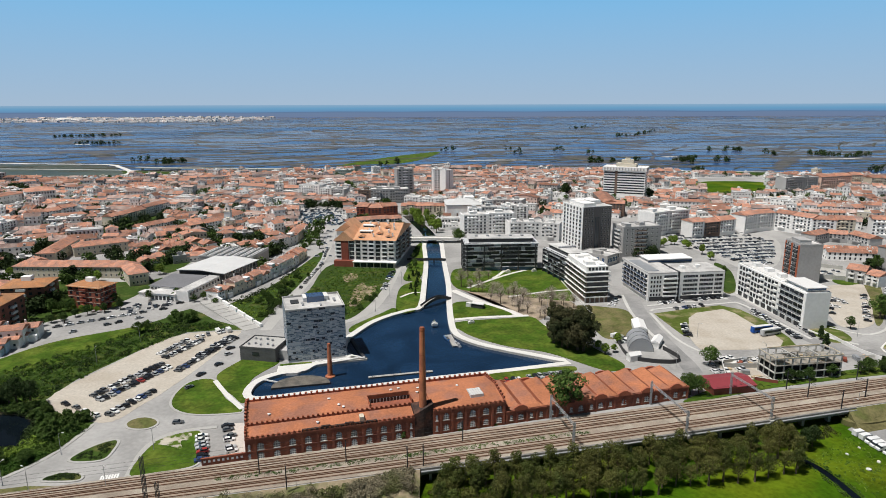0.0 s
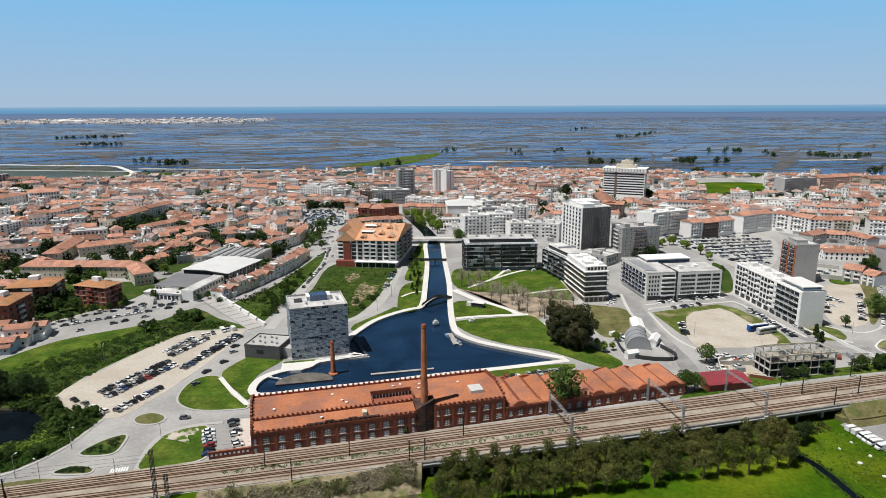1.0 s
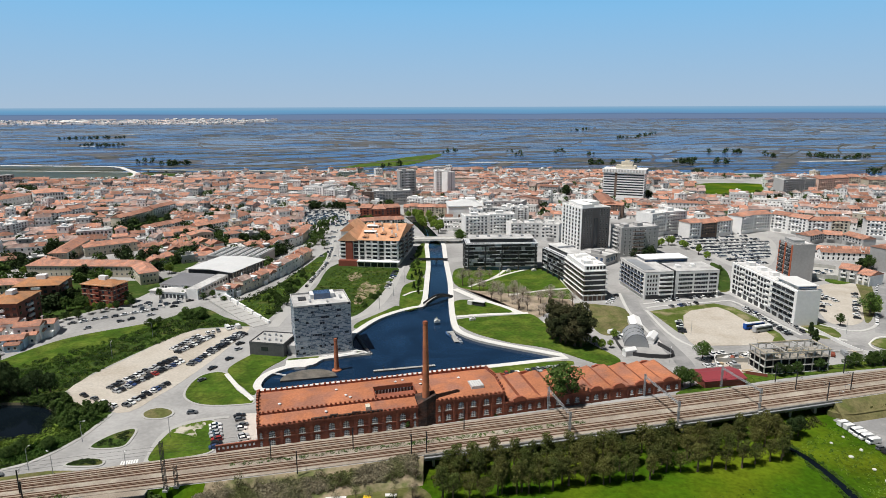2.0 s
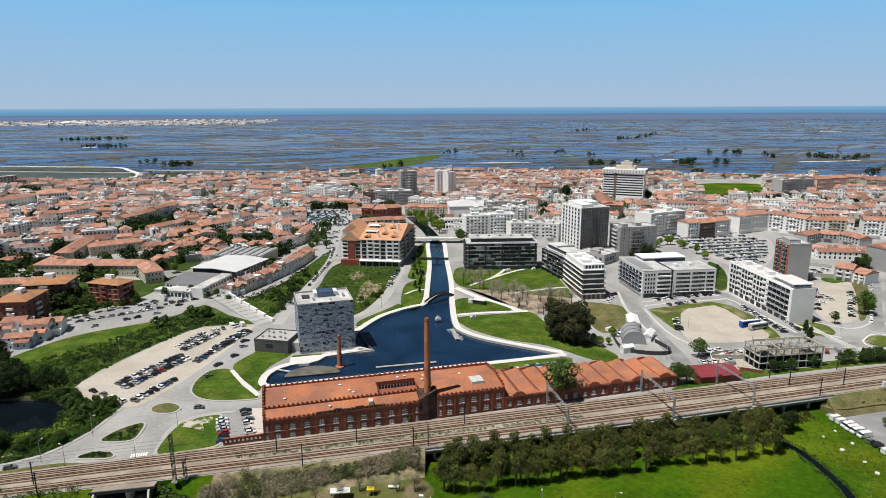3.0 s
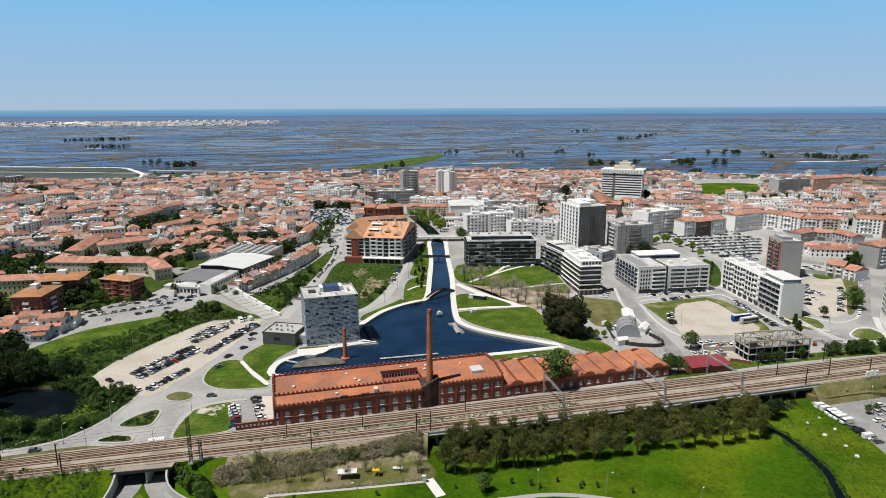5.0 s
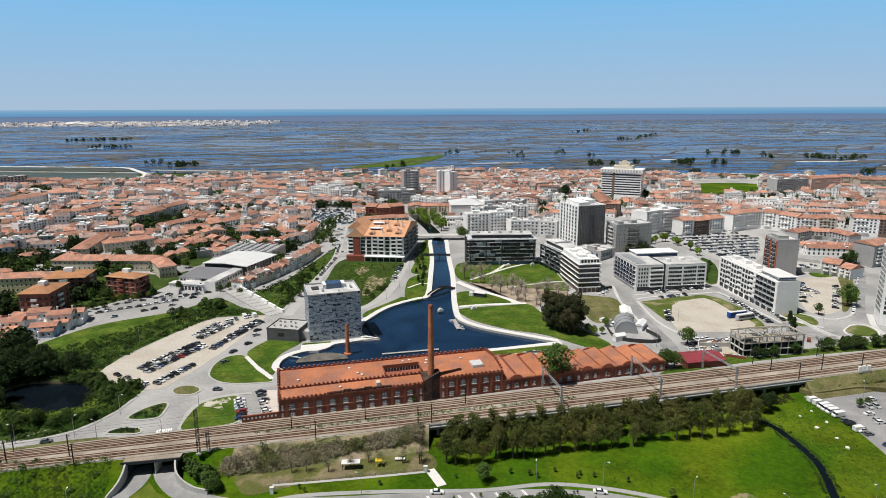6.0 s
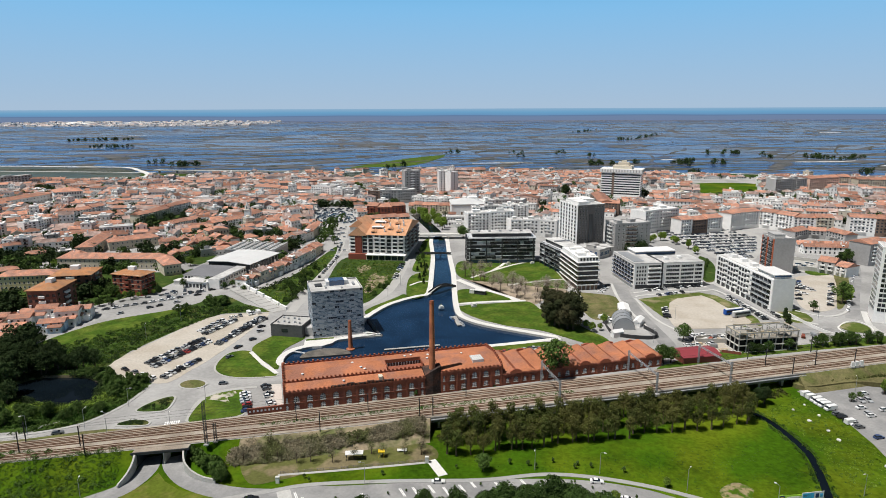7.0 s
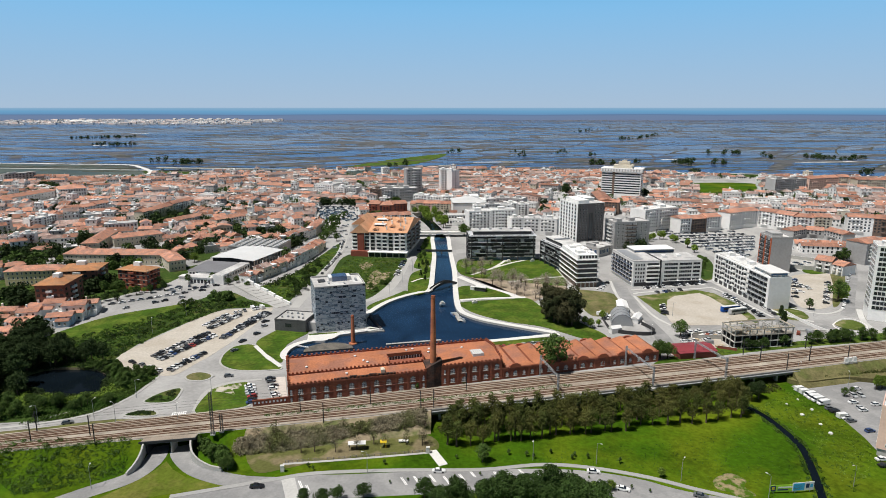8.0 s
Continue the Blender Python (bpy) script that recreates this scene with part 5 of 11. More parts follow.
def window_mesh(w, h, frame=FRAME_WHITE, glass=DARK_GLASS, mull=1):
    """A framed window with its pane set back and a sill. Faces -y, centred on its foot."""
    bm = bmesh.new()
    f = 0.07
    box(bm, -w / 2, w / 2, -0.02, 0.0, 0, h, 1)
    for x0, x1, z0, z1 in ((-w / 2 - f, -w / 2 + f, -f, h + f), (w / 2 - f, w / 2 + f, -f, h + f)):
        box(bm, x0, x1, -0.07, 0, z0, z1)
    box(bm, -w / 2, w / 2, -0.07, 0, h - f, h + f), box(bm, -w / 2 - 0.15, w / 2 + 0.15, -0.16, 0, -0.12, 0.02)
    return mesh_of("window", bm, frame, glass)


def balcony_mesh(w, d, rail_mat, h=1.0, slab_mat=FRAME_WHITE):
    bm = bmesh.new()
    box(bm, -w / 2, w / 2, -d, 0, -0.2, 0)
    box(bm, -w / 2, w / 2, -d, -d + 0.1, 0, h, 1)
    box(bm, -w / 2, -w / 2 + 0.1, -d + 0.1, 0, 0, h, 1), box(bm, w / 2 - 0.1, w / 2, -d + 0.1, 0, 0, h, 1)
    return mesh_of("balcony", bm, slab_mat, rail_mat)


FACES = {"right": lambda w, d: (Matrix.Identity(4), w), "left": lambda w, d: (pose(0, d, 0, 0, 0, -90), d),
         "back": lambda w, d: (pose(w, d, 0, 0, 0, 180), w), "far": lambda w, d: (pose(w, 0, 0, 0, 0, 90), d)}


def facade(t, m, length, z0, floors, storey, bays, win, margin=1.2, skip=(), lift=0.9):
    for k in range(floors):
        for i in range(bays):
            if (k, i) in skip or i in skip:
                continue
            x = margin + (length - 2 * margin) * (i + 0.5) / bays
            part("window", win, None, t, m=m @ pose(x, -0.01, z0 + k * storey + lift))


def balconies(t, m, length, z0, floors, storey, spots, bal):
    for k in range(floors):
        for x in spots:
            part("balcony", bal, None, t, m=m @ pose(x * length, 0.02, z0 + k * storey))


def flat_roof(t, w, d, h, material=FLAT_ROOF, parapet=0.7, wall=WHITE_WALL, boxes=()):
    bm = bmesh.new()
    box(bm, 0.3, w - 0.3, 0.3, d - 0.3, h - 0.4, h + 0.05)
    roof = part("roof", bm, material, t)
    bm = bmesh.new()
    for x0, x1, y0, y1 in ((-0.08, w + 0.08, -0.08, 0.3), (-0.08, w + 0.08, d - 0.3, d + 0.08), (-0.08, 0.3, 0.3, d - 0.3), (w - 0.3, w + 0.08, 0.3, d - 0.3)):
        box(bm, x0, x1, y0, y1, h - 0.3, h + parapet)
    part("parapet", bm, wall, t)
    for x0, x1, y0, y1, z in boxes:
        bm = bmesh.new()
        box(bm, w * x0, w * x1, d * y0, d * y1, h, h + z), box(bm, w * x0 - 0.2, w * x1 + 0.2, d * y0 - 0.2, d * y1 + 0.2, h + z, h + z + 0.2)
        part("roof_hut", bm, wall, t)
    return roof


def hip_roof_mesh(w, d, h0, rise, over=0.5, hip=True, material=TOWN_ROOF, along=None):
    """A pitched roof with eaves; the ridge runs along the longer side, or along x."""
    bm = bmesh.new()
    x0, x1, y0, y1 = -over, w + over, -over, d + over
    lo = [bm.verts.new(p) for p in ((x0, y0, h0), (x1, y0, h0), (x1, y1, h0), (x0, y1, h0))]
    low = [bm.verts.new((v.co.x, v.co.y, h0 - 0.18)) for v in lo]
    if w >= d or along:
        k = (y1 - y0) / 2 * (0.9 if hip else 0)
        r = [bm.verts.new((x0 + k, (y0 + y1) / 2, h0 + rise)), bm.verts.new((x1 - k, (y0 + y1) / 2, h0 + rise))]
        fs = ((lo[0], lo[1], r[1], r[0]), (lo[1], lo[2], r[1]), (lo[2], lo[3], r[0], r[1]), (lo[3], lo[0], r[0]))
    else:
        k = (x1 - x0) / 2 * (0.9 if hip else 0)
        r = [bm.verts.new(((x0 + x1) / 2, y0 + k, h0 + rise)), bm.verts.new(((x0 + x1) / 2, y1 - k, h0 + rise))]
        fs = ((lo[0], lo[1], r[0]), (lo[1], lo[2], r[1], r[0]), (lo[2], lo[3], r[1]), (lo[3], lo[0], r[0], r[1]))
    for f in fs:
        bm.faces.new(f)
    for i in range(4):
        bm.faces.new((low[i], low[(i + 1) % 4], lo[(i + 1) % 4], lo[i]))
    bm.faces.new(low[::-1])
    return mesh_of("roof", bm, material)


def body(t, w, d, h, material, z0=0.0, name="wall", x0=0.0, y0=0.0):
    bm = bmesh.new()
    box(bm, x0, x0 + w, y0, y0 + d, z0, h)
    return part(name, bm, material, t)


def tower(name, label, pts, h, floors, wall, right, left, group="", roof_boxes=((0.2, 0.45, 0.3, 0.6, 2.2),), win=(1.5, 1.5), base=1.0,
          glass=DARK_GLASS, roof=FLAT_ROOF, frame=FRAME_WHITE, category="apartment block", depth=None, width=None, pitched=0):
    """A block of storeys with windows on its two seen faces. right and left: bays, balcony spots, balcony width."""
    m, w, d = frame_of(pts)
    w, d = width or w, depth or d
    t = thing(name, m, label, category, group)
    body(t, w, d, h, wall)
    if pitched:
        part("roof", hip_roof_mesh(w, d, h, pitched), None, t)
    else:
        flat_roof(t, w, d, h, roof, wall=wall, boxes=roof_boxes)
    storey = (h - base) / floors
    wm = window_mesh(*win, frame, glass)
    for face, (bays, spots, bw, rail_mat) in (("right", right), ("left", left)):
        fm, length = FACES[face](w, d)
        if bays:
            facade(t, fm, length, base, floors, storey, bays, wm, lift=(storey - win[1]) * 0.5)
        if spots:
            balconies(t, fm, length, base, floors, storey, spots, balcony_mesh(bw, 1.3, rail_mat))
    return t, m, w, d


PALE_GREY = mat("pale_grey_plaster", (0.70, 0.69, 0.67), 0.85, 0.08, (0.08, 0.6))
NONE = (0, (), 0, None)
# -- hotel: a pale cube clad in blue-grey glass strips
HOTEL_PANELS = [mat("hotel_panel_" + n, c, 0.35, 0.15, (0.2, 1.5), spec=0.5, per_object=0.08) for n, c in
                (("pale", (0.44, 0.475, 0.51)), ("mid", (0.25, 0.305, 0.36)), ("blue", (0.095, 0.135, 0.185)), ("dark", (0.015, 0.02, 0.032)))]


def build_hotel():
    m = pose(-67.6, 65.7, 0, 0, 0, 17.4)
    w, d, h = 26.5, 21.6, 24.8
    t = thing("hotel", m, "cube-shaped hotel clad in blue-grey glass strips at the basin's edge", "hotel")
    body(t, w, d, h - 0.6, mat("hotel_joint", (0.52, 0.53, 0.54), 0.8, 0.1), z0=-2.5)
    roof = flat_roof(t, w, d, h - 0.5, FLAT_ROOF, 0.9, GREY_WALL)
    for x0, x1, y0, y1, z, mm in ((0.34, 0.78, 0.55, 0.86, 2.2, FRAME_WHITE), (0.40, 0.70, 0.5, 0.8, 2.8, BLUE_GLASS), (0.12, 0.26, 0.5, 0.75, 0.5, DARK_METAL), (0.86, 0.9, 0.4, 0.6, 0.9, METAL_GREY),
                                  (0.30, 0.33, 0.3, 0.5, 0.8, METAL_GREY), (0.6, 0.63, 0.2, 0.3, 0.6, METAL_GREY)):
        bm = bmesh.new()
        box(bm, w * x0, w * x1, d * y0, d * y1, h - 0.5, h - 0.5 + z)
        part("roof_box", bm, mm, t)
    rnd = random.Random(4)
    meshes = {}
    for face, n in (("right", 13), ("left", 8)):
        fm, length = FACES[face](w, d)
        rows = 34
        for k in range(rows):
            z = 0.4 + k * (h - 0.6) / rows
            x = 0.0
            while x < length - 0.3:
                pw = min(rnd.choice((0.9, 1.4, 2.1)), length - x)
                pick = rnd.choices((0, 1, 2, 3), (34, 36, 26, 22 if k % 4 == 1 else 0.6))[0]
                key = (round(pw, 2), pick)
                if key not in meshes:
                    bm = bmesh.new()
                    box(bm, 0.05, pw - 0.05, -0.06 - 0.02 * pick, 0, 0, (h - 0.6) / rows - (0.17 if pick < 3 else -0.3))
                    meshes[key] = mesh_of("panel", bm, HOTEL_PANELS[pick])
                if len(t.children) < 210:
                    part("panel", meshes[key], None, t, m=fm @ pose(x, 0, z))
                else:
                    rest.append((fm @ pose(x, 0, z), meshes[key]))
                x += pw
    return t


rest = []
hotel = build_hotel()
by_mat = {}
for mm, me in rest:
    by_mat.setdefault(me.materials[0].name, []).append((mm, me))
for key, rows in by_mat.items():
    bm = bmesh.new()
    for mm, me in rows:
        vs = [bm.verts.new(mm @ v.co) for v in me.vertices]
        for p in me.polygons:
            bm.faces.new([vs[i] for i in p.vertices])
    tagged(part("panel_field", bm, bpy.data.materials[key], hotel), kind="stuff")

# -- dark pavilion beside the hotel
m, w, d = frame_of([(-97.1, 83.2), (-90.7, 69.6), (-69.9, 65.4)])
pav = thing("pavilion", m, "low dark-walled pavilion with a pale gravel roof beside the hotel", "pavilion")
body(pav, 17.5, 15, 6.2, DARK_CONCRETE)
flat_roof(pav, 17.5, 15, 6.2, PAVING, 0.5, DARK_CONCRETE)
bm = bmesh.new()
box(bm, 6, 9.5, -0.1, 0, 2.6, 4.4)
part("window", bm, DARK_GLASS, pav)
for i in range(9):
    bm = bmesh.new()
    cyl(bm, 2.5 + (i % 5) * 3, 4 + (i // 5) * 6 + (i % 2), 6.2, 7.2, 0.55, 0.55, 8)
    part("roof_vent", bm, METAL_GREY, pav)
body(pav, 5, 10, 4.5, GREY_WALL, name="link", x0=17.5, y0=4)

# -- seven-storey white block with wrap-round balcony bands
def build_banded():
    m = pose(86.6, 149.8, 0, 0, 0, 8.0)
    w, d, h = 15.4, 36.0, 18.6
    t = thing("banded_apartment_block", m, "white apartment block with wrap-round balcony bands", "apartment block")
    body(t, w - 2, d - 2, h, BROWN_WALL, x0=1, y0=1, name="wall")
    st = 3.15
    for k in range(5):
        z = 3.3 + k * st
        bm = bmesh.new()
        box(bm, 0, w, 0, d, z, z + 0.25)
        for x0, x1, y0, y1 in ((0, w, 0, 0.15), (0, 0.15, 0.15, d), (w - 0.15, w, 0.15, d), (0.15, w - 0.15, d - 0.15, d)):
            box(bm, x0, x1, y0, y1, z + 0.25, z + 0.72)
        part("balcony_band", bm, WHITE_WALL, t)
        bm = bmesh.new()
        box(bm, 1.2, w - 1.2, 0.85, 1.0, z + 0.4, z + 2.7)
        part("window_band", bm, DARK_GLASS, t)
        for i in range(7):
            y = 2 + i * 4.8
            bm = bmesh.new()
            box(bm, 0.85, 1.0, y, y + 3.2, z + 0.3, z + 2.6)
            part("window", bm, DARK_GLASS, t)
    bm = bmesh.new()
    box(bm, 0, w, 0, d, h - 0.2, h + 0.3)
    part("roof", bm, WHITE_WALL, t)
    for x0, x1, y0, y1, z in ((1.0, 14.4, 1.6, 34, 2.9), (2.4, 8, 6, 12, 4.6), (9, 13, 14, 20, 4.2), (3, 7, 22, 27, 4.4), (10, 13.5, 4, 9, 3.9), (8, 12.5, 26, 31, 4.0)):
        bm = bmesh.new()
        box(bm, x0, x1, y0, y1, h + 0.3, h + 0.3 + z)
        part("roof_hut", bm, WHITE_WALL, t)
    for i in range(6):
        bm = bmesh.new()
        box(bm, 2.2 + i * 2.1, 3.6 + i * 2.1, 1.5, 1.6, h + 0.9, h + 2.7)
        part("window", bm, DARK_GLASS, t)
    for i in range(5):
        bm = bmesh.new()
        box(bm, 0.4 + i * 2.9, 1.0 + i * 2.9, 0.4, 1.0, 0, 3.3)
        part("column", bm, CONCRETE, t)


build_banded()

# -- office block: grey wing with balconies and a paler front wing with window bands
def build_office():
    m = pose(124.7, 153.0, 0, 0, 0, 7.5) @ Matrix.Diagonal((0.905, 1.1, 0.975, 1))
    w = 53.0
    t = thing("office_block", m, "pale grey five-storey office block with long window bands", "office block")
    h = 17.2
    body(t, 20, 33, h, PALE_GREY)
    body(t, w - 21.5, 19, h - 0.2, WHITE_WALL, x0=21.5)
    # flush dark filler paints the shade of the recess between the wings
    body(t, 1.5, 18, h + 0.8, DARK_METAL, x0=20, name="joint")
    st = 2.72
    for k in range(5):
        z = 3.3 + k * st
        for x0, x1 in ((24, 34), (35.5, 45), (46.2, 51.5)):
            bm = bmesh.new()
            box(bm, x0, x1, -0.06, 0, z, z + 1.5)
            for j in range(int((x1 - x0) / 1.8)):
                box(bm, x0 + j * 1.8 + 0.9, x0 + j * 1.8 + 0.98, -0.1, -0.06, z, z + 1.5, 1)
            part("window_band", bm, (DARK_GLASS, FRAME_WHITE), t)
        for i in range(4):
            bm = bmesh.new()
            x0 = 1.5 + i * 2.0
            box(bm, x0, x0 + 1.1, -0.06, 0, z, z + 1.5)
            part("window", bm, DARK_GLASS, t)
        bm = bmesh.new()
        box(bm, 10.5, 19.5, -0.05, 0, z - 0.2, z + 1.9)
        part("window_band", bm, DARK_GLASS, t)
        bm = bmesh.new()
        box(bm, 10.2, 19.8, -1.0, -0.05, z - 0.6, z + 0.3)
        part("balcony", bm, WHITE_WALL, t)
        for i in range(7):
            y = 2 + i * 4.4
            bm = bmesh.new()
            box(bm, -0.06, 0, y, y + 3.2, z - 0.2, z + 1.9)
            part("window", bm, DARK_GLASS, t)
            bm = bmesh.new()
            box(bm, -1.1, 0, y - 0.5, y + 3.9, z - 0.5, z - 0.2)
            part("balcony", bm, WHITE_WALL, t)
            bm = bmesh.new()
            box(bm, -1.1, -1.04, y - 0.4, y + 3.8, z - 0.2, z + 0.55)
            part("balustrade", bm, BLUE_GLASS, t)
    for x0, x1, y0, y1, z0, z1, mm, nm in ((0, 20, 0, 33, h, h + 0.6, FLAT_ROOF, "roof"), (21.5, w, 0, 19, h - 0.2, h + 0.4, FLAT_ROOF, "roof"),
                                   (12, 44, 22, 33, 0, h + 2.2, GREY_WALL, "rear_wing"), (12, 44, 21.85, 22, h + 0.4, h + 1.8, BLUE_GLASS, "window_band"),
                                   (11.5, 44.5, 21.5, 33.5, h + 2.2, h + 2.7, WHITE_WALL, "roof"), (1, 9, 4, 28, h + 0.6, h + 1.0, METAL_GREY, "solar_panel"),
                                   (26, 29, 6, 9, h + 0.4, h + 2.2, WHITE_WALL, "roof_hut"), (38, 41, 8, 11, h + 0.4, h + 2.0, WHITE_WALL, "roof_hut"),
                                   (22, w, -0.4, 0, 3.0, 3.3, WHITE_WALL, "canopy"), (22.5, w - 1, -0.03, 0, 0.2, 2.9, DARK_GLASS, "shopfront"), (1, 19, -0.03, 0, 0.2, 2.9, DARK_METAL, "shopfront")):
        bm = bmesh.new()
        box(bm, x0, x1, y0, y1, z0, z1)
        part(nm, bm, mm, t)


build_office()

# -- long white street block; its blank gable is greyer, shade put into the colour
PALE_GLAZING = mat("pale_glazing", (0.26, 0.28, 0.30), 0.3, 0.2, (0.1, 0.9), spec=0.5, per_object=0.3)


def build_street_block():
    m, w, d = frame_of([(184.7, 166.5), (190, 105.5), (203.4, 107.6)])
    w, d, h = 13.5, 64.0, 19.3
    t = thing("street_apartment_block", m, "long white street block with loggias and a blank end wall", "apartment block")
    body(t, w, d, h, WHITE_WALL)
    bm = bmesh.new()
    box(bm, 0.3, w + 0.05, -0.12, 0, 0, h + 0.4)
    part("end_wall", bm, PALE_GREY, t, "blank rendered end wall, shade put into its grey")
    bm = bmesh.new()
    box(bm, 1, w - 0.5, 4, 22, h, h + 0.5), box(bm, 1, w - 0.5, 24, d - 1, h, h + 0.4)
    part("roof", bm, FLAT_ROOF, t)
    bm = bmesh.new()
    box(bm, 2.5, w - 1, 2.5, 20, h + 0.5, h + 2.2), box(bm, 1.0, w - 0.4, 1.2, 21.0, h + 2.2, h + 2.5)
    part("penthouse", bm, (FRAME_WHITE,), t)
    bm = bmesh.new()
    box(bm, 2.2, w - 1.2, 2.3, 2.49, h + 0.8, h + 1.9)
    part("window_band", bm, BLUE_GLASS, t)
    st = 3.2
    for k in range(5):
        z = 3.4 + k * st
        for i in range(5):
            y = 2.0 + i * 3.9
            for x0, x1, z0, z1, mm, nm in ((-0.05, 0, 0, 2.3, DARK_GLASS, "window"), (-1.2, -0.05, -0.25, 0.05, WHITE_WALL, "balcony"), (-1.2, -1.12, 0.05, 0.9, PALE_GLAZING, "balustrade")):
                bm = bmesh.new()
                box(bm, x0, x1, y, y + 3.6, z + z0, z + z1)
                part(nm, bm, mm, t)
        for i in range(12):
            y = 24 + i * 3.2
            bm = bmesh.new()
            box(bm, -0.06, 0, y, y + (2.3 if i % 4 else 2.7), z + 0.1, z + 2.2)
            part("window", bm, DARK_GLASS, t)
            if i % 4 == 0:
                bm = bmesh.new()
                box(bm, -0.9, -0.06, y - 0.3, y + 2.7, z - 0.2, z + 0.9)
                part("balcony", bm, WHITE_WALL, t)
    for i in range(10):
        bm = bmesh.new()
        box(bm, -0.08, 0, 3 + i * 6, 7 + i * 6, 0.2, 2.9)
        part("shopfront", bm, DARK_GLASS, t)
    for y in (28, 40, 52):
        bm = bmesh.new()
        box(bm, 4, 8, y, y + 4, h + 0.4, h + 2.4)
        part("roof_hut", bm, WHITE_WALL, t)


build_street_block()

slim, m, w, d = tower("brown_apartment_tower", "slim tower with red-brick side and blank grey end wall", [(233.4, 208.3), (232.9, 188.8), (247.6, 192)], 25.5, 8, GREY_WALL, NONE, (4, (0.27, 0.77), 5, DARK_METAL), base=2, roof_boxes=((0.1, 0.6, 0.2, 0.8, 2.5),), depth=18)
bm = bmesh.new()
for a, b in ((0.3, 1.2), (0.44 * d, 0.52 * d), (d - 1.6, d - 0.2)):
    box(bm, a, b, -0.5, -0.01, 2, 25.3)
part("brick_pier", bm, mat("orange_brick", (0.42, 0.13, 0.07), 0.85, 0.2, (0.1, 1.5)), slim, "orange-red brick piers", m=FACES["left"](w, d)[0])
tower("apartment_tower", "tall white and dark-brown apartment tower", [(100.3, 293.7), (109.9, 264.8), (131.4, 280)], 37.5, 12, WHITE_WALL, NONE, (6, (0.12, 0.9), 3, WHITE_WALL), roof_boxes=((0.1, 0.5, 0.1, 0.5, 2.6), (0.55, 0.9, 0.4, 0.9, 3.0), (0.2, 0.6, 0.6, 0.95, 2.4)), win=(2.0, 1.9), frame=GREY_WALL)
m, w, d = frame_of([(100.3, 293.7), (109.9, 264.8), (131.4, 280)])
clad = thing("dark_cladding", m, "dark-brown rendered face of the apartment tower", "cladding")
bm = bmesh.new()
box(bm, 0.4, w - 0.3, -0.3, 0, 0, 37.8)
part("panel", bm, mat("dark_render", (0.135, 0.125, 0.12), 0.85, 0.15, (0.08, 0.9)), clad)
wm = window_mesh(1.3, 1.4, GREY_WALL, DARK_GLASS)
facade(clad, pose(0, -0.3, 0), w, 2, 12, 2.95, 8, wm, lift=0.8, skip=(3, 4))
bm = bmesh.new()
box(bm, w * 0.43, w * 0.56, -0.9, -0.3, 3, 30)
part("glazed_bay", bm, DARK_GLASS, clad)
tower("grey_apartment_block", "plain grey apartment block with blank end walls", [(137.8, 282.3), (141, 262.8), (171.7, 269.2)], 22.5, 7, GREY_WALL, (7, (0.45,), 9, BROWN_WALL), (3, (0.5,), 8, WHITE_WALL), roof_boxes=((0.1, 0.25, 0.2, 0.6, 2.2), (0.5, 0.65, 0.3, 0.7, 2.4)), win=(1.3, 1.4), depth=18)
tower("low_glazed_annex", "low grey annex with a blue glass front", [(103.6, 254.4), (122.1, 234.9), (133.9, 242.6)], 7, 1, GREY_WALL, (6, (), 0, None), (5, (), 0, None), glass=BLUE_GLASS, win=(2.4, 3.2), category="building", depth=24)

# -- landmark slab with dark bands
def build_slab():
    m, w, d = frame_of([(206.7, 583), (252.9, 562.3), (268.1, 583.1)])
    w, d, h = 24.0, 50.0, 36.5
    t = thing("high_office_slab", m, "big pale office slab with dark window bands and a crown storey", "office block")
    body(t, w, d, h - 1.0, WHITE_WALL)
    for k in range(9):
        z = 4 + k * 3.1
        for face in ("right", "left"):
            fm, length = FACES[face](w, d)
            bm = bmesh.new()
            box(bm, 0.8, length - 0.8, -0.08, 0, z, z + 1.5)
            part("window_band", bm, DARK_GLASS, t, m=fm)
    bm = bmesh.new()
    box(bm, -1.5, w + 1.5, -1.5, d + 1.5, h - 4.5, h)
    part("crown", bm, WHITE_WALL, t)
    for face in ("right", "left"):
        fm, length = FACES[face](w, d)
        for i in range(14):
            bm = bmesh.new()
            box(bm, 0.6 + i * length / 14, 0.6 + i * length / 14 + 1.5, -1.58, -1.5, h - 3.8, h - 0.8)
            part("window", bm, GREY_WALL, t, m=fm)
    bm = bmesh.new()
    box(bm, 14, 17, -0.12, 0, 1, h - 4.5)
    part("dark_strip", bm, BROWN_WALL, t, m=FACES["left"](w, d)[0])
    for x0, x1, y0, y1, z in ((4, 18, 12, 36, 4), (6, 14, 16, 30, 8.5), (8, 12, 20, 26, 10.5)):
        bm = bmesh.new()
        box(bm, x0, x1, y0, y1, h, h + z)
        part("roof_hut", bm, CREAM_WALL, t)


build_slab()

# -- dark modern blocks by the lawn
CURTAIN = mat("pale_curtain", (0.50, 0.51, 0.51), 0.6, 0.2, (0.3, 1.5), per_object=0.3)
SLAB_EDGE = mat("slab_edge", (0.52, 0.53, 0.54), 0.7, 0.12, (0.2, 1.5))


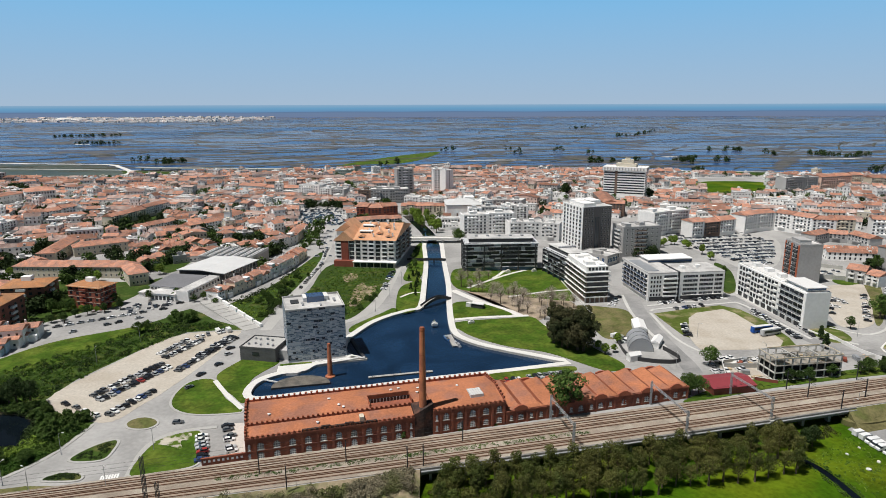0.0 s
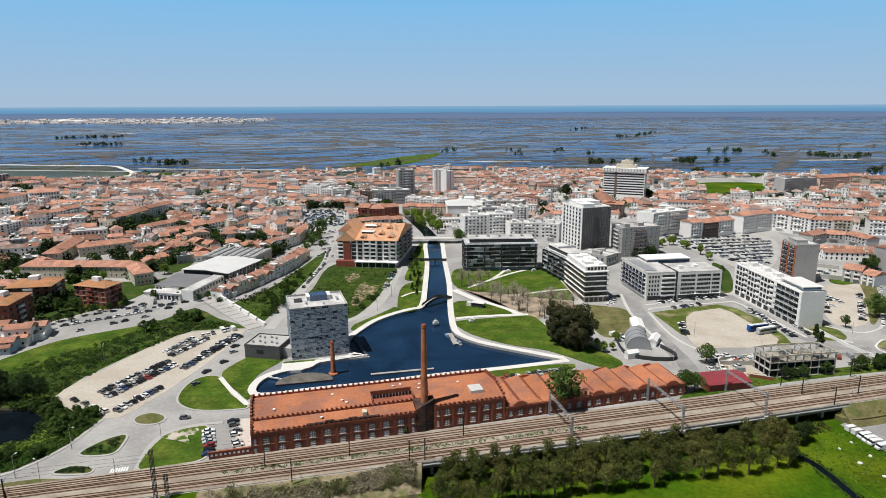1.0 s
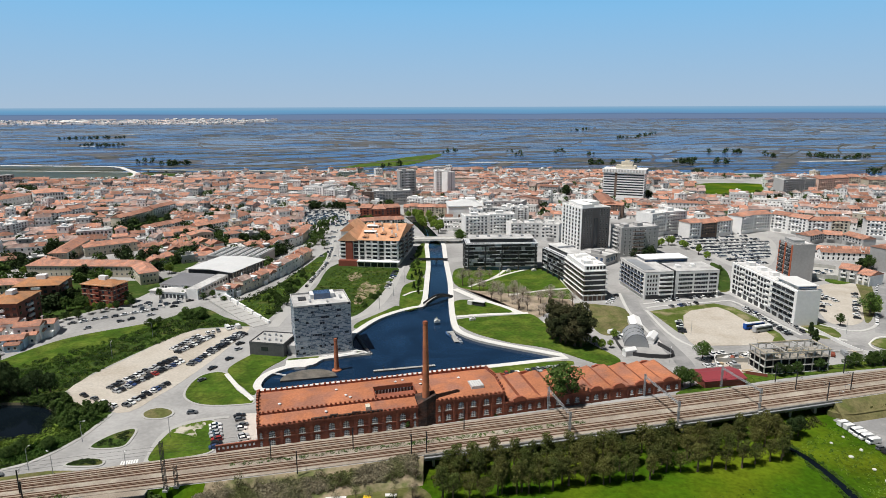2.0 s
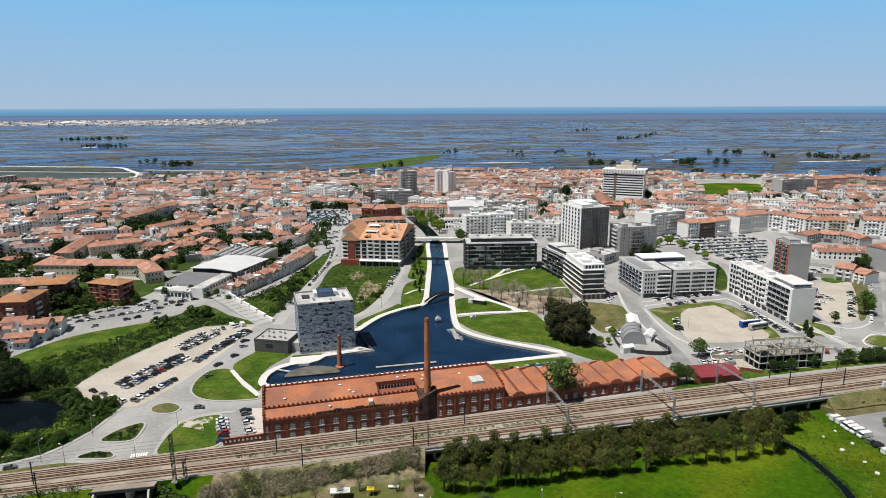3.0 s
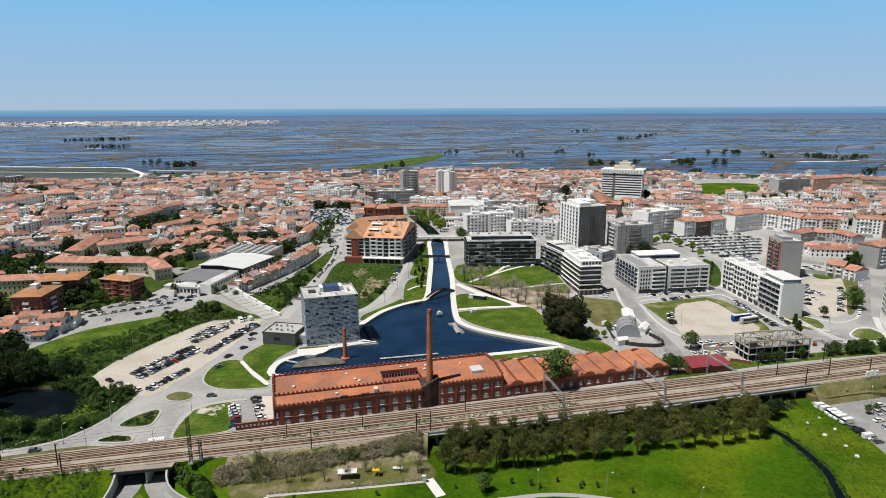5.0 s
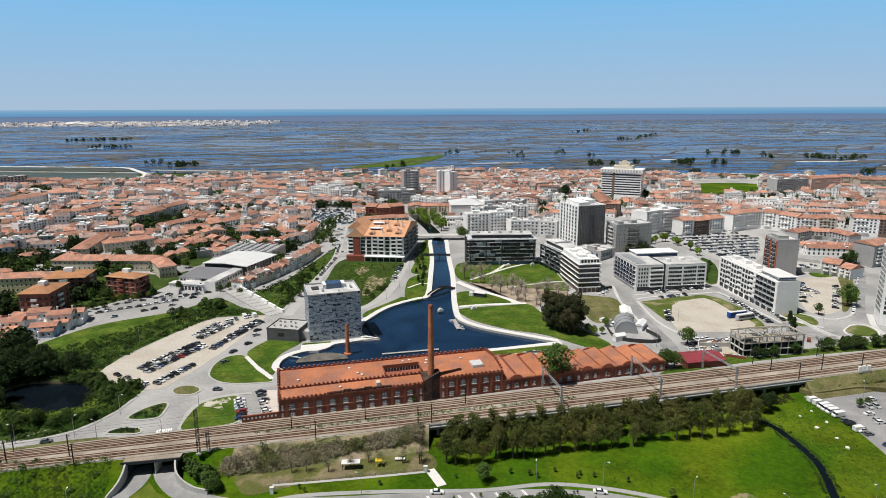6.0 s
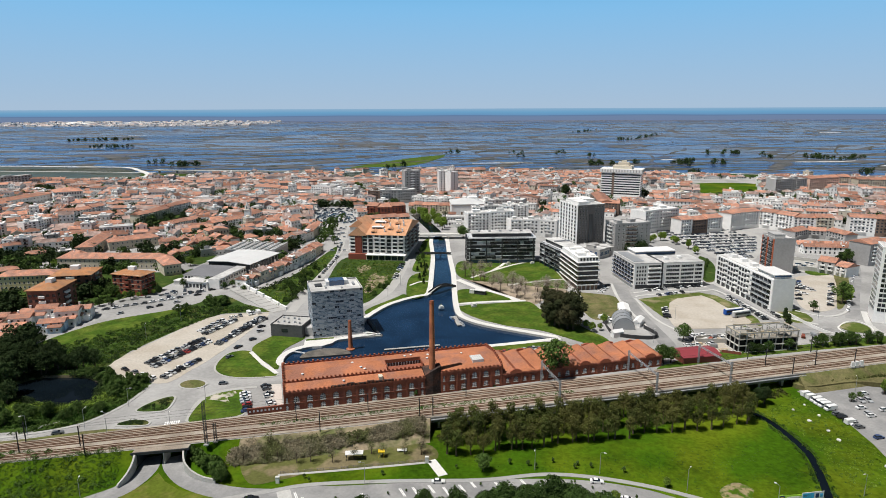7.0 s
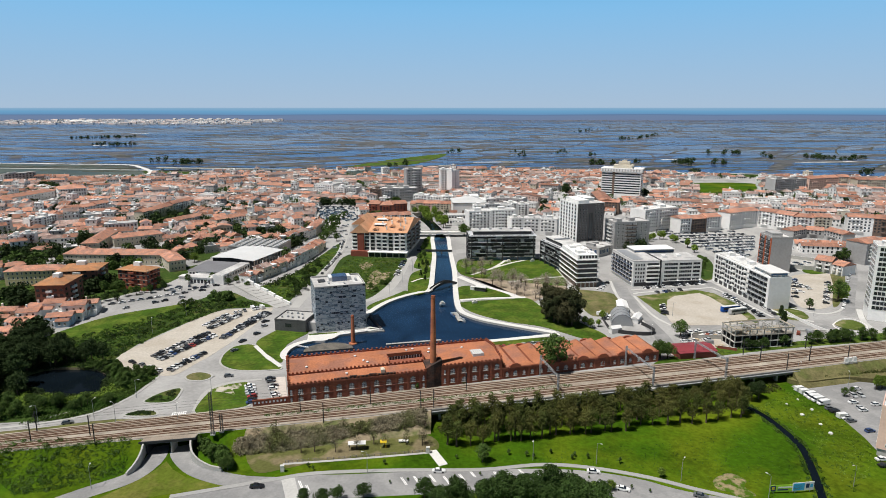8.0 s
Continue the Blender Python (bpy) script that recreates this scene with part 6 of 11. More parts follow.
def build_dark(pts, depth, h, label, flip=False):
    m, w, d = frame_of(pts)
    t = thing("dark_apartment_block", m, label, "apartment block")
    w, d = max(w, 12), max(d, 12)
    if flip:
        w = depth
    else:
        d = depth
    body(t, w - 0.2, d - 0.2, h - 3, DARK_CONCRETE, x0=0.1, y0=0.1)
    floors = int((h - 5) / 2.85)
    rnd = random.Random(int(w * 10))
    for face in ("right", "left"):
        fm, length = FACES[face](w, d)
        for k in range(floors):
            z = 3.3 + k * 2.85
            bm = bmesh.new()
            box(bm, 0, length, -1.3, 0.1, z - 0.28, z)
            part("floor_slab", bm, SLAB_EDGE, t, m=fm)
            x = 0.6
            while x < length - 2.5:
                pw = rnd.uniform(2.6, 5.5)
                pw = min(pw, length - x - 0.3)
                bm = bmesh.new()
                box(bm, x, x + pw - 0.3, -0.04, 0.1, z + 0.1, z + 2.5)
                part("window", bm, rnd.choice((DARK_GLASS, DARK_GLASS, DARK_METAL, CURTAIN)), t, m=fm)
                if rnd.random() < 0.75:
                    bm = bmesh.new()
                    box(bm, x, x + pw - 0.2, -1.34, -1.24, z + 0.02, z + 0.9)
                    part("balustrade", bm, rnd.choice((DARK_METAL, DARK_METAL, DARK_GLASS, METAL_GREY)), t, m=fm)
                x += pw
        for i in range(5):
            x = length * (0.02 + 0.235 * i)
            bm = bmesh.new()
            box(bm, x, x + 0.7, -1.42, 0.1, 0.2, h - 3.2)
            part("pier", bm, DARK_METAL, t, m=fm)
        bm = bmesh.new()
        box(bm, 0.5, length - 0.5, -0.05, 0.1, 0.3, 3.1)
        part("shopfront", bm, BLUE_GLASS, t, m=fm)
    bm = bmesh.new()
    box(bm, -0.5, w + 0.5, -1.3, d + 0.3, h - 3.2, h - 2.7)
    part("roof", bm, SLAB_EDGE, t)
    bm = bmesh.new()
    box(bm, 3, w - 3, 4, d - 2, h - 2.7, h - 0.1)
    part("penthouse", bm, DARK_GLASS, t)
    bm = bmesh.new()
    box(bm, 2, w - 2, 2.5, d - 1.5, h - 0.1, h + 0.3)
    part("penthouse_roof", bm, FLAT_ROOF, t)
    for i in range(5):
        x = w * (0.15 + 0.16 * i)
        bm = bmesh.new()
        box(bm, x, x + 2, d * 0.5, d * 0.5 + 1.6, h + 0.3, h + 1.3)
        part("roof_unit", bm, METAL_GREY, t)


build_dark([(19.6, 236.6), (19.5, 223.7), (70.4, 225.6)], 18, 22.5, "dark glass and metal apartment block facing the lawn")
build_dark([(74.5, 223.8), (85, 190.1), (92.3, 196.5)], 16, 19.5, "dark metal apartment block with stacked balconies", True)

# -- orange-roofed block by the canal
def build_orange():
    w, d, h, wing = 44.5, 64.0, 19.4, 14.5
    t = thing("orange_roofed_block", pose(-74.0, 242.2, 0, 0, 0, -7.3), "white and red-brick apartment block with bright orange pitched roofs", "apartment block")
    body(t, w - wing, d, h, PALE_GREY, x0=wing)
    body(t, wing, 30, h - 0.8, PALE_GREY, y0=1.2, name="side_wing")
    body(t, 15, 24, h - 1.0, WHITE_WALL, x0=-9, y0=36, name="rear_wing")
    body(t, 5.2, 1.2, h - 1.4, RED_BRICK, x0=4.8, name="brick_bay")
    body(t, w - wing, 4.5, 4.0, CREAM_WALL, x0=wing, y0=-4.5, name="podium")
    body(t, wing - 0.2, 3.6, 4.4, RED_BRICK, y0=-3.6, name="brick_base")
    tiles = mat("orange_tiles", (0.64, 0.345, 0.20), 0.8, 0.18, (0.1, 1.5), bump=0.3, second=(0.55, 0.30, 0.17))
    for x, y, ww, dd, z, r, along in ((wing, 0, w - wing, d, h, 7.0, True), (0, 0.4, wing - 0.4, 31, h - 0.8, 6.6, False), (-9, 36, 15, 24, h - 1.0, 6.4, False)):
        part("roof", hip_roof_mesh(ww, dd, z, r, 0.8, False, tiles, along), None, t, m=pose(x, y, 0))
    # glazed dark gable of the wing
    bm = bmesh.new()
    g0 = [bm.verts.new(p) for p in ((0.8, 0.25, h - 0.8), (wing - 1.2, 0.25, h - 0.8), (wing / 2 - 0.2, 0.25, h + 4.9))]
    g1 = [bm.verts.new((v.co.x, 0.6, v.co.z)) for v in g0]
    bm.faces.new(g0), bm.faces.new(g1[::-1])
    for i in range(3):
        bm.faces.new((g0[i], g1[i], g1[(i + 1) % 3], g0[(i + 1) % 3]))
    part("gable_glazing", bm, DARK_GLASS, t)
    # dormers on the front slope, each a small gabled hut
    for x, y in ((19, 2.5), (31, 9), (35, 20), (25, 24), (39, 4)):
        z = h + 6.8 * (y + 0.8) / (d / 2 + 0.8)
        bm = bmesh.new()
        box(bm, x - 1.8, x + 1.8, y, y + 7, z - 0.6, z + 1.1)
        dormer = part("dormer", bm, WHITE_WALL, t)
        part("dormer_roof", hip_roof_mesh(3.6, 7, 0, 1.3, 0.5, False, tiles), None, dormer, m=pose(x - 1.8, y, z + 1.1))
        bm = bmesh.new()
        box(bm, x - 1.2, x + 1.2, y - 0.05, y, z - 0.1, z + 0.9)
        part("dormer_window", bm, DARK_GLASS, dormer)
    # roof terraces cut into the slope
    for x, y in ((16.0, 11), (16.0, 22)):
        z = h + 6.8 * (y + 0.8) / (d / 2 + 0.8)
        bm = bmesh.new()
        box(bm, x, x + 9, y, y + 5, z - 0.4, z + 1.5), box(bm, x - 0.3, x + 9.3, y - 0.3, y + 5.3, z + 1.5, z + 1.7)
        part("roof_terrace", bm, WHITE_WALL, t)
        bm = bmesh.new()
        box(bm, x + 0.5, x + 8.5, y - 0.06, y, z + 0.1, z + 1.3)
        part("window", bm, DARK_GLASS, t)
    for i, (x, y) in enumerate(((22, 14), (27, 5), (29, 17), (37, 12), (38.5, 24), (20, 27), (41, 6), (26, 27), (33, 29), (6.5, 12), (7, 24), (40, 18))):
        z = h + 6.8 * (y + 0.8) / (d / 2 + 0.8) - 0.5 if x > wing else h + 1.5
        bm = bmesh.new()
        box(bm, x, x + 1, y, y + 1, z, z + 3.0), box(bm, x - 0.15, x + 1.15, y - 0.15, y + 1.15, z + 3.0, z + 3.25)
        part("chimney", bm, WHITE_WALL, t)
    # storeys: deep balconies before dark openings
    for k in range(5):
        z = 4.8 + k * 2.95
        for i in range(6):
            x = 15.6 + i * 4.85
            bm = bmesh.new()
            box(bm, x, x + 3.3, -0.05, 0, z, z + 2.3)
            part("window", bm, DARK_GLASS, t)
            bm = bmesh.new()
            if i in (1, 2, 4, 5):
                box(bm, x - 0.5, x + 3.8, -1.5, 0, z - 0.3, z + (0.75 if i % 2 else 0.0)), box(bm, x - 0.5, x + 3.8, -1.5, -1.4, z, z + 0.75)
                part("balcony", bm, WHITE_WALL, t)
            else:
                box(bm, x - 0.3, x + 3.6, -0.7, 0, z - 0.3, z + 0.1)
                part("sill", bm, GREY_WALL, t)
        bm = bmesh.new()
        box(bm, 0.8, 4.2, 1.14, 1.2, z, z + 2.1)
        part("window", bm, DARK_GLASS, t)
        bm = bmesh.new()
        box(bm, 0.2, 4.6, -0.2, 1.1, z - 0.3, z + 0.6)
        part("balcony", bm, WHITE_WALL, t)
        bm = bmesh.new()
        box(bm, 10.6, 14.0, 1.14, 1.2, z, z + 2.2)
        part("window", bm, DARK_GLASS, t)
        fm, length = FACES["far"](w, d)
        for i in range(10):
            y = 1.5 + i * 6
            for y0, y1, x0, z0, z1, mm, nm in ((y, y + 3.6, -0.05, 0, 2.3, DARK_GLASS, "window"), (y - 0.6, y + 4.4, -1.8, -0.3, 0.8, BROWN_WALL if i % 3 == 1 else GREY_WALL, "balcony")):
                bm = bmesh.new()
                box(bm, y0, y1, x0, 0, z + z0, z + z1)
                part(nm, bm, mm, t, m=fm)
    bm = bmesh.new()
    box(bm, wing - 0.3, w + 1.2, -5.4, -0.02, 4.0, 4.5)
    part("canopy", bm, WHITE_WALL, t)
    for i in range(6):
        bm = bmesh.new()
        box(bm, wing + 0.6 + i * 4.9, wing + 4.8 + i * 4.9, -4.56, -4.5, 0.4, 3.6)
        part("shopfront", bm, DARK_GLASS, t)


build_orange()

# -- tall white tower and salmon block at the edge of the view
tower("white_apartment_tower", "tall white apartment tower with a grid of deep windows", [(250.2, 114.2), (237.6, 87.5), (246.3, 70.2)], 42, 13, WHITE_WALL, (7, (), 0, None), (8, (), 0, None), win=(1.75, 2.0), base=6, depth=16)
m, w, d = frame_of([(166.1, -30.8), (154.7, -45.2), (162.1, -60.6)])
sal = thing("salmon_apartment_block", pose(*m.translation.to_2d(), PARK_Z) @ m.to_3x3().to_4x4(), "salmon-pink apartment block beside the car park", "apartment block")
SALMON = mat("salmon_wall", (0.75, 0.53, 0.43), 0.85, 0.1, (0.1, 0.8))
body(sal, 30, 16, 19, SALMON, z0=3)
body(sal, 29, 15, 3, CONCRETE, name="base", x0=0.5, y0=0.5)
flat_roof(sal, 30, 16, 19, FLAT_ROOF, wall=SALMON)
wm = window_mesh(1.0, 1.1)
facade(sal, FACES["left"](30, 16)[0], 16, 3.4, 5, 3.1, 4, wm)
facade(sal, FACES["right"](30, 16)[0], 30, 3.4, 5, 3.1, 7, wm)

SHUTTERING = mat("shuttering_wood", (0.48, 0.38, 0.25), 0.9, 0.25, (0.2, 1.5))
SHADE_FILL = mat("black_shade_fill", (0.018, 0.018, 0.018), 0.95, 0.4, (0.3, 1.5))
# -- unfinished concrete frame
def build_shell():
    m, w, d = pose(142.9, 43.2, 0, 0, 0, 8), 0, 0
    w, d = 32.0, 12.0
    t = thing("concrete_shell", m, "unfinished grey concrete building frame with open floors", "building shell")
    brown_grey = mat("brown_grey_concrete", (0.30, 0.275, 0.235), 0.9, 0.35, (0.15, 0.9))
    for k in range(3):
        bm = bmesh.new()
        box(bm, 0, w, 0, d, k * 3.3, k * 3.3 + (0.35 if k else 0.2))
        part("floor_slab", bm, brown_grey if k == 2 else CONCRETE, t)
    # half-poured top: edge beams, a few cross beams and loose boards
    for x0, x1, y0, y1 in ((0, w, 0, 0.5), (0, w, d - 0.5, d), (0, 0.5, 0.5, d - 0.5), (w - 0.5, w, 0.5, d - 0.5), (10, 10.5, 0.5, d - 0.5), (21, 21.5, 0.5, d - 0.5), (0.5, 10, 5.6, 6.1)):
        bm = bmesh.new()
        box(bm, x0, x1, y0, y1, 9.6, 10.1)
        part("beam", bm, CONCRETE, t)
    for x0, x1, y0, y1 in ((0.6, 6, 0.6, 5.2), (10.8, 16, 6.5, 11), (22, 27, 0.8, 4.5)):
        bm = bmesh.new()
        box(bm, x0, x1, y0, y1, 9.75, 9.95)
        part("slab_panel", bm, brown_grey, t)
    for i in range(14):
        bm = bmesh.new()
        x, y = 1 + (i * 7.3) % (w - 6), 0.8 + (i * 3.7) % (d - 2)
        box(bm, x, x + 2.5 + i % 3, y, y + 0.35, 7.0, 7.15 + 0.1 * (i % 3))
        part("board", bm, SHUTTERING, t)
    bm = bmesh.new()
    box(bm, -0.22, 0.22, -0.22, 0.22, 0, 9.9)
    col = mesh_of("column", bm, CONCRETE)
    for i in range(9):
        for j in range(4):
            part("column", col, None, t, m=pose(0.5 + i * (w - 1) / 8, 0.5 + j * (d - 1) / 3, 0))
    # near-black panels paint the shade inside the open floors
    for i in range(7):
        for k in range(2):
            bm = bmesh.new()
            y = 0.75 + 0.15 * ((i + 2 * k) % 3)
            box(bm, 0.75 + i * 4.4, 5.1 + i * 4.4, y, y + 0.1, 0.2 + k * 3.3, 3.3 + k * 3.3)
            part("netting", bm, SHADE_FILL, t)
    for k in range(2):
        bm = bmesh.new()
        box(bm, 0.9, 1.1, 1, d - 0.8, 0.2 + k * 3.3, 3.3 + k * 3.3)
        part("netting", bm, SHADE_FILL, t)
    sandy = mat("raw_planks", (0.5, 0.42, 0.3), 0.9, 0.2, (0.2, 1))
    for x0, x1, y0, y1, z in ((0.2, w - 0.2, 0.0, 0.3, 10.0), (0.0, 0.3, 0.3, d - 0.3, 10.0), (4, w - 2.5, d - 0.4, d, 10.2), (w - 0.3, w, 0.4, d, 10.0)):
        bm = bmesh.new()
        box(bm, x0, x1, y0, y1, 10.1, z + 0.3)
        part("timber", bm, sandy, t)
    for i in range(10):
        bm = bmesh.new()
        box(bm, 0.4 + i * 3.3, 0.75 + i * 3.3, 0.1, 0.45, 10.1, 11.3)
        part("column_stub", bm, CONCRETE, t)


build_shell()

# -- red-roofed shed by the line
m, w, d = frame_of([(114, 42.1), (111.6, 30.1), (131.5, 33.5)])
shed = thing("red_roofed_shed", m, "low brick shed with a dark red metal roof", "shed")
body(shed, 19, 12, 3.2, RED_BRICK)
part("roof", hip_roof_mesh(19, 12, 3.2, 1.4, 0.4, False, mat("red_metal", (0.26, 0.05, 0.06), 0.5, 0.12, (0.2, 2))), None, shed)

# -- brick apartment blocks on the left
def brick_block(pts, h, label, bright):
    m, w, d = frame_of(pts)
    t = thing("brick_apartment_block", m, label, "apartment block")
    body(t, w, d, h, RED_BRICK if bright else BROWN_BRICK)
    part("roof", hip_roof_mesh(w, d, h, 2.2, 0.9, True, BLOCK_TILES), None, t)
    bm = bmesh.new()
    box(bm, w * 0.4, w * 0.62, d * 0.4, d * 0.62, h + 1, h + 4.2)
    part("roof_hut", bm, WHITE_WALL, t)
    for face, n in (("right", 4), ("left", 5)):
        fm, length = FACES[face](w, d)
        for k in range(4):
            z = 1.8 + k * 3.1
            if bright:
                bm = bmesh.new()
                box(bm, 0, length, -0.12, 0, z + 2.3, z + 2.45)
                part("band", bm, CREAM_WALL, t, m=fm)
            for i in range(n):
                x = (i + 0.5) * length / n
                bm = bmesh.new()
                box(bm, x - 0.9, x + 0.9, -0.06, 0, z + 0.4, z + 1.9)
                part("window", bm, DARK_GLASS, t, m=fm)
            bm = bmesh.new()
            box(bm, length * 0.4, length * 0.6, -1.2, 0, z - 0.2, z + 1.0)
            part("balcony", bm, PALE_GREY if not bright else RED_BRICK, t, m=fm)


BROWN_BRICK = mat("brown_brick", (0.21, 0.095, 0.07), 0.9, 0.2, (0.1, 1.5))
BLOCK_TILES = mat("block_tiles", (0.42, 0.20, 0.095), 0.85, 0.25, (0.12, 1.2), second=(0.33, 0.18, 0.10))
brick_block([(-213.3, 148.1), (-191.8, 141.7), (-187.7, 153.4)], 13.2, "red-brick apartment block with an orange tiled roof", True)
brick_block([(-239, 106.9), (-222.4, 103.7), (-224, 125.9)], 15.5, "brown-brick apartment block with an orange tiled roof", False)
brick_block([(-249.9, 142.9), (-226.3, 146.8), (-226.7, 167.2)], 13.0, "dark-brown apartment block with an orange tiled roof", False)

# ---- the town ----
KEEP_OUT = [(-48, 275, 48), (-205, 150, 28), (-232, 120, 30), (-200, 165, 30), (125, 285, 30), (157, 275, 28), (235, 575, 40)]          # (x, y, radius) of named buildings


def long_house(name, label, pts, h, wall, rise=2.5, bays=(8, 3), floors=2, win=(1.1, 1.5), category="house", depth=None, hip=True, roof=TOWN_ROOF, group=""):
    """A house with a tiled pitched roof and rows of windows on its seen faces."""
    m, w, d = frame_of(pts)
    d = depth or d
    t = thing(name, m, label, category, group)
    body(t, w, d, h, wall)
    part("roof", hip_roof_mesh(w, d, h, rise, 0.6, hip, roof), None, t)
    wm = window_mesh(*win)
    st = (h - 0.6) / floors
    for face, n in zip(("right", "left", "far"), (bays[0], bays[1], bays[1])):
        fm, length = FACES[face](w, d)
        facade(t, fm, length, 0.6, floors, st, n, wm, lift=st * 0.25)
    c = m @ Vector((w / 2, d / 2, 0))
    KEEP_OUT.append((c.x, c.y, max(w, d) * 0.55))
    return t


# institution with long hipped wings
long_house("school_wing", "long cream institution wing with a hipped tile roof", [(-309.6, 249.7), (-287.4, 212.5), (-206.4, 209.2)], 8, CREAM_WALL, 3.2, (22, 3), 2, category="school", depth=12)
long_house("school_wing", "cream institution wing with a hipped tile roof", [(-275.2, 236.1), (-281.7, 251.7), (-291.4, 302.5)], 8, CREAM_WALL, 3, (9, 3), 2, category="school", depth=13)
long_house("school_wing", "cream institution wing with an orange tile roof", [(-295.3, 300.1), (-278.7, 270.5), (-246.9, 293.1)], 7.5, CREAM_WALL, 3, (10, 3), 2, category="school", depth=12)
long_house("school_wing", "short cream wing with a hipped tile roof", [(-214.7, 212.7), (-198.1, 189.6), (-188.4, 196)], 8, CREAM_WALL, 3, (4, 4), 2, category="school", depth=26)
long_house("yellow_house", "long pale-yellow apartment house with a tiled roof", [(-306.8, 174.3), (-291.8, 153.3), (-256.7, 158.7)], 10, mat("yellow_wall", (0.66, 0.55, 0.33), 0.85, 0.1, (0.1, 0.8)), 2.6, (12, 2), 3, depth=12)
long_house("white_palace", "large white public building with a tiled roof and tall windows", [(-520.8, 586.9), (-476.3, 527), (-463.5, 560.9)], 15, WHITE_WALL, 3.5, (10, 6), 3, (1.5, 2.6), "public building", depth=34)
long_house("long_hall", "long white hall with an orange roof", [(-549.5, 504.2), (-518.8, 487.1), (-502.9, 560.9)], 9, WHITE_WALL, 3, (14, 2), 2, category="public building", depth=18)
# sports hall with a white roof
hall = thing("sports_hall", pose(-171.5, 201.5, 0, 0, 0, -18), "sports hall with a bright white metal roof and a dark gable", "sports hall")
w, d = 36.0, 38.0
# dark walls: the shade below the roof edge is in their colour
body(hall, w - 1.6, d - 1.6, 7.6, DARK_CONCRETE, x0=0.8, y0=1.2)
GREY_SHEET = mat("grey_sheet", (0.19, 0.19, 0.20), 0.8, 0.15, (0.1, 1))
bm = bmesh.new()
prism(bm, [(0.8, 0.4), (w - 0.8, 0.4), (w - 0.8, 1.2), (0.8, 1.2)], 0, 7.6), box(bm, 1.5, w - 1.5, 0.3, 1.0, 7.6, 8.05)
part("gable_wall", bm, DARK_METAL, hall, "near-black gable wall, shade painted in below the roof edge")
bm = bmesh.new()
for z0, z1 in ((0, 0.35),):
    rows = [[bm.verts.new((x, y, z + dz)) for x, z in ((-0.6, 8.0), (w / 2, 9.1), (w + 0.6, 8.0))] for y in (-0.6, d + 0.6) for dz in (z0, z1)]
    for i, j in ((1, 3), (2, 0), (0, 1), (3, 2)):
        for k in range(2):
            bm.faces.new((rows[i][k], rows[i][k + 1], rows[j][k + 1], rows[j][k]))
    for k in (0, 2):
        bm.faces.new((rows[0][k], rows[1][k], rows[3][k], rows[2][k]))
part("roof", bm, mat("white_sheet", (0.62, 0.62, 0.61), 0.6, 0.08, (0.1, 0.8)), hall, "smooth white metal roof")
for i in range(9):
    bm = bmesh.new()
    box(bm, w - 0.8, w - 0.6, 3 + i * 3.8, 5.4 + i * 3.8, 4.8, 6.8)
    part("window", bm, DARK_GLASS, hall)
for i in range(10):
    bm = bmesh.new()
    box(bm, w - 0.8, w - 0.5, 1.6 + i * 3.8, 2.0 + i * 3.8, 0, 7.4)
    part("buttress", bm, CONCRETE, hall)
# grey-roofed annex, white wings and entrance in front of the hall
annex = thing("sports_hall_annex", pose(-177.5, 172.5, 0, 0, 0, -12), "low white annex with dark grey sheet roofs before the hall", "annex")
body(annex, 24, 24, 5.6, WHITE_WALL)
bm = bmesh.new()
prism(bm, [(-0.5, -0.5), (24.5, -0.5), (24.5, 24.5), (-0.5, 24.5)], 5.6, [5.9, 5.9, 7.0, 7.0])
part("roof", bm, GREY_SHEET, annex, "dark grey sheet roof")
body(annex, 8, 40, 6.4, WHITE_WALL, x0=24.2, y0=-9, name="side_wing")
bm = bmesh.new()
box(bm, 24.5, 31.9, -8.7, 30.7, 6.4, 6.6)
part("wing_roof", bm, FLAT_ROOF, annex)
body(annex, 17, 10, 4.2, WHITE_WALL, x0=7, y0=-10, name="entrance_wing")
body(annex, 9, 6, 3.2, WHITE_WALL, x0=-3, y0=-6.5, name="lobby")
bm = bmesh.new()
box(bm, 6.6, 24.1, -10.5, -0.4, 4.2, 4.5), box(bm, -3.4, 6.4, -7, -0.6, 3.2, 3.45)
part("canopy", bm, FLAT_ROOF, annex)
for i in range(9):
    bm = bmesh.new()
    x, y, ww = (8 + i * 2.6, -10.06, 1.8) if i < 6 else (1 + (i - 6) * 2.4, -0.06, 1.6)
    box(bm, x, x + ww, y, y + 0.06, 0.4 if i < 6 else 3.6, 2.9 if i < 6 else 5.0)
    part("window", bm, DARK_GLASS, annex)
for i in range(11):
    bm = bmesh.new()
    box(bm, 32.2, 32.26, -7.5 + i * 3.4, -5.3 + i * 3.4, 3.4, 5.2)
    part("window", bm, DARK_GLASS, annex)
ware = thing("striped_warehouse", pose(-172.5, 241.5, 0, 0, 0, -9), "warehouse with ribbed grey saw-tooth roof sheets", "warehouse")
w, d = 42.0, 26.0
body(ware, w, d, 7.6, GREY_WALL)
STRIPE = mat("pale_sheet", (0.50, 0.50, 0.49), 0.7, 0.1)
for i in range(7):
    bm = bmesh.new()
    prism(bm, [(i * 6.0, -0.5), (i * 6.0 + 5.98, -0.5), (i * 6.0 + 5.98, d + 0.5), (i * 6.0, d + 0.5)], 7.6, [8.0, 9.4, 9.4, 8.0])
    part("roof_sheet", bm, STRIPE, ware)
    bm = bmesh.new()
    box(bm, i * 6.0 + 3.6, i * 6.0 + 4.4, 0, d, 8.75, 9.15)
    part("roof_strip", bm, GREY_SHEET, ware)
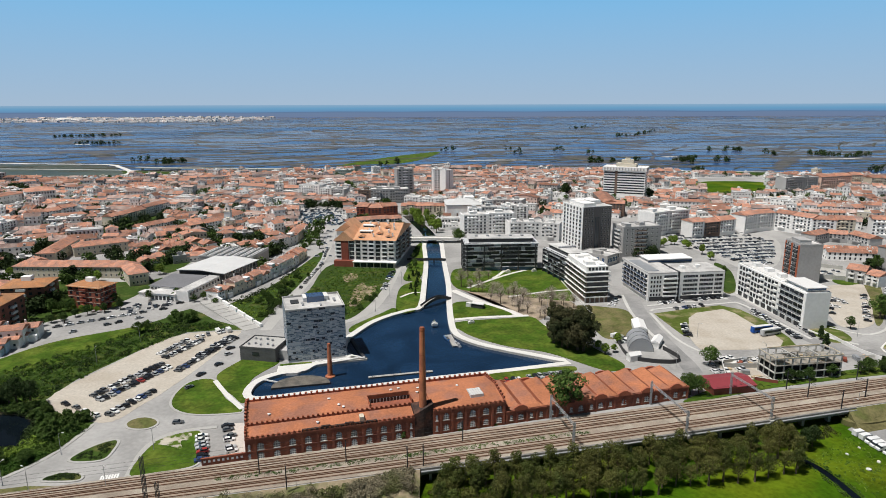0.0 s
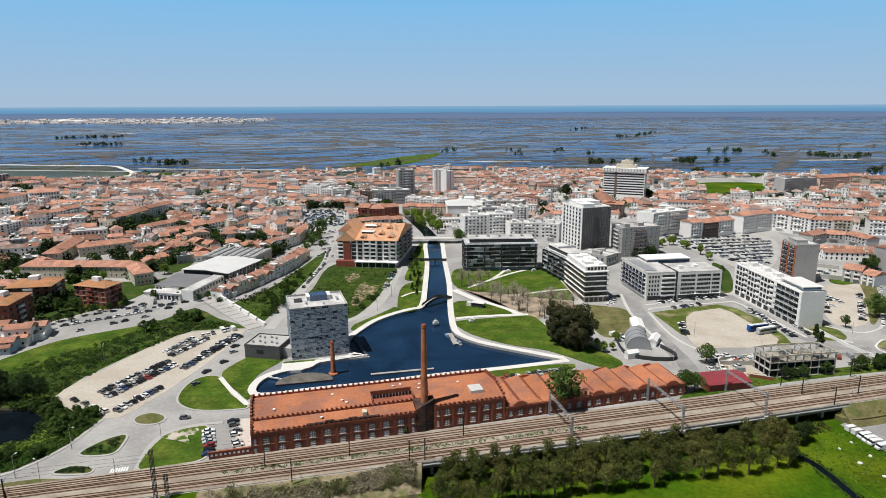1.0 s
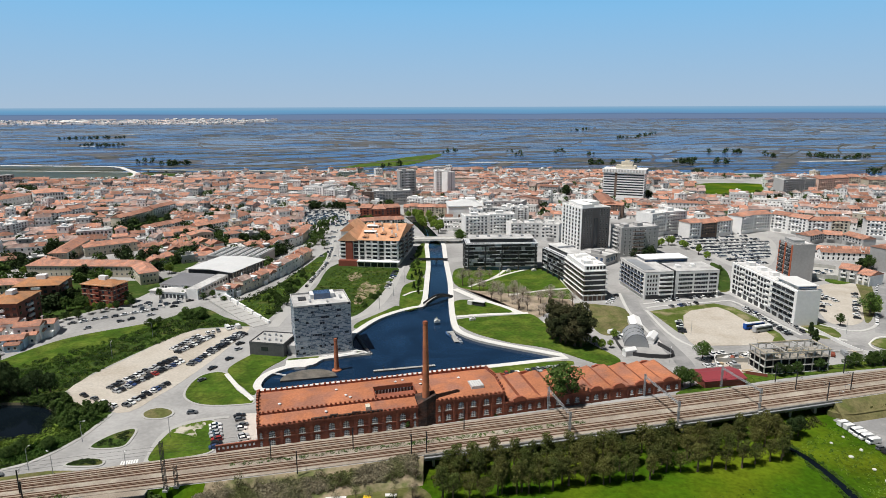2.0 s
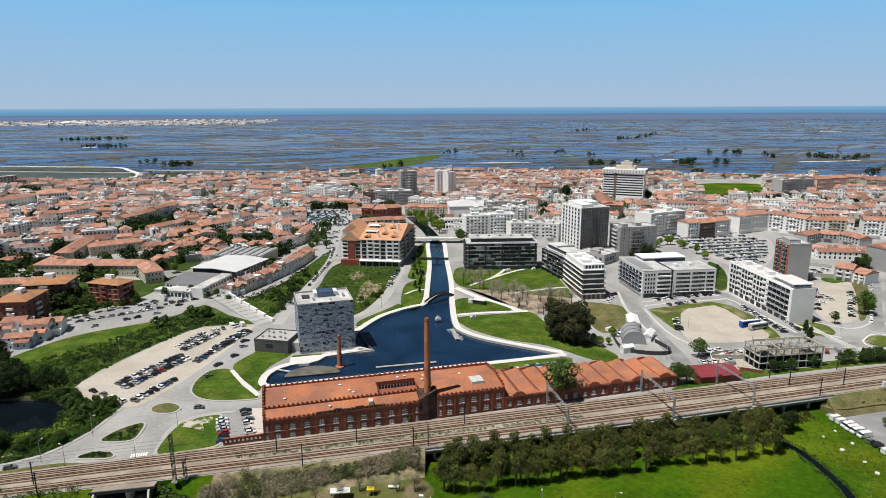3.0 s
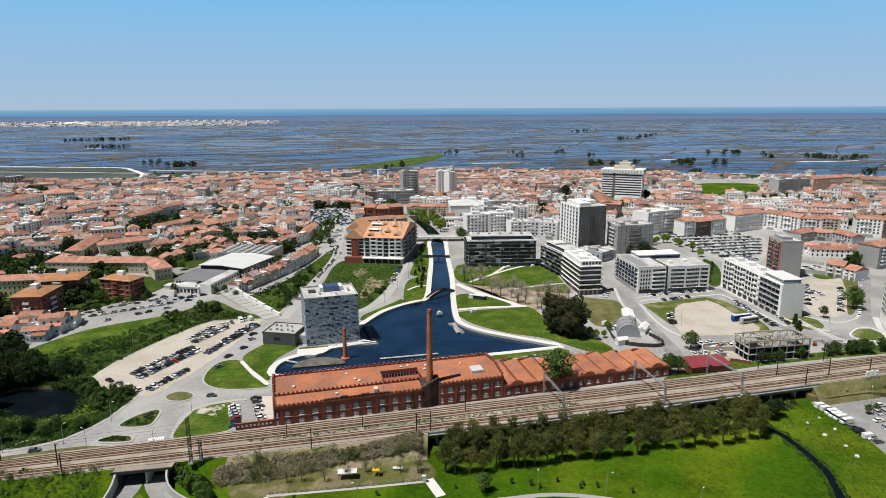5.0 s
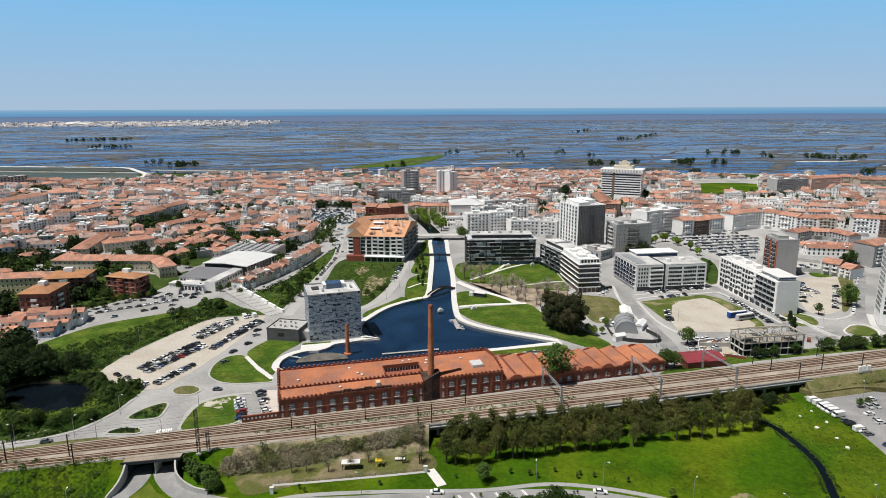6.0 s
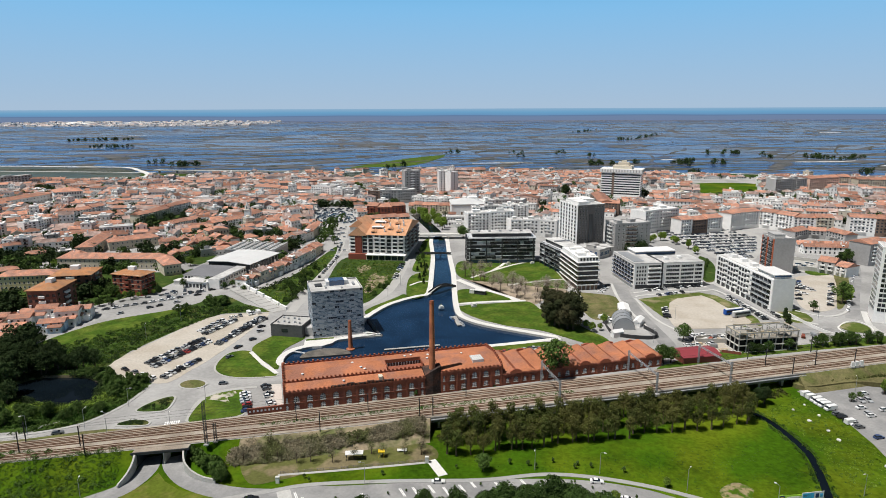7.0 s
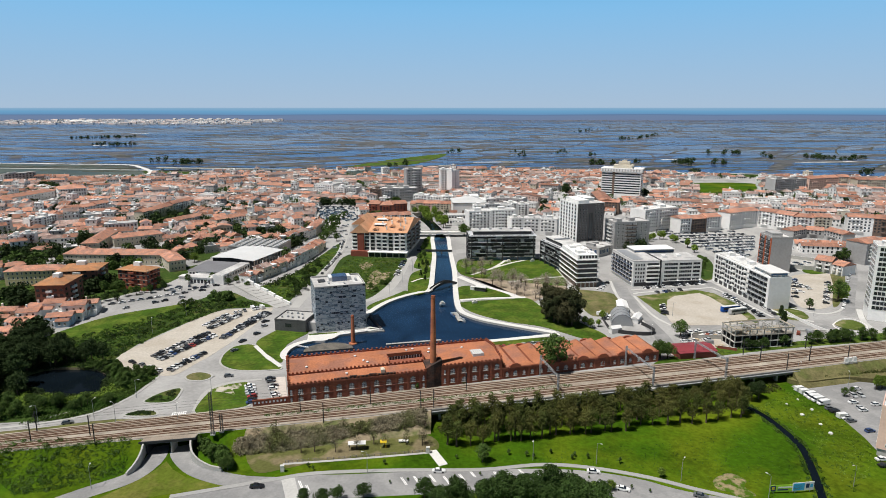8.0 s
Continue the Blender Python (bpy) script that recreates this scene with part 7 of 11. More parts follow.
KEEP_OUT += [(-115, 225, 48), (-150, 180, 25), (-120, 262, 25), (-150, 215, 30), (-166, 185, 20), (-150, 252, 26)]

# terraced rows climbing beside the road
def terrace(line, n, depth, h, label, group, wall=WHITE_WALL, seed=1):
    rnd = random.Random(seed)
    c = smooth(line, 12, False)
    total = len(c) - 1
    wm = window_mesh(1.1, 1.3)
    for i in range(n):
        a, b = Vector(c[int(i * total / n)]), Vector(c[int((i + 1) * total / n)])
        w = (b - a).length
        ang = math.degrees(math.atan2((b - a).y, (b - a).x))
        hh = h + rnd.uniform(-1.4, 1.6)
        t = thing("terraced_house", pose(a.x, a.y, 0, 0, 0, ang), label, "house", group)
        dd = depth + rnd.uniform(-1, 1)
        body(t, w - 0.05, dd, hh, wall if rnd.random() < 0.75 else CREAM_WALL)
        part("roof", hip_roof_mesh(w - 0.1, dd, hh, rnd.uniform(1.7, 2.6), 0.3, False, PALE_ROOF if i % 5 == 2 else TOWN_ROOF, i % 4 != 1), None, t)
        if i % 4 == 1:
            bm = bmesh.new()
            g0 = [bm.verts.new(p) for p in ((0.2, -0.05, hh - 0.05), (w - 0.3, -0.05, hh - 0.05), (w / 2 - 0.05, -0.05, hh + 1.6))]
            g1 = [bm.verts.new((v.co.x, 0.2, v.co.z)) for v in g0]
            bm.faces.new(g0), bm.faces.new(g1[::-1])
            for q in range(3):
                bm.faces.new((g0[q], g1[q], g1[(q + 1) % 3], g0[(q + 1) % 3]))
            part("gable", bm, WHITE_WALL, t)
        elif i % 3 == 0:
            bm = bmesh.new()
            box(bm, w * 0.25, w * 0.65, 0.4, dd * 0.45, hh, hh + 2.2), box(bm, w * 0.22, w * 0.68, 0.2, dd * 0.47, hh + 2.2, hh + 2.4)
            part("roof_room", bm, WHITE_WALL, t)
        facade(t, Matrix.Identity(4), w, 0.4, 2, hh / 2.2, 2, wm, 0.8)
        bm = bmesh.new()
        box(bm, w * 0.7, w * 0.7 + 0.7, dd * 0.6, dd * 0.6 + 0.7, hh, hh + 3.2)
        part("chimney", bm, WHITE_WALL, t)
        bm = bmesh.new()
        prism(bm, [(-0.12, -0.3), (0.12, -0.3), (0.12, dd + 0.3), (-0.12, dd + 0.3)], hh - 0.3, hh + 0.5), box(bm, -0.12, 0.12, dd * 0.28, dd * 0.72, hh, hh + 1.7)
        part("party_wall", bm, WHITE_WALL, t)
        if rnd.random() < 0.5:
            bm = bmesh.new()
            box(bm, w * 0.15, w * 0.6, -1.4, 0, 0, 3.0), box(bm, w * 0.13, w * 0.62, -1.5, 0, 3.0, 3.2)
            part("porch", bm, WHITE_WALL, t)
        KEEP_OUT.append((a.x, a.y, 14))


terrace([(-130.3, 157.5), (-120.8, 179), (-111.5, 206), (-103.5, 236), (-99.5, 268)], 12, 9.5, 6.4, "white terraced house with an orange tiled roof above gardens", "terrace above the gardens", seed=3)
terrace([(-135.8, 266.5), (-127.5, 293.3), (-117.4, 317.7), (-118.7, 367.3)], 6, 10, 7, "white terraced house with an orange tiled roof", "upper terrace", seed=5)


def villa(p, ang, w, d, h, wall, label, wing=(0.55, 0.6, 0.7), terrace_side=1):
    """A small house of two joined volumes with low tiled roofs, a roof terrace and a chimney."""
    t = thing("villa", pose(*p, 0, 0, 0, ang), label, "house", "houses by the lawn")
    body(t, w, d, h, wall)
    part("roof", hip_roof_mesh(w, d, h, 1.5, 0.35, False, TOWN_ROOF, True), None, t)
    ww, wd, wh = w * wing[0], d * wing[1], h * wing[2]
    x0 = w * (0.95 - wing[0]) if terrace_side > 0 else w * 0.05
    body(t, ww, wd, wh, wall, x0=x0, y0=-wd, name="wing")
    part("roof", hip_roof_mesh(ww, wd, wh, 1.1, 0.3, False, TOWN_ROOF), None, t, m=pose(x0, -wd, 0))
    bm = bmesh.new()
    px = 0.2 if terrace_side > 0 else w * 0.62
    box(bm, px, px + w * 0.34, -wd * 0.7, -0.02, 0, 2.8), box(bm, px, px + w * 0.34, -wd * 0.7, -wd * 0.7 + 0.15, 2.8, 3.7)
    part("roof_terrace", bm, WHITE_WALL, t)
    bm = bmesh.new()
    box(bm, w * 0.3, w * 0.3 + 0.8, d * 0.6, d * 0.6 + 0.7, h, h + 2.6), box(bm, w * 0.3 - 0.1, w * 0.3 + 0.9, d * 0.6 - 0.1, d * 0.6 + 0.8, h + 2.6, h + 2.8)
    part("chimney", bm, WHITE_WALL, t)
    wm = window_mesh(1.2, 1.3)
    facade(t, Matrix.Identity(4), w, 0.4, 2, h / 2.1, 3, wm, 0.8)
    facade(t, pose(x0, -wd, 0), ww, 0.4, 1, 3, 2, wm, 0.6)
    KEEP_OUT.append((*p, 12))


BLUE_WALL = mat("pale_blue_wall", (0.42, 0.53, 0.66), 0.85, 0.1, (0.1, 0.8))
for p, ang, w, d, h, wall, label, wing, side in (
        ([(-229.8, 52.1)][0], 8, 13, 8, 5.5, WHITE_WALL, "white villa with a low orange roof beside trees", (0.5, 0.7, 0.7), 1),
        ([(-233.4, 66.8)][0], -20, 12, 8, 6.0, WHITE_WALL, "white villa with a stepped orange roof", (0.5, 0.8, 0.6), -1),
        ([(-235.5, 79.2)][0], 12, 11, 9, 6.5, WHITE_WALL, "white villa with a low orange roof and roof terrace", (0.6, 0.6, 0.65), 1),
        ([(-253.1, 82.9)][0], 5, 14, 9, 6.0, CREAM_WALL, "cream villa with a low orange roof", (0.5, 0.7, 0.7), 1),
        ([(-239.1, 92.5)][0], -12, 12, 9, 5.5, WHITE_WALL, "white villa with a flat terrace and orange roof", (0.6, 0.5, 0.6), -1),
        ([(-217.1, 75.6)][0], 14, 13, 8, 5.0, BLUE_WALL, "pale-blue house with an orange roof beside the lawn", (0.5, 0.5, 0.7), 1),
        ([(-227.6, 90.6)][0], 14, 11, 10, 8.0, WHITE_WALL, "tall white villa with stepped roofs", (0.5, 0.5, 0.75), -1),
        ([(-214.4, 86.7)][0], 14, 12, 9, 8.0, WHITE_WALL, "white villa with a steep lean-to roof by the lawn", (0.55, 0.5, 0.6), 1),
        ([(-209.9, 94.5)][0], 16, 10, 9, 6.5, PALE_GREY, "grey and white villa beside the lawn", (0.6, 0.5, 0.65), -1)):
    villa(p, ang, w, d, h, wall, label, wing, side)
# apartment slabs on the right-hand streets
def slab_row(line, n, depth, h, floors, label, group, walls, seed, roof=True):
    rnd = random.Random(seed)
    wm = window_mesh(1.7, 1.5)
    c = smooth(line, 12, False)
    total = len(c) - 1
    for i in range(n):
        a, b = Vector(c[int(i * total / n)]), Vector(c[int((i + 1) * total / n)])
        w = (b - a).length
        t = thing("apartment_house", pose(a.x, a.y, 0, 0, 0, math.degrees(math.atan2((b - a).y, (b - a).x))), label, "apartment house", group)
        hh = h + rnd.uniform(-0.8, 0.8)
        mm = rnd.choice(walls)
        body(t, w - 0.06, depth, hh, mm)
        if roof:
            part("roof", hip_roof_mesh(w - 0.2, depth, hh, 2.6, 0.4, False, TOWN_ROOF, True), None, t)
        else:
            flat_roof(t, w - 0.1, depth, hh, FLAT_ROOF, wall=mm, boxes=((0.3, 0.6, 0.4, 0.7, 2.3),))
        st = (hh - 3) / floors
        if a.y > 300:
            nb = max(3, int(w / 3.2))
            for k in range(floors):
                z0, z1 = 3.6 + k * st, 5.1 + k * st
                bm = bmesh.new()
                xs = [0.8 + (w - 1.6) * q / (2 * nb) for q in range(2 * nb + 1)]
                lo, hi = [bm.verts.new((x, -0.06, z0)) for x in xs], [bm.verts.new((x, -0.06, z1)) for x in xs]
                for q in range(2 * nb):
                    bm.faces.new((lo[q], lo[q + 1], hi[q + 1], hi[q])).material_index = q % 2
                part("window_band", bm, (DARK_GLASS, mm), t)
                if k % 2 == 0 or not roof:
                    bm = bmesh.new()
                    bx0 = w * rnd.uniform(0.08, 0.3)
                    box(bm, bx0, bx0 + w * 0.4, -1.2, 0, z0 - 0.4, z0 + 0.55)
                    part("balcony", bm, mm, t)
            KEEP_OUT.append((a.x + (b.x - a.x) / 2, a.y + depth / 2, w * 0.6))
            continue
        facade(t, Matrix.Identity(4), w, 3, floors, st, max(2, int(w / 4.5)), wm, 1, lift=0.7)
        if a.y > 390:
            KEEP_OUT.append((a.x + (b.x - a.x) / 2, a.y + depth / 2, w * 0.6))
            continue
        bal = balcony_mesh(min(4, w * 0.3), 1.2, rnd.choice((WHITE_WALL, GREY_WALL, BROWN_WALL)))
        balconies(t, Matrix.Identity(4), w, 3, floors, st, (0.28, 0.75), bal)
        KEEP_OUT.append((a.x + (b.x - a.x) / 2, a.y + depth / 2, w * 0.6))


slab_row([(273, 345), (308.4, 362.2), (326.8, 334.2), (359.3, 326.3)], 6, 14, 16, 5, "white and cream street house with balconies and a tiled roof", "street of apartment houses", (WHITE_WALL, WHITE_WALL, CREAM_WALL), 2)
slab_row([(373.5, 326.3), (403.2, 313.6), (430.1, 301.4)], 3, 16, 17, 5, "brown and white apartment house with rows of balconies", "street of apartment houses", (WHITE_WALL, GREY_WALL, BROWN_WALL), 4)
slab_row([(219, 326.1), (238.9, 334), (264.9, 345)], 3, 14, 14, 4, "white apartment house with dark windows and a tiled roof", "houses beside the big car park", (WHITE_WALL, BROWN_WALL), 6)
slab_row([(188.3, 333.9), (205.3, 344.9), (226.2, 353.4)], 2, 18, 21, 6, "plain white apartment house with a flat roof", "houses beside the big car park", (WHITE_WALL,), 7, False)
slab_row([(310.7, 301.2), (336.3, 313.5), (344.5, 284.9)], 3, 12, 8, 2, "low white house with dormers and a tiled roof", "low houses", (WHITE_WALL, GREY_WALL), 12)
slab_row([(23.3, 333.6), (45, 339.1), (67.8, 341.9)], 2, 14, 20, 6, "cream apartment house with a flat roof", "houses behind the dark block", (WHITE_WALL, WHITE_WALL), 8, False)
slab_row([(62.1, 323.2), (80.8, 325.8), (103.1, 318.1)], 3, 14, 15, 4, "pale apartment house with a flat roof", "houses behind the dark block", (WHITE_WALL, WHITE_WALL, PALE_GREY), 9, False)
theatre = thing("white_theatre", pose(9.5, 424, 0, 0, 0, 4), "large white theatre with a low white roof and arched windows", "theatre")
body(theatre, 36, 34, 14.5, WHITE_WALL)
part("roof", hip_roof_mesh(36, 34, 14.5, 4.5, 0.6, True, mat("white_roof_sheet", (0.58, 0.58, 0.57), 0.7, 0.1, (0.1, 0.8)), True), None, theatre)
bm = bmesh.new()
box(bm, -0.4, 36.4, -0.4, 34.4, 13.2, 13.7)
part("cornice", bm, CREAM_WALL, theatre)
for i in range(7):
    bm = bmesh.new()
    x = 10 + i * 2.9
    prism(bm, [(x, -0.08), (x + 1.7, -0.08), (x + 1.7, 0), (x, 0)], 2.5, 6.0), cyl(bm, x + 0.85, 0.6, 5.9, 6.4, 0.7, 0.5, 8)
    part("arched_window", bm, BROWN_WALL, theatre)
body(theatre, 10, 12, 19.5, WHITE_WALL, x0=20, y0=18, name="stage_house")
KEEP_OUT += [(28, 442, 30), (5, 390, 18), (25, 388, 16)]
for x, y, w, d, h, a in ((-1, 378, 30, 7, 4.2, 3), (4, 392, 26, 10, 6.5, 3), (24, 402, 16, 9, 8, 3)):
    low = thing("white_arcade", pose(x, y, 0, 0, 0, a), "low white arcade with a pale flat roof by the canal", "arcade", "arcades by the canal")
    body(low, w, d, h, WHITE_WALL)
    flat_roof(low, w, d, h, FLAT_ROOF, 0.4)
    for i in range(int(w / 3)):
        bm = bmesh.new()
        box(bm, 0.8 + i * 3, 2.6 + i * 3, -0.06, 0, 0.5, h - 1.2)
        part("opening", bm, DARK_GLASS, low)
slab_row([(46.2, 440.8), (65.6, 448.3), (86.8, 440.9)], 3, 18, 16, 4, "white apartment house with a flat roof", "white houses behind", (WHITE_WALL, GREY_WALL), 14, False)
slab_row([(178.5, 514.5), (171.3, 441), (191.2, 433.7)], 2, 16, 14, 4, "brown apartment house with a tiled roof", "houses below the slab", (CREAM_WALL, BROWN_WALL), 16)
slab_row([(112.6, 244.5), (123.5, 240.6), (136.8, 248.5)], 1, 15, 7, 2, "low grey office with dark windows", "low offices", (GREY_WALL,), 31, False)
slab_row([(-82.6, 370.4), (-60.8, 379.6), (-33.8, 389.1)], 4, 11, 8, 2, "white street house with a tiled roof behind the canal block", "houses behind the canal block", (WHITE_WALL, CREAM_WALL), 32)
slab_row([(7.7, 367.6), (16, 361.7), (24.6, 367.6)], 1, 10, 5, 1, "long low white arcade by the canal", "arcade by the canal", (WHITE_WALL,), 34, False)
slab_row([(-355.9, 253.6), (-347.1, 255.7), (-337.6, 259.8)], 2, 12, 13, 4, "white modern apartment house with balconies and a flat roof", "white blocks on the edge of town", (WHITE_WALL,), 41, False)
slab_row([(-389.2, 332.9), (-382.6, 343.8), (-379.2, 360.9)], 2, 12, 12, 4, "white apartment house with dark windows and a flat roof", "white blocks on the edge of town", (WHITE_WALL,), 42, False)
slab_row([(-419.8, 312.1), (-407.8, 317.2), (-401.7, 327.5)], 2, 14, 13, 4, "white modern apartment house with balconies and a flat roof", "white blocks on the edge of town", (WHITE_WALL, GREY_WALL), 43, False)
slab_row([(-393.3, 404.8), (-383.8, 425.5), (-373.6, 447.5)], 3, 12, 11, 3, "white street house with a long tiled roof", "white blocks on the edge of town", (WHITE_WALL,), 44)
slab_row([(-309.9, 391.8), (-301, 432.8), (-291, 479.2)], 5, 11, 10, 3, "white street house with dark balconies and a tiled roof", "long street of white houses", (WHITE_WALL, CREAM_WALL), 45)
slab_row([(-220.4, 352.5), (-203.9, 379.3), (-191.9, 418.8)], 4, 11, 8, 2, "white terraced house with an orange tiled roof", "long street of white houses", (WHITE_WALL, CREAM_WALL), 46)
slab_row([(-267, 352.5), (-256.3, 367.1), (-247.5, 391.9)], 3, 11, 7, 2, "white terraced house with an orange tiled roof", "long street of white houses", (WHITE_WALL,), 47)
slab_row([(440.2, 588.8), (468.6, 599.7), (490.8, 605.3)], 2, 16, 20, 6, "white apartment house by the lagoon", "houses by the lagoon", (WHITE_WALL, GREY_WALL), 17, False)
slab_row([(494.6, 605.3), (532.1, 616.7), (555.5, 616.7)], 3, 16, 20, 6, "salmon and cream apartment house by the lagoon", "houses by the lagoon", (CREAM_WALL, SALMON), 18)
slab_row([(560, 605.4), (586.8, 605.5), (625.3, 605.6)], 3, 16, 18, 5, "salmon and cream apartment house by the lagoon", "houses by the lagoon", (CREAM_WALL, SALMON), 19)
slab_row([(-83.4, 440.8), (-64, 438.1), (-41, 444.8)], 3, 18, 10, 3, "red-brick apartment house with an orange roof", "brick houses by the canal", (RED_BRICK, PINK_WALL, RED_BRICK), 20)
slab_row([(-92, 527.7), (-67.1, 523.1), (-32.6, 532.5)], 3, 16, 16, 4, "grey office building with a flat roof", "grey offices", (GREY_WALL, BROWN_WALL), 21, False)
slab_row([(268.1, 193.6), (275.7, 185.8), (279.2, 178.2)], 2, 14, 8, 2, "low grey house with a tiled roof", "low houses", (GREY_WALL, WHITE_WALL), 22)
slab_row([(315.7, 210.2), (334.3, 218.9), (355.4, 224.3)], 2, 16, 16, 5, "white apartment house with dark balconies", "street of apartment houses", (WHITE_WALL, GREY_WALL), 23)
slab_row([(-260.9, 626.7), (-204.4, 603.9), (-177.5, 604)], 3, 16, 9, 2, "white public building with an orange roof", "old town houses", (WHITE_WALL, CREAM_WALL), 24)
slab_row([(-38, 450), (-14, 447), (14, 449)], 6, 12, 10, 3, "pale pink and white canal house with a tiled roof", "houses at the canal's bend", (WHITE_WALL, PINK_WALL, CREAM_WALL), 51)
slab_row([(-36, 478), (-10, 474), (10, 474)], 3, 14, 14, 4, "pale apartment house with a flat roof behind the canal", "houses at the canal's bend", (WHITE_WALL, PINK_WALL), 52, False)
slab_row([(-172, 580), (-158, 575), (-145, 570)], 1, 26, 15, 4, "large plain white hall with a flat roof", "white halls in the town", (WHITE_WALL,), 53, False)
slab_row([(-142, 560), (-128, 556), (-112, 552)], 2, 18, 13, 4, "modern white and glass office with a flat roof", "white halls in the town", (WHITE_WALL, GREY_WALL), 54, False)
slab_row([(28.7, 358), (47, 359), (65.9, 358)], 3, 12, 22, 7, "white apartment house with glazed loggias and a flat roof", "houses behind the dark block", (WHITE_WALL, GREY_WALL), 55, False)
slab_row([(66, 408), (78, 410), (90, 411)], 2, 14, 15, 5, "white apartment house with a flat roof", "white houses behind", (WHITE_WALL,), 56, False)
# pair of towers by the far canal and a slim church tower
tower("round_cornered_tower", "grey apartment tower with deep balconies", [(-53.7, 577.2), (-48.3, 561.7), (-28.8, 566.9)], 36, 11, GREY_WALL, (4, (0.5,), 5, WHITE_WALL), NONE, win=(2.4, 1.6), depth=18)
tower("white_twin_tower", "white twin apartment tower", [(-8.5, 604.3), (-4.6, 577.3), (8.1, 582.6)], 34, 11, WHITE_WALL, (3, (), 0, None), NONE, depth=18)
tower("white_twin_tower", "white twin apartment tower with a blank side", [(8.1, 582.6), (10.3, 572.1), (20.1, 582.6)], 33, 11, WHITE_WALL, (1, (), 0, None), NONE, depth=14)
tower("left_apartment_slab", "grey slab block with fin-like piers at the town's edge", [(-669.3, 709.2), (-650.1, 682), (-628.4, 723.5)], 16, 5, GREY_WALL, (9, (), 0, None), (2, (), 0, None), depth=16, win=(3, 2))
p = (-191.2, 367.2, 26.6)
church = thing("church_tower", pose(p[0], p[1], 0), "slim white church tower with a small domed lantern", "church tower")
body(church, 5.5, 5.5, 19, WHITE_WALL, x0=-2.7, y0=-2.7)
body(church, 6.3, 6.3, 19.6, CREAM_WALL, z0=18.9, x0=-3.15, y0=-3.15, name="cornice")
body(church, 4, 4, 23, WHITE_WALL, z0=19.6, x0=-2, y0=-2, name="belfry")
bm = bmesh.new()
cyl(bm, 0, 0, 23, 25, 2.2, 1.2, 8), cyl(bm, 0, 0, 25, 27, 1.2, 0.1, 8)
part("dome", bm, GREY_WALL, church)
for i, (x, y, a) in enumerate(((0, -2.05, 0), (-2.05, 0, 90))):
    bm = bmesh.new()
    box(bm, -0.6, 0.6, -0.05, 0, 20.2, 22.4)
    part("belfry_opening", bm, DARK_METAL, church, m=pose(x, y, 0, 0, 0, -a))

# fill of the town: houses on rotated street grids
LEFT_TOWN = [(-359.4, 192.5), (-727.9, 643.7), (-589.7, 738.2), (-494.3, 761.2), (-358.1, 845.2), (-226.6, 873.3), (-91.3, 873.6), (-48.3, 587.8), (-46.9, 479.7), (-89.6, 426), (-106.3, 392.2), (-118.7, 367.3), (-131.4, 288.6), (-164.2, 266.4), (-197.6, 242), (-196.7, 196), (-279.3, 195.9), (-308.3, 209.1), (-309.8, 162.8)]
RIGHT_TOWN = [(-86.3, 873.6), (113.3, 864.6), (272.4, 865), (419, 811.8), (564.4, 779.1), (803.8, 733.7), (457.1, 267.6), (401.2, 368.3), (321.8, 345.1), (298.2, 416.3), (209.3, 383.2), (175.8, 433.7), (120, 415.9), (98.6, 373.8), (65.4, 383), (25.5, 392.4), (9.4, 405.5), (-7.1, 455.8), (-32.3, 561.8)]
FAR_RIGHT = [(258.4, 210.1), (300.5, 267.3), (338.5, 267.3), (380.5, 246.9), (353.9, 210.2), (274.2, 163.8)]
CANAL_GAP = [(-27.8, 344.5), (-36, 433.3), (-40, 446), (-12, 444), (7.4, 344.5)]
SQUARE = [(-156, 476), (-146, 494), (-103, 494), (-86, 408), (-93, 362), (-113, 362), (-129, 390)]
GREENFIELD = [(388.4, 763), (506.2, 763.2), (422.5, 583.4), (335.9, 572.7)]


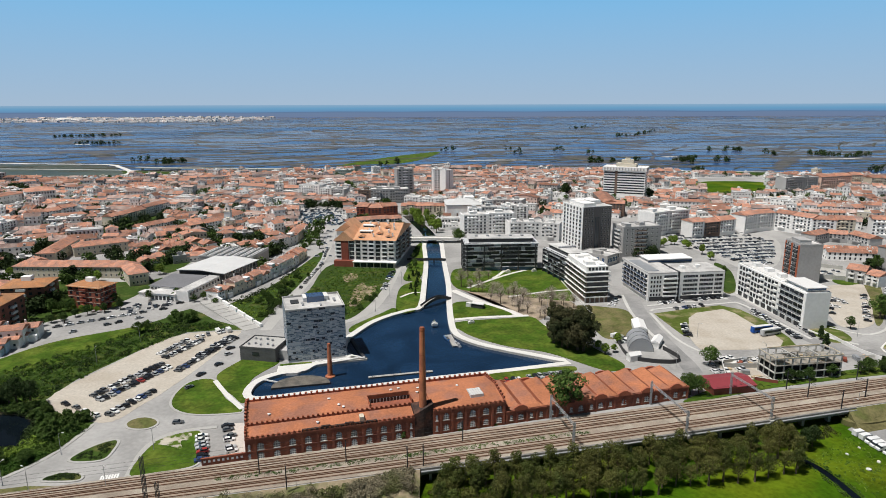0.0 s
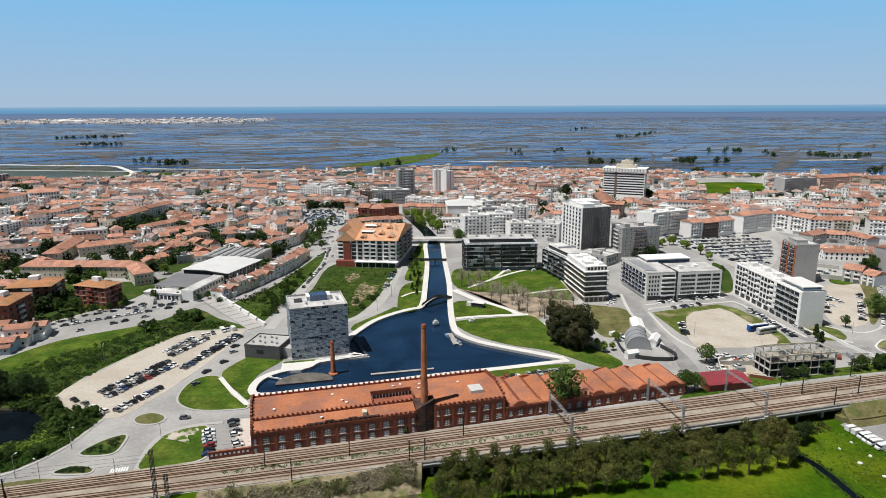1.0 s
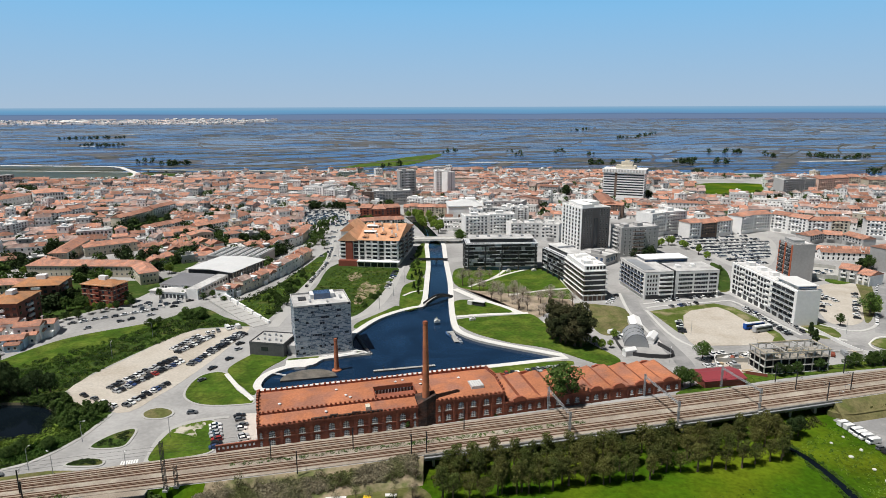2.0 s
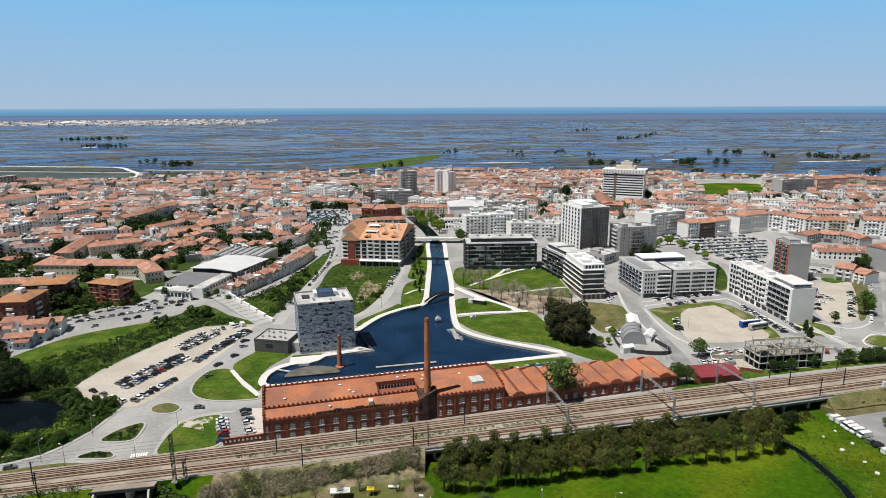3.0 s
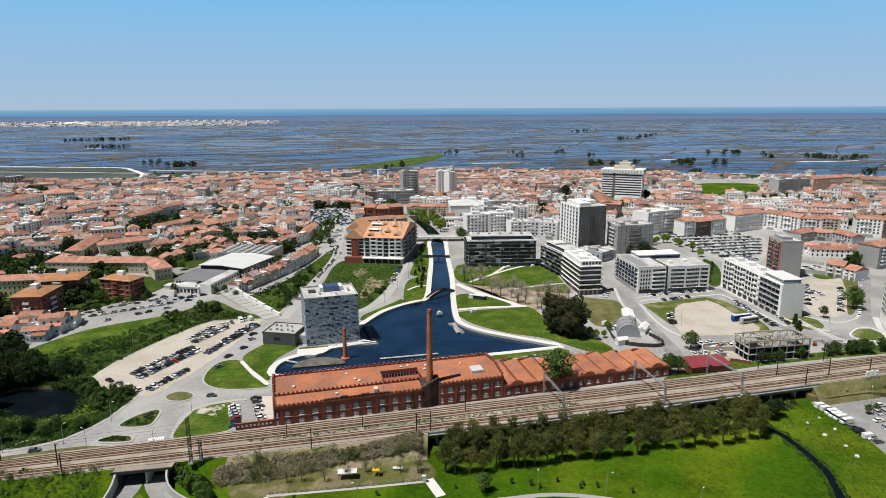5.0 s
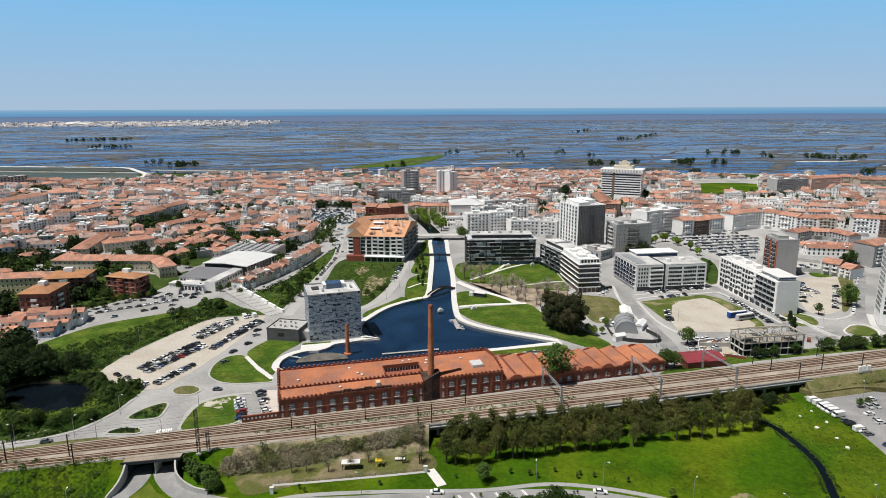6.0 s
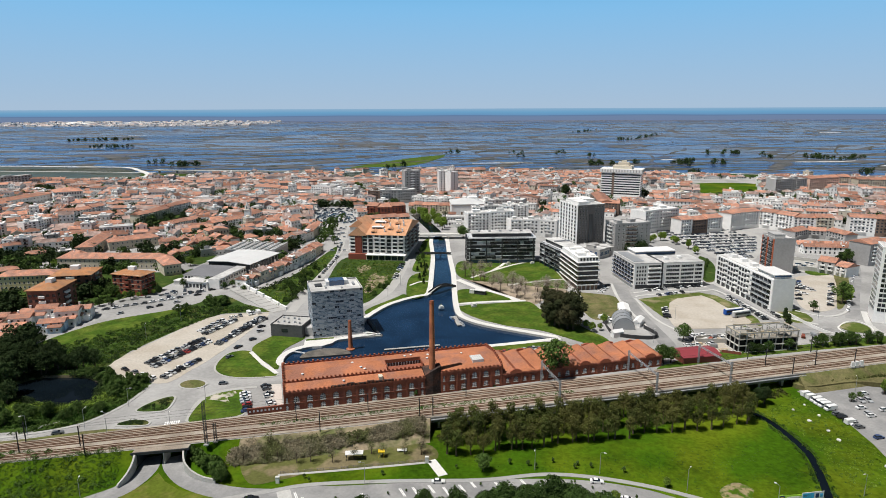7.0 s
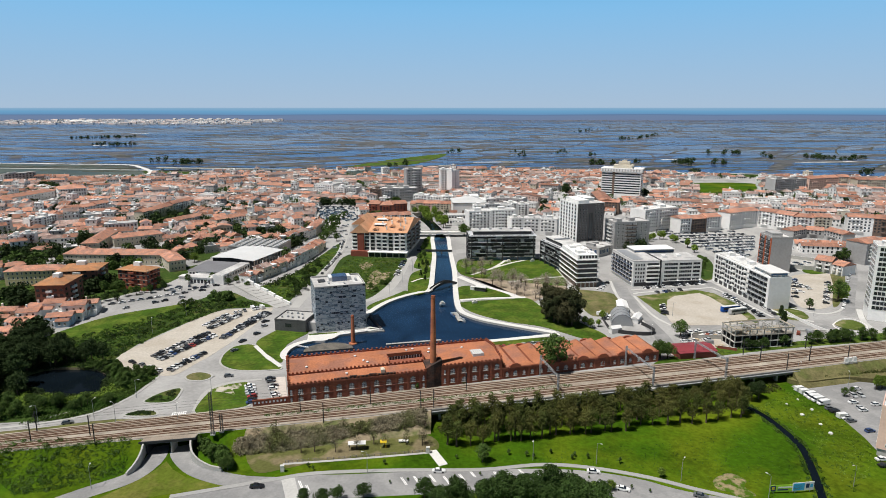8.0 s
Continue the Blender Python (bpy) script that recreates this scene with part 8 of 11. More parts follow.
def house_mesh_parts(w, d, h, rise, flat, hip, rnd, row=False):
    """Walls, roofs, wing, dormer, chimneys and windows of one town house as point and face lists, by material slot."""
    vs, fs, ms = [], [], []

    def add(points, faces, mi):
        k = len(vs)
        vs.extend(points)
        fs.extend([tuple(i + k for i in f) for f in faces])
        ms.extend([mi] * len(faces))

    def bx(x0, x1, y0, y1, z0, z1, mi):
        add([(x, y, z) for z in (z0, z1) for x, y in ((x0, y0), (x1, y0), (x1, y1), (x0, y1))],
            [(4, 5, 6, 7), (0, 1, 5, 4), (1, 2, 6, 5), (2, 3, 7, 6), (3, 0, 4, 7)], mi)

    def pitched(x0, x1, y0, y1, z, up, along, hipped, o=0.45, mi=1):
        a, b, c, e = x0 - o, x1 + o, y0 - o, y1 + o
        if along:
            k = (e - c) / 2 * 0.9 if hipped else 0
            r, faces = [(a + k, (c + e) / 2, z + up), (b - k, (c + e) / 2, z + up)], [(0, 1, 5, 4), (1, 2, 5), (2, 3, 4, 5), (3, 0, 4)]
        else:
            k = (b - a) / 2 * 0.9 if hipped else 0
            r, faces = [((a + b) / 2, c + k, z + up), ((a + b) / 2, e - k, z + up)], [(0, 1, 4), (1, 2, 5, 4), (2, 3, 5), (3, 0, 4, 5)]
        add([(a, c, z), (b, c, z), (b, e, z), (a, e, z)] + r, faces, mi)
        if not hipped:
            # plastered gable ends just inside the tiles
            ends = ((0, 3, 4), (1, 2, 5)) if along else ((0, 1, 4), (3, 2, 5))
            p = [(x0, y0, z), (x1, y0, z), (x1, y1, z), (x0, y1, z)] + ([(x0 - 0.02, (y0 + y1) / 2, z + up - 0.1), (x1 + 0.02, (y0 + y1) / 2, z + up - 0.1)] if along else [((x0 + x1) / 2, y0 - 0.02, z + up - 0.1), ((x0 + x1) / 2, y1 + 0.02, z + up - 0.1)])
            del fs[-4:], ms[-4:]
            q = len(vs) - 6
            for f in ([(0, 1, 5, 4), (2, 3, 4, 5)] if along else [(1, 2, 5, 4), (3, 0, 4, 5)]):
                fs.append(tuple(i + q for i in f)), ms.append(mi)
            add(p, ends, 0)
    bx(0, w, 0, d, 0, h, 0)
    tiles = 6 if rnd.random() < 0.38 else 1
    along = row or (w >= d if rnd.random() < 0.6 else w < d)
    if flat:
        bx(-0.15, w + 0.15, -0.15, d + 0.15, h, h + 0.5, 3)
        x0, y0 = rnd.uniform(0.1, 0.5) * w, rnd.uniform(0.2, 0.5) * d
        bx(x0, x0 + rnd.uniform(0.2, 0.45) * w, y0, y0 + d * 0.35, h + 0.5, h + rnd.uniform(1.4, 3.0), 0)
        if rnd.random() < 0.5:
            bx(w * 0.7, w * 0.85, d * 0.15, d * 0.3, h + 0.5, h + 1.4, 3)
    else:
        pitched(0, w, 0, d, h, rise, along, hip, mi=tiles)
        for _ in range(rnd.choice((1, 1, 2))):
            cx, cy = rnd.uniform(0.15, 0.85) * w, rnd.uniform(0.25, 0.75) * d
            bx(cx, cx + 0.8, cy, cy + 0.7, h, h + rise + rnd.uniform(0.3, 1.2), 0)
        if rnd.random() < 0.2:
            cx = rnd.uniform(0.25, 0.7) * w
            bx(cx, cx + 1.8, 0.6, 2.8, h, h + 1.6, 0)
            bx(cx + 0.3, cx + 1.5, 0.54, 0.6, h + 0.4, h + 1.3, 2)
    pick = rnd.random()
    if pick < 0.2:      # lower wing in the yard, tiled
        ww, wd, wh = w * rnd.uniform(0.35, 0.6), rnd.uniform(3, 5.5), h * rnd.uniform(0.5, 0.8)
        x0 = rnd.choice((0, w - ww))
        bx(x0, x0 + ww, -wd, 0, 0, wh, 0)
        pitched(x0, x0 + ww, -wd, 0, wh, rise * 0.5, rnd.random() < 0.5, False, 0.3, tiles)
    elif pick < 0.34:    # flat-roofed annex with a terrace
        ww, wd, wh = w * rnd.uniform(0.4, 0.9), rnd.uniform(2.5, 4.5), rnd.uniform(2.8, 3.4)
        x0 = rnd.uniform(0, w - ww)
        bx(x0, x0 + ww, -wd, 0, 0, wh, 0)
        bx(x0 + 0.2, x0 + ww - 0.2, -wd + 0.2, 0, wh, wh + 0.1, 3)
    floors = max(1, int(h / 2.9))
    for k in range(floors):
        z = 0.9 + k * h / floors
        n = max(2, int(w / rnd.uniform(2.6, 4)))
        tall = rnd.choice((1.3, 1.5, 1.9))
        for i in range(n):
            x = (i + 0.5) * w / n
            add([(x - 0.6, -0.05, z), (x + 0.6, -0.05, z), (x + 0.6, -0.05, z + tall), (x - 0.6, -0.05, z + tall)], [(0, 1, 2, 3)], 2)
        n = max(1, int(d / 3.6))
        for i in range(n):
            y = (i + 0.5) * d / n
            for x, turn in ((-0.05, (3, 2, 1, 0)), (w + 0.05, (0, 1, 2, 3))):
                add([(x, y - 0.55, z), (x, y + 0.55, z), (x, y + 0.55, z + 1.4), (x, y - 0.55, z + 1.4)], [turn], 2)
        if floors > 3 and k and k % 2:
            bx(w * 0.1, w * 0.45, -1.1, 0, z - 0.7, z + 0.3, 0)
            bx(w * 0.6, w * 0.9, -1.1, 0, z - 0.7, z + 0.3, 0)
    return vs, fs, ms


def mesh_from(name, vs, fs, ms, mats):
    me = bpy.data.meshes.new(name)
    me.from_pydata(vs, [], fs)
    me.polygons.foreach_set("material_index", ms)
    for m in mats:
        me.materials.append(m)
    me.update()
    return me


def variants():
    """A dozen plain town houses, each a thing with wall, roof and windows, to be copied."""
    out = []
    rnd = random.Random(11)
    for i in range(12):
        w, d, h = rnd.uniform(9, 15), rnd.uniform(9, 13), rnd.choice((4.5, 5.5, 6, 7.5))
        flat = i in (4, 9)
        wall = (WHITE_WALL, WHITE_WALL, CREAM_WALL, WHITE_WALL, GREY_WALL, WHITE_WALL)[i % 6]
        t = thing("house", pose(0, 0, 0), "white town house with a flat roof" if flat else "white-walled town house with an orange tiled roof" if wall is WHITE_WALL else "plain town house with an orange tiled roof", "house", "town houses")
        body(t, w, d, h, wall)
        if flat:
            flat_roof(t, w, d, h, FLAT_ROOF, wall=wall, boxes=((0.3, 0.6, 0.4, 0.7, 2.0),))
        else:
            part("roof", hip_roof_mesh(w, d, h, rnd.uniform(2, 3), 0.45, i % 2 == 0), None, t)
            bm = bmesh.new()
            box(bm, w * 0.3, w * 0.3 + 0.8, d * 0.6, d * 0.6 + 0.8, h, h + 3.4)
            part("chimney", bm, WHITE_WALL, t)
        wm = window_mesh(1.1, 1.4)
        floors = max(1, int(h / 3))
        facade(t, Matrix.Identity(4), w, 0.5, floors, h / floors, 3 if w < 12 else 4, wm, 0.6, lift=0.6)
        facade(t, FACES["left"](w, d)[0], d, 0.5, floors, h / floors, 2, wm, 0.6, lift=0.6)
        out.append((t, w, d))
    return out


HOUSES = {}


def fill_town():
    rnd = random.Random(7)
    kinds = variants()
    used = {}
    near = []
    far = ([], [], [])
    zones = ((LEFT_TOWN, 27, (-300, 330), 0.34, 0, 440), (LEFT_TOWN, -12, (-520, 560), 0.46, 440, 640), (LEFT_TOWN, 14, (-420, 700), 0.38, 640, 2000), (RIGHT_TOWN, -18, (200, 560), 0.55, 0, 620), (RIGHT_TOWN, 9, (300, 700), 0.4, 620, 2000), (FAR_RIGHT, -18, (330, 240), 0.1, 238, 2000))

    def bent(x, y):
        """The old streets wander: a slow drift of the whole grid."""
        return (x + 26 * noise.noise((x * 0.007, y * 0.007, 11)) + 7 * noise.noise((x * 0.03, y * 0.03, 12)),
                y + 26 * noise.noise((x * 0.007, y * 0.007, 21)) + 7 * noise.noise((x * 0.03, y * 0.03, 22)))
    for poly, ang, centre, flat_share, lo, hi in zones:
        c, s = math.cos(radians(ang)), math.sin(radians(ang))
        # street grid: rows back to back round yards, a street after every second one
        v = -900
        row = 0
        while v < 900:
            depth = rnd.uniform(8.5, 12.5)
            u, last = -1000 + rnd.uniform(0, 10), None
            while u < 1000:
                w = rnd.uniform(7, 13.5) if rnd.random() < 0.88 else rnd.uniform(16, 34)
                x, y = bent(centre[0] + c * u - s * v, centre[1] + s * u + c * v)
                x2, y2 = bent(centre[0] + c * (u + w) - s * v, centre[1] + s * (u + w) + c * v)
                a = math.atan2(y2 - y, x2 - x)
                ca, sa = math.cos(a), math.sin(a)
                mx, my = x + ca * w / 2 - sa * depth / 2, y + sa * w / 2 + ca * depth / 2
                dens = noise.noise((mx * 0.012, my * 0.012, 3.0))
                ok = lo <= my < hi and inside(mx, my, poly) and not inside(mx, my, CANAL_GAP) and not inside(mx, my, SQUARE) and not inside(mx, my, GREENFIELD)
                if ok and dens > -0.36 and rnd.random() < 0.93 and all((mx - p) ** 2 + (my - q) ** 2 > r * r for p, q, r in KEEP_OUT):
                    joined = rnd.random() < 0.55
                    h = last[0] + rnd.uniform(-0.3, 0.3) if joined and last else rnd.choice((3.2, 3.6, 4.2, 5, 5.8, 6.2, 6.5, 7.2, 8.5, 11)) + (3.0 if dens > 0.3 else 0)
                    tall = rnd.random() < 0.03 and not joined
                    h += 6 if tall else 0
                    HOUSES.setdefault((int(mx // 40), int(my // 40)), []).append((mx, my, max(w, depth) * 0.5))
                    if my < 400 and len(near) < 32:
                        k = len(near) % len(kinds) if len(near) < 12 else rnd.randrange(len(kinds))
                        near.append((k, pose(x, y, 0, 0, 0, math.degrees(a))))
                    else:
                        set_back, deep, rise = last[1:] if joined and last else (rnd.uniform(-1.2, 1.2), depth + rnd.uniform(-1.5, 2), rnd.uniform(1.5, 3.2))
                        flat = tall or (rnd.random() < flat_share and not joined)
                        vs, fs, ms = house_mesh_parts(w + 0.1 if joined else w - rnd.choice((0.1, 0.1, 1.2)), deep, h, rise, flat, rnd.random() < 0.4 and not joined, rnd, joined)
                        last = None if flat or tall or h > 10 else (h, set_back, deep, rise)
                        b = a + radians(0 if joined else rnd.uniform(-4, 4))
                        cb, sb = math.cos(b), math.sin(b)
                        tone = rnd.choices((0, 4, 5, 7), (78, 6, 10, 6))[0]
                        k = len(far[0])
                        far[0].extend((x - sa * set_back + cb * px - sb * py, y + ca * set_back + sb * px + cb * py, pz) for px, py, pz in vs)
                        far[1].extend(tuple(i + k for i in f) for f in fs)
                        far[2].extend(tone if mi == 0 else mi for mi in ms)
                u += w + (rnd.uniform(3, 9) if rnd.random() < 0.2 else 0)
            row += 1
            v += depth + (rnd.uniform(4.5, 7) if row % 2 else rnd.uniform(0.5, 5))
    for k, m in near:
        t, w, d = kinds[k]
        if k in used:
            copy_thing(t, m)
        else:
            t.matrix_basis = m
            used[k] = True
    tagged(new("town_houses", mesh_from("town_houses", *far, (WHITE_WALL, TOWN_ROOF, DARK_GLASS, FLAT_ROOF, CREAM_WALL, GREY_WALL, PALE_ROOF, PINK_WALL))),
           "dense old town of white houses with orange tiled roofs", "houses", kind="stuff")


fill_town()

# far port town and tanks beyond the lagoon
PORT_ROOF = mat("port_roof", (0.50, 0.40, 0.36), 0.85, 0.2, (0.02, 0.2), second=(0.44, 0.44, 0.46), per_island=0.3)


def far_port():
    rnd = random.Random(5)
    vs, fs, ms = [], [], []
    for i in range(800):
        x = -2900 + rnd.random() ** 0.8 * 1750
        y = rnd.uniform(3500, 4500)
        if rnd.random() < 0.35:
            x -= 300
        w, d, h = rnd.uniform(9, 55), rnd.uniform(8, 24), rnd.uniform(3, 9)
        a, b, m = house_mesh_parts(w, d, h, 3, rnd.random() < 0.5, False, rnd)
        k = len(vs)
        vs.extend((x + p, y + q, r) for p, q, r in a)
        fs.extend(tuple(j + k for j in f) for f, mi in zip(b, m) if mi != 2)
        ms.extend(mi for mi in m if mi != 2)
    tagged(new("port_buildings", mesh_from("port_buildings", vs, fs, ms, (WHITE_WALL, PORT_ROOF, GREY_WALL, WHITE_WALL, WHITE_WALL, GREY_WALL, PORT_ROOF))), "distant low port buildings across the lagoon", "buildings", kind="stuff")
    for i in range(14):
        t = thing("storage_tank", pose(-1900 + i * 32, 4300 + (i % 2) * 60, 0), "round white storage tank in the far port", "storage tank", "tank farm")
        bm = bmesh.new()
        cyl(bm, 0, 0, 0, 17, 13, 13, 16)
        part("shell", bm, FRAME_WHITE, t)
        bm = bmesh.new()
        cyl(bm, 0, 0, 17, 18.5, 13, 2, 16)
        part("lid", bm, FRAME_WHITE, t)
    bm = bmesh.new()
    for x, r, h in ((-2420, 70, 16), (-2330, 60, 12)):
        cyl(bm, x, 4000, 0.2, h, r, r * 0.4, 18)
    tagged(new("salt_heap", mesh_of("salt_heap", bm, PALE_STONE)), "pale heap of salt in the far port", "heap")


far_port()


def street_cars():
    """Tiny parked cars in the far streets and squares of the town."""
    rnd = random.Random(77)
    vs, fs, ms = [], [], []
    areas = (([(-150, 474), (-142, 488), (-106, 488), (-90, 410), (-96, 388), (-126, 394)], 250), ([(-31.9, 551.8), (2.5, 463.6), (8, 392.4), (-10, 433.4)], 16), ([(-93.1, 266.6), (-102.4, 367.4), (-93.1, 373.4), (-81.2, 266.6)], 16), ([(305.4, 313.4), (307.8, 289.4), (285.5, 256.8), (276.8, 267.2)], 8), ([(-163, 676.5), (-125.2, 587.7), (-128.4, 513.9), (-163.3, 551.5)], 30), ([(-180.1, 146.9), (-156.1, 163.1), (-148.7, 154.9), (-171.1, 134.3)], 14), ([(265.8, 224.1), (281.4, 217), (275.7, 203.4), (255.3, 206.7)], 10))
    rows = [([(200.6, 342.1)][0], [(273.7, 359.2)][0], 34), ([(201.8, 323.4)][0], [(274.7, 336.8)][0], 34), ([(204.4, 301)][0], [(282.3, 313.4)][0], 34), ([(210.6, 280.2)][0], [(271.9, 291.7)][0], 28), ((199, 332.6), (273, 348), 34), ((203, 312), (278, 325), 34), ((207, 290.5), (276, 302.5), 30), ((213, 270.4), (266, 280.5), 24), ((219, 251.6), (255, 259), 16), ([(216.4, 260.8)][0], [(261.2, 269.3)][0], 20), ([(221.4, 242.7)][0], [(249.1, 248.7)][0], 12)]
    spots = []
    for pts, n in areas:
        xs, ys = [p[0] for p in pts], [p[1] for p in pts]
        k = 0
        while k < n:
            x, y = rnd.uniform(min(xs), max(xs)), rnd.uniform(min(ys), max(ys))
            if inside(x, y, pts):
                k += 1
                spots.append((x, y, rnd.choice((12, 12, 102))))
    for a, b, n in rows:
        d = Vector(b) - Vector(a)
        for i in range(n):
            if rnd.random() < 0.82:
                q = Vector(a) + d * ((i + 0.5) / n)
                spots.append((q.x, q.y + rnd.uniform(-0.4, 0.4), math.degrees(math.atan2(d.y, d.x)) + 90))
    for x, y, a in spots:
        a = radians(a + rnd.uniform(-4, 4))
        c, s = math.cos(a), math.sin(a)
        tone = rnd.choice((0, 0, 1, 2, 2))
        for x0, x1, w, z0, z1, mi in ((-2.1, 2.1, 0.85, 0.1, 0.9, tone), (-1.5, 0.9, 0.72, 0.9, 1.45, 1)):
            i0 = len(vs)
            for z, q in ((z0, 1), (z1, 0.9)):
                vs.extend((x + c * px * q - s * py * q, y + s * px * q + c * py * q, z) for px, py in ((x0, -w), (x1, -w), (x1, w), (x0, w)))
            for f in ((4, 5, 6, 7), (0, 1, 5, 4), (1, 2, 6, 5), (2, 3, 7, 6), (3, 0, 4, 7)):
                fs.append(tuple(i + i0 for i in f))
                ms.append(mi)
    tagged(new("street_cars", mesh_from("street_cars", vs, fs, ms, (FRAME_WHITE, DARK_GLASS, METAL_GREY))), "small parked cars in the far town streets", "cars", kind="stuff")


street_cars()

# ---- trees and scrub ----
def leaf_mat(name, color, var=0.45, second=None):
    m = mat(name, color, 0.75, 0.3, (0.05, 0.5), second=second, per_object=0.22, per_island=var * 0.6, spec=0.12)
    return m


LEAF = {"grove": leaf_mat("leaf_grove", (0.036, 0.044, 0.017), second=(0.07, 0.066, 0.03)), "dark": leaf_mat("leaf_dark", (0.030, 0.050, 0.015)), "mid": leaf_mat("leaf_mid", (0.06, 0.102, 0.022)),
        "light": leaf_mat("leaf_light", (0.14, 0.21, 0.03)), "olive": leaf_mat("leaf_olive", (0.098, 0.098, 0.027), second=(0.058, 0.074, 0.018)), "road": leaf_mat("leaf_road", (0.036, 0.066, 0.015)),
        "twig": leaf_mat("twig_olive", (0.185, 0.160, 0.105), second=(0.105, 0.112, 0.042)), "bare": leaf_mat("twig_bare", (0.40, 0.34, 0.29)), "scrub": leaf_mat("leaf_scrub", (0.038, 0.084, 0.012), 0.5, (0.064, 0.112, 0.019))}
BARK = mat("bark", (0.12, 0.09, 0.065), 0.9, 0.3, (0.5, 4), bump=0.3)


def leaves(vs, fs, centre, r, count, size, rnd, squash=0.8):
    """Loose leaf clumps on the skin of a blob: small folded quads turned mostly outwards."""
    for _ in range(count):
        d = Vector((rnd.gauss(0, 1), rnd.gauss(0, 1), rnd.gauss(0, 1))).normalized()
        p = Vector(centre) + Vector((d.x * r, d.y * r, d.z * r * squash)) * rnd.uniform(0.72, 1.12)
        n = (d + Vector((rnd.uniform(-0.8, 0.8), rnd.uniform(-0.8, 0.8), rnd.uniform(-0.5, 0.9)))).normalized()
        a = n.orthogonal().normalized()
        b = n.cross(a)
        th = rnd.uniform(0, 6.28)
        a, b = a * math.cos(th) + b * math.sin(th), b * math.cos(th) - a * math.sin(th)
        s = size * rnd.uniform(0.6, 1.4)
        k = len(vs)
        vs.extend(tuple(p + q) for q in (-a * s, -b * s * 0.7 + n * s * 0.25, a * s, b * s * 0.7 + n * s * 0.25))
        fs.append((k, k + 1, k + 2, k + 3))


def limb(bm, p, q, r0, r1, n=6):
    p, q = Vector(p), Vector(q)
    d = (q - p).normalized()
    a = d.orthogonal().normalized()
    b = d.cross(a)
    rings = [[bm.verts.new(c + (a * math.cos(i * 6.2832 / n) + b * math.sin(i * 6.2832 / n)) * r) for i in range(n)] for c, r in ((p, r0), (q, r1))]
    for i in range(n):
        bm.faces.new((rings[0][i], rings[0][(i + 1) % n], rings[1][(i + 1) % n], rings[1][i]))


def tree(kind, h, r, shape, count, size, label, seed, name="tree"):
    """One tree: tapered trunk with limbs and a crown of leaf clumps on many blobs."""
    rnd = random.Random(seed)
    t = thing(name, pose(0, 0, 0), label, "tree", "")
    bm = bmesh.new()
    z0 = {"round": 0.3, "tall": 0.12, "cone": 0.1, "bush": 0.05, "pine": 0.45, "bare": 0.35, "grove": 0.1, "park": 0.3}[shape] * h
    limb(bm, (0, 0, -0.3), (rnd.uniform(-0.2, 0.2), rnd.uniform(-0.2, 0.2), z0 + 0.3 * (h - z0)), 0.035 * h, 0.018 * h, 8)
    vs, fs = [], []
    blobs = 16 if shape != "bush" else 10
    for i in range(blobs):
        a, f = i * 2.4 + rnd.uniform(-0.4, 0.4), (i + 0.5) / blobs
        z = z0 + (h - z0) * (0.12 + 0.8 * f)
        wide = {"round": math.sin(math.pi * (0.15 + 0.8 * f)), "tall": 0.75 * math.sin(math.pi * (0.15 + 0.75 * f)) ** 0.7, "park": 0.8 * math.sin(math.pi * (0.18 + 0.7 * f)) ** 0.7, "cone": 1 - 0.85 * f, "bush": math.cos(1.4 * f),
                "pine": 0.6 + 0.5 * math.sin(math.pi * f), "grove": 0.95 * math.sin(math.pi * (0.28 + 0.62 * f)) ** 0.6, "bare": math.sin(math.pi * (0.2 + 0.7 * f))}[shape]
        rad = r * wide * rnd.uniform(0.35, 0.8)
        c = (rad * math.cos(a), rad * math.sin(a), z)
        br = r * rnd.uniform(0.28, 0.46) * (0.6 + 0.4 * wide)
        if i % 2 == 0 or shape == "bare":
            limb(bm, (0, 0, z0 + (z - z0) * 0.3), c, 0.014 * h, 0.004 * h, 5)
        leaves(vs, fs, c, br, count // blobs, size, rnd, 0.8)
    part("trunk", bm, BARK, t)
    part("crown", mesh_from("crown", vs, fs, [0] * len(fs), (LEAF[kind],)), None, t)
    return t


def species(kind, h, r, shape, count, size, label, name="tree", n=3):
    return [tree(kind, h * (0.9 + 0.1 * i), r * (1.05 - 0.05 * i), shape, count, size, label, hash_seed(kind, shape, i, h), name) for i in range(n)]


def hash_seed(kind, shape, i, h):
    return sum(ord(c) for c in kind + shape) * 7 + i * 13 + int(h * 10)


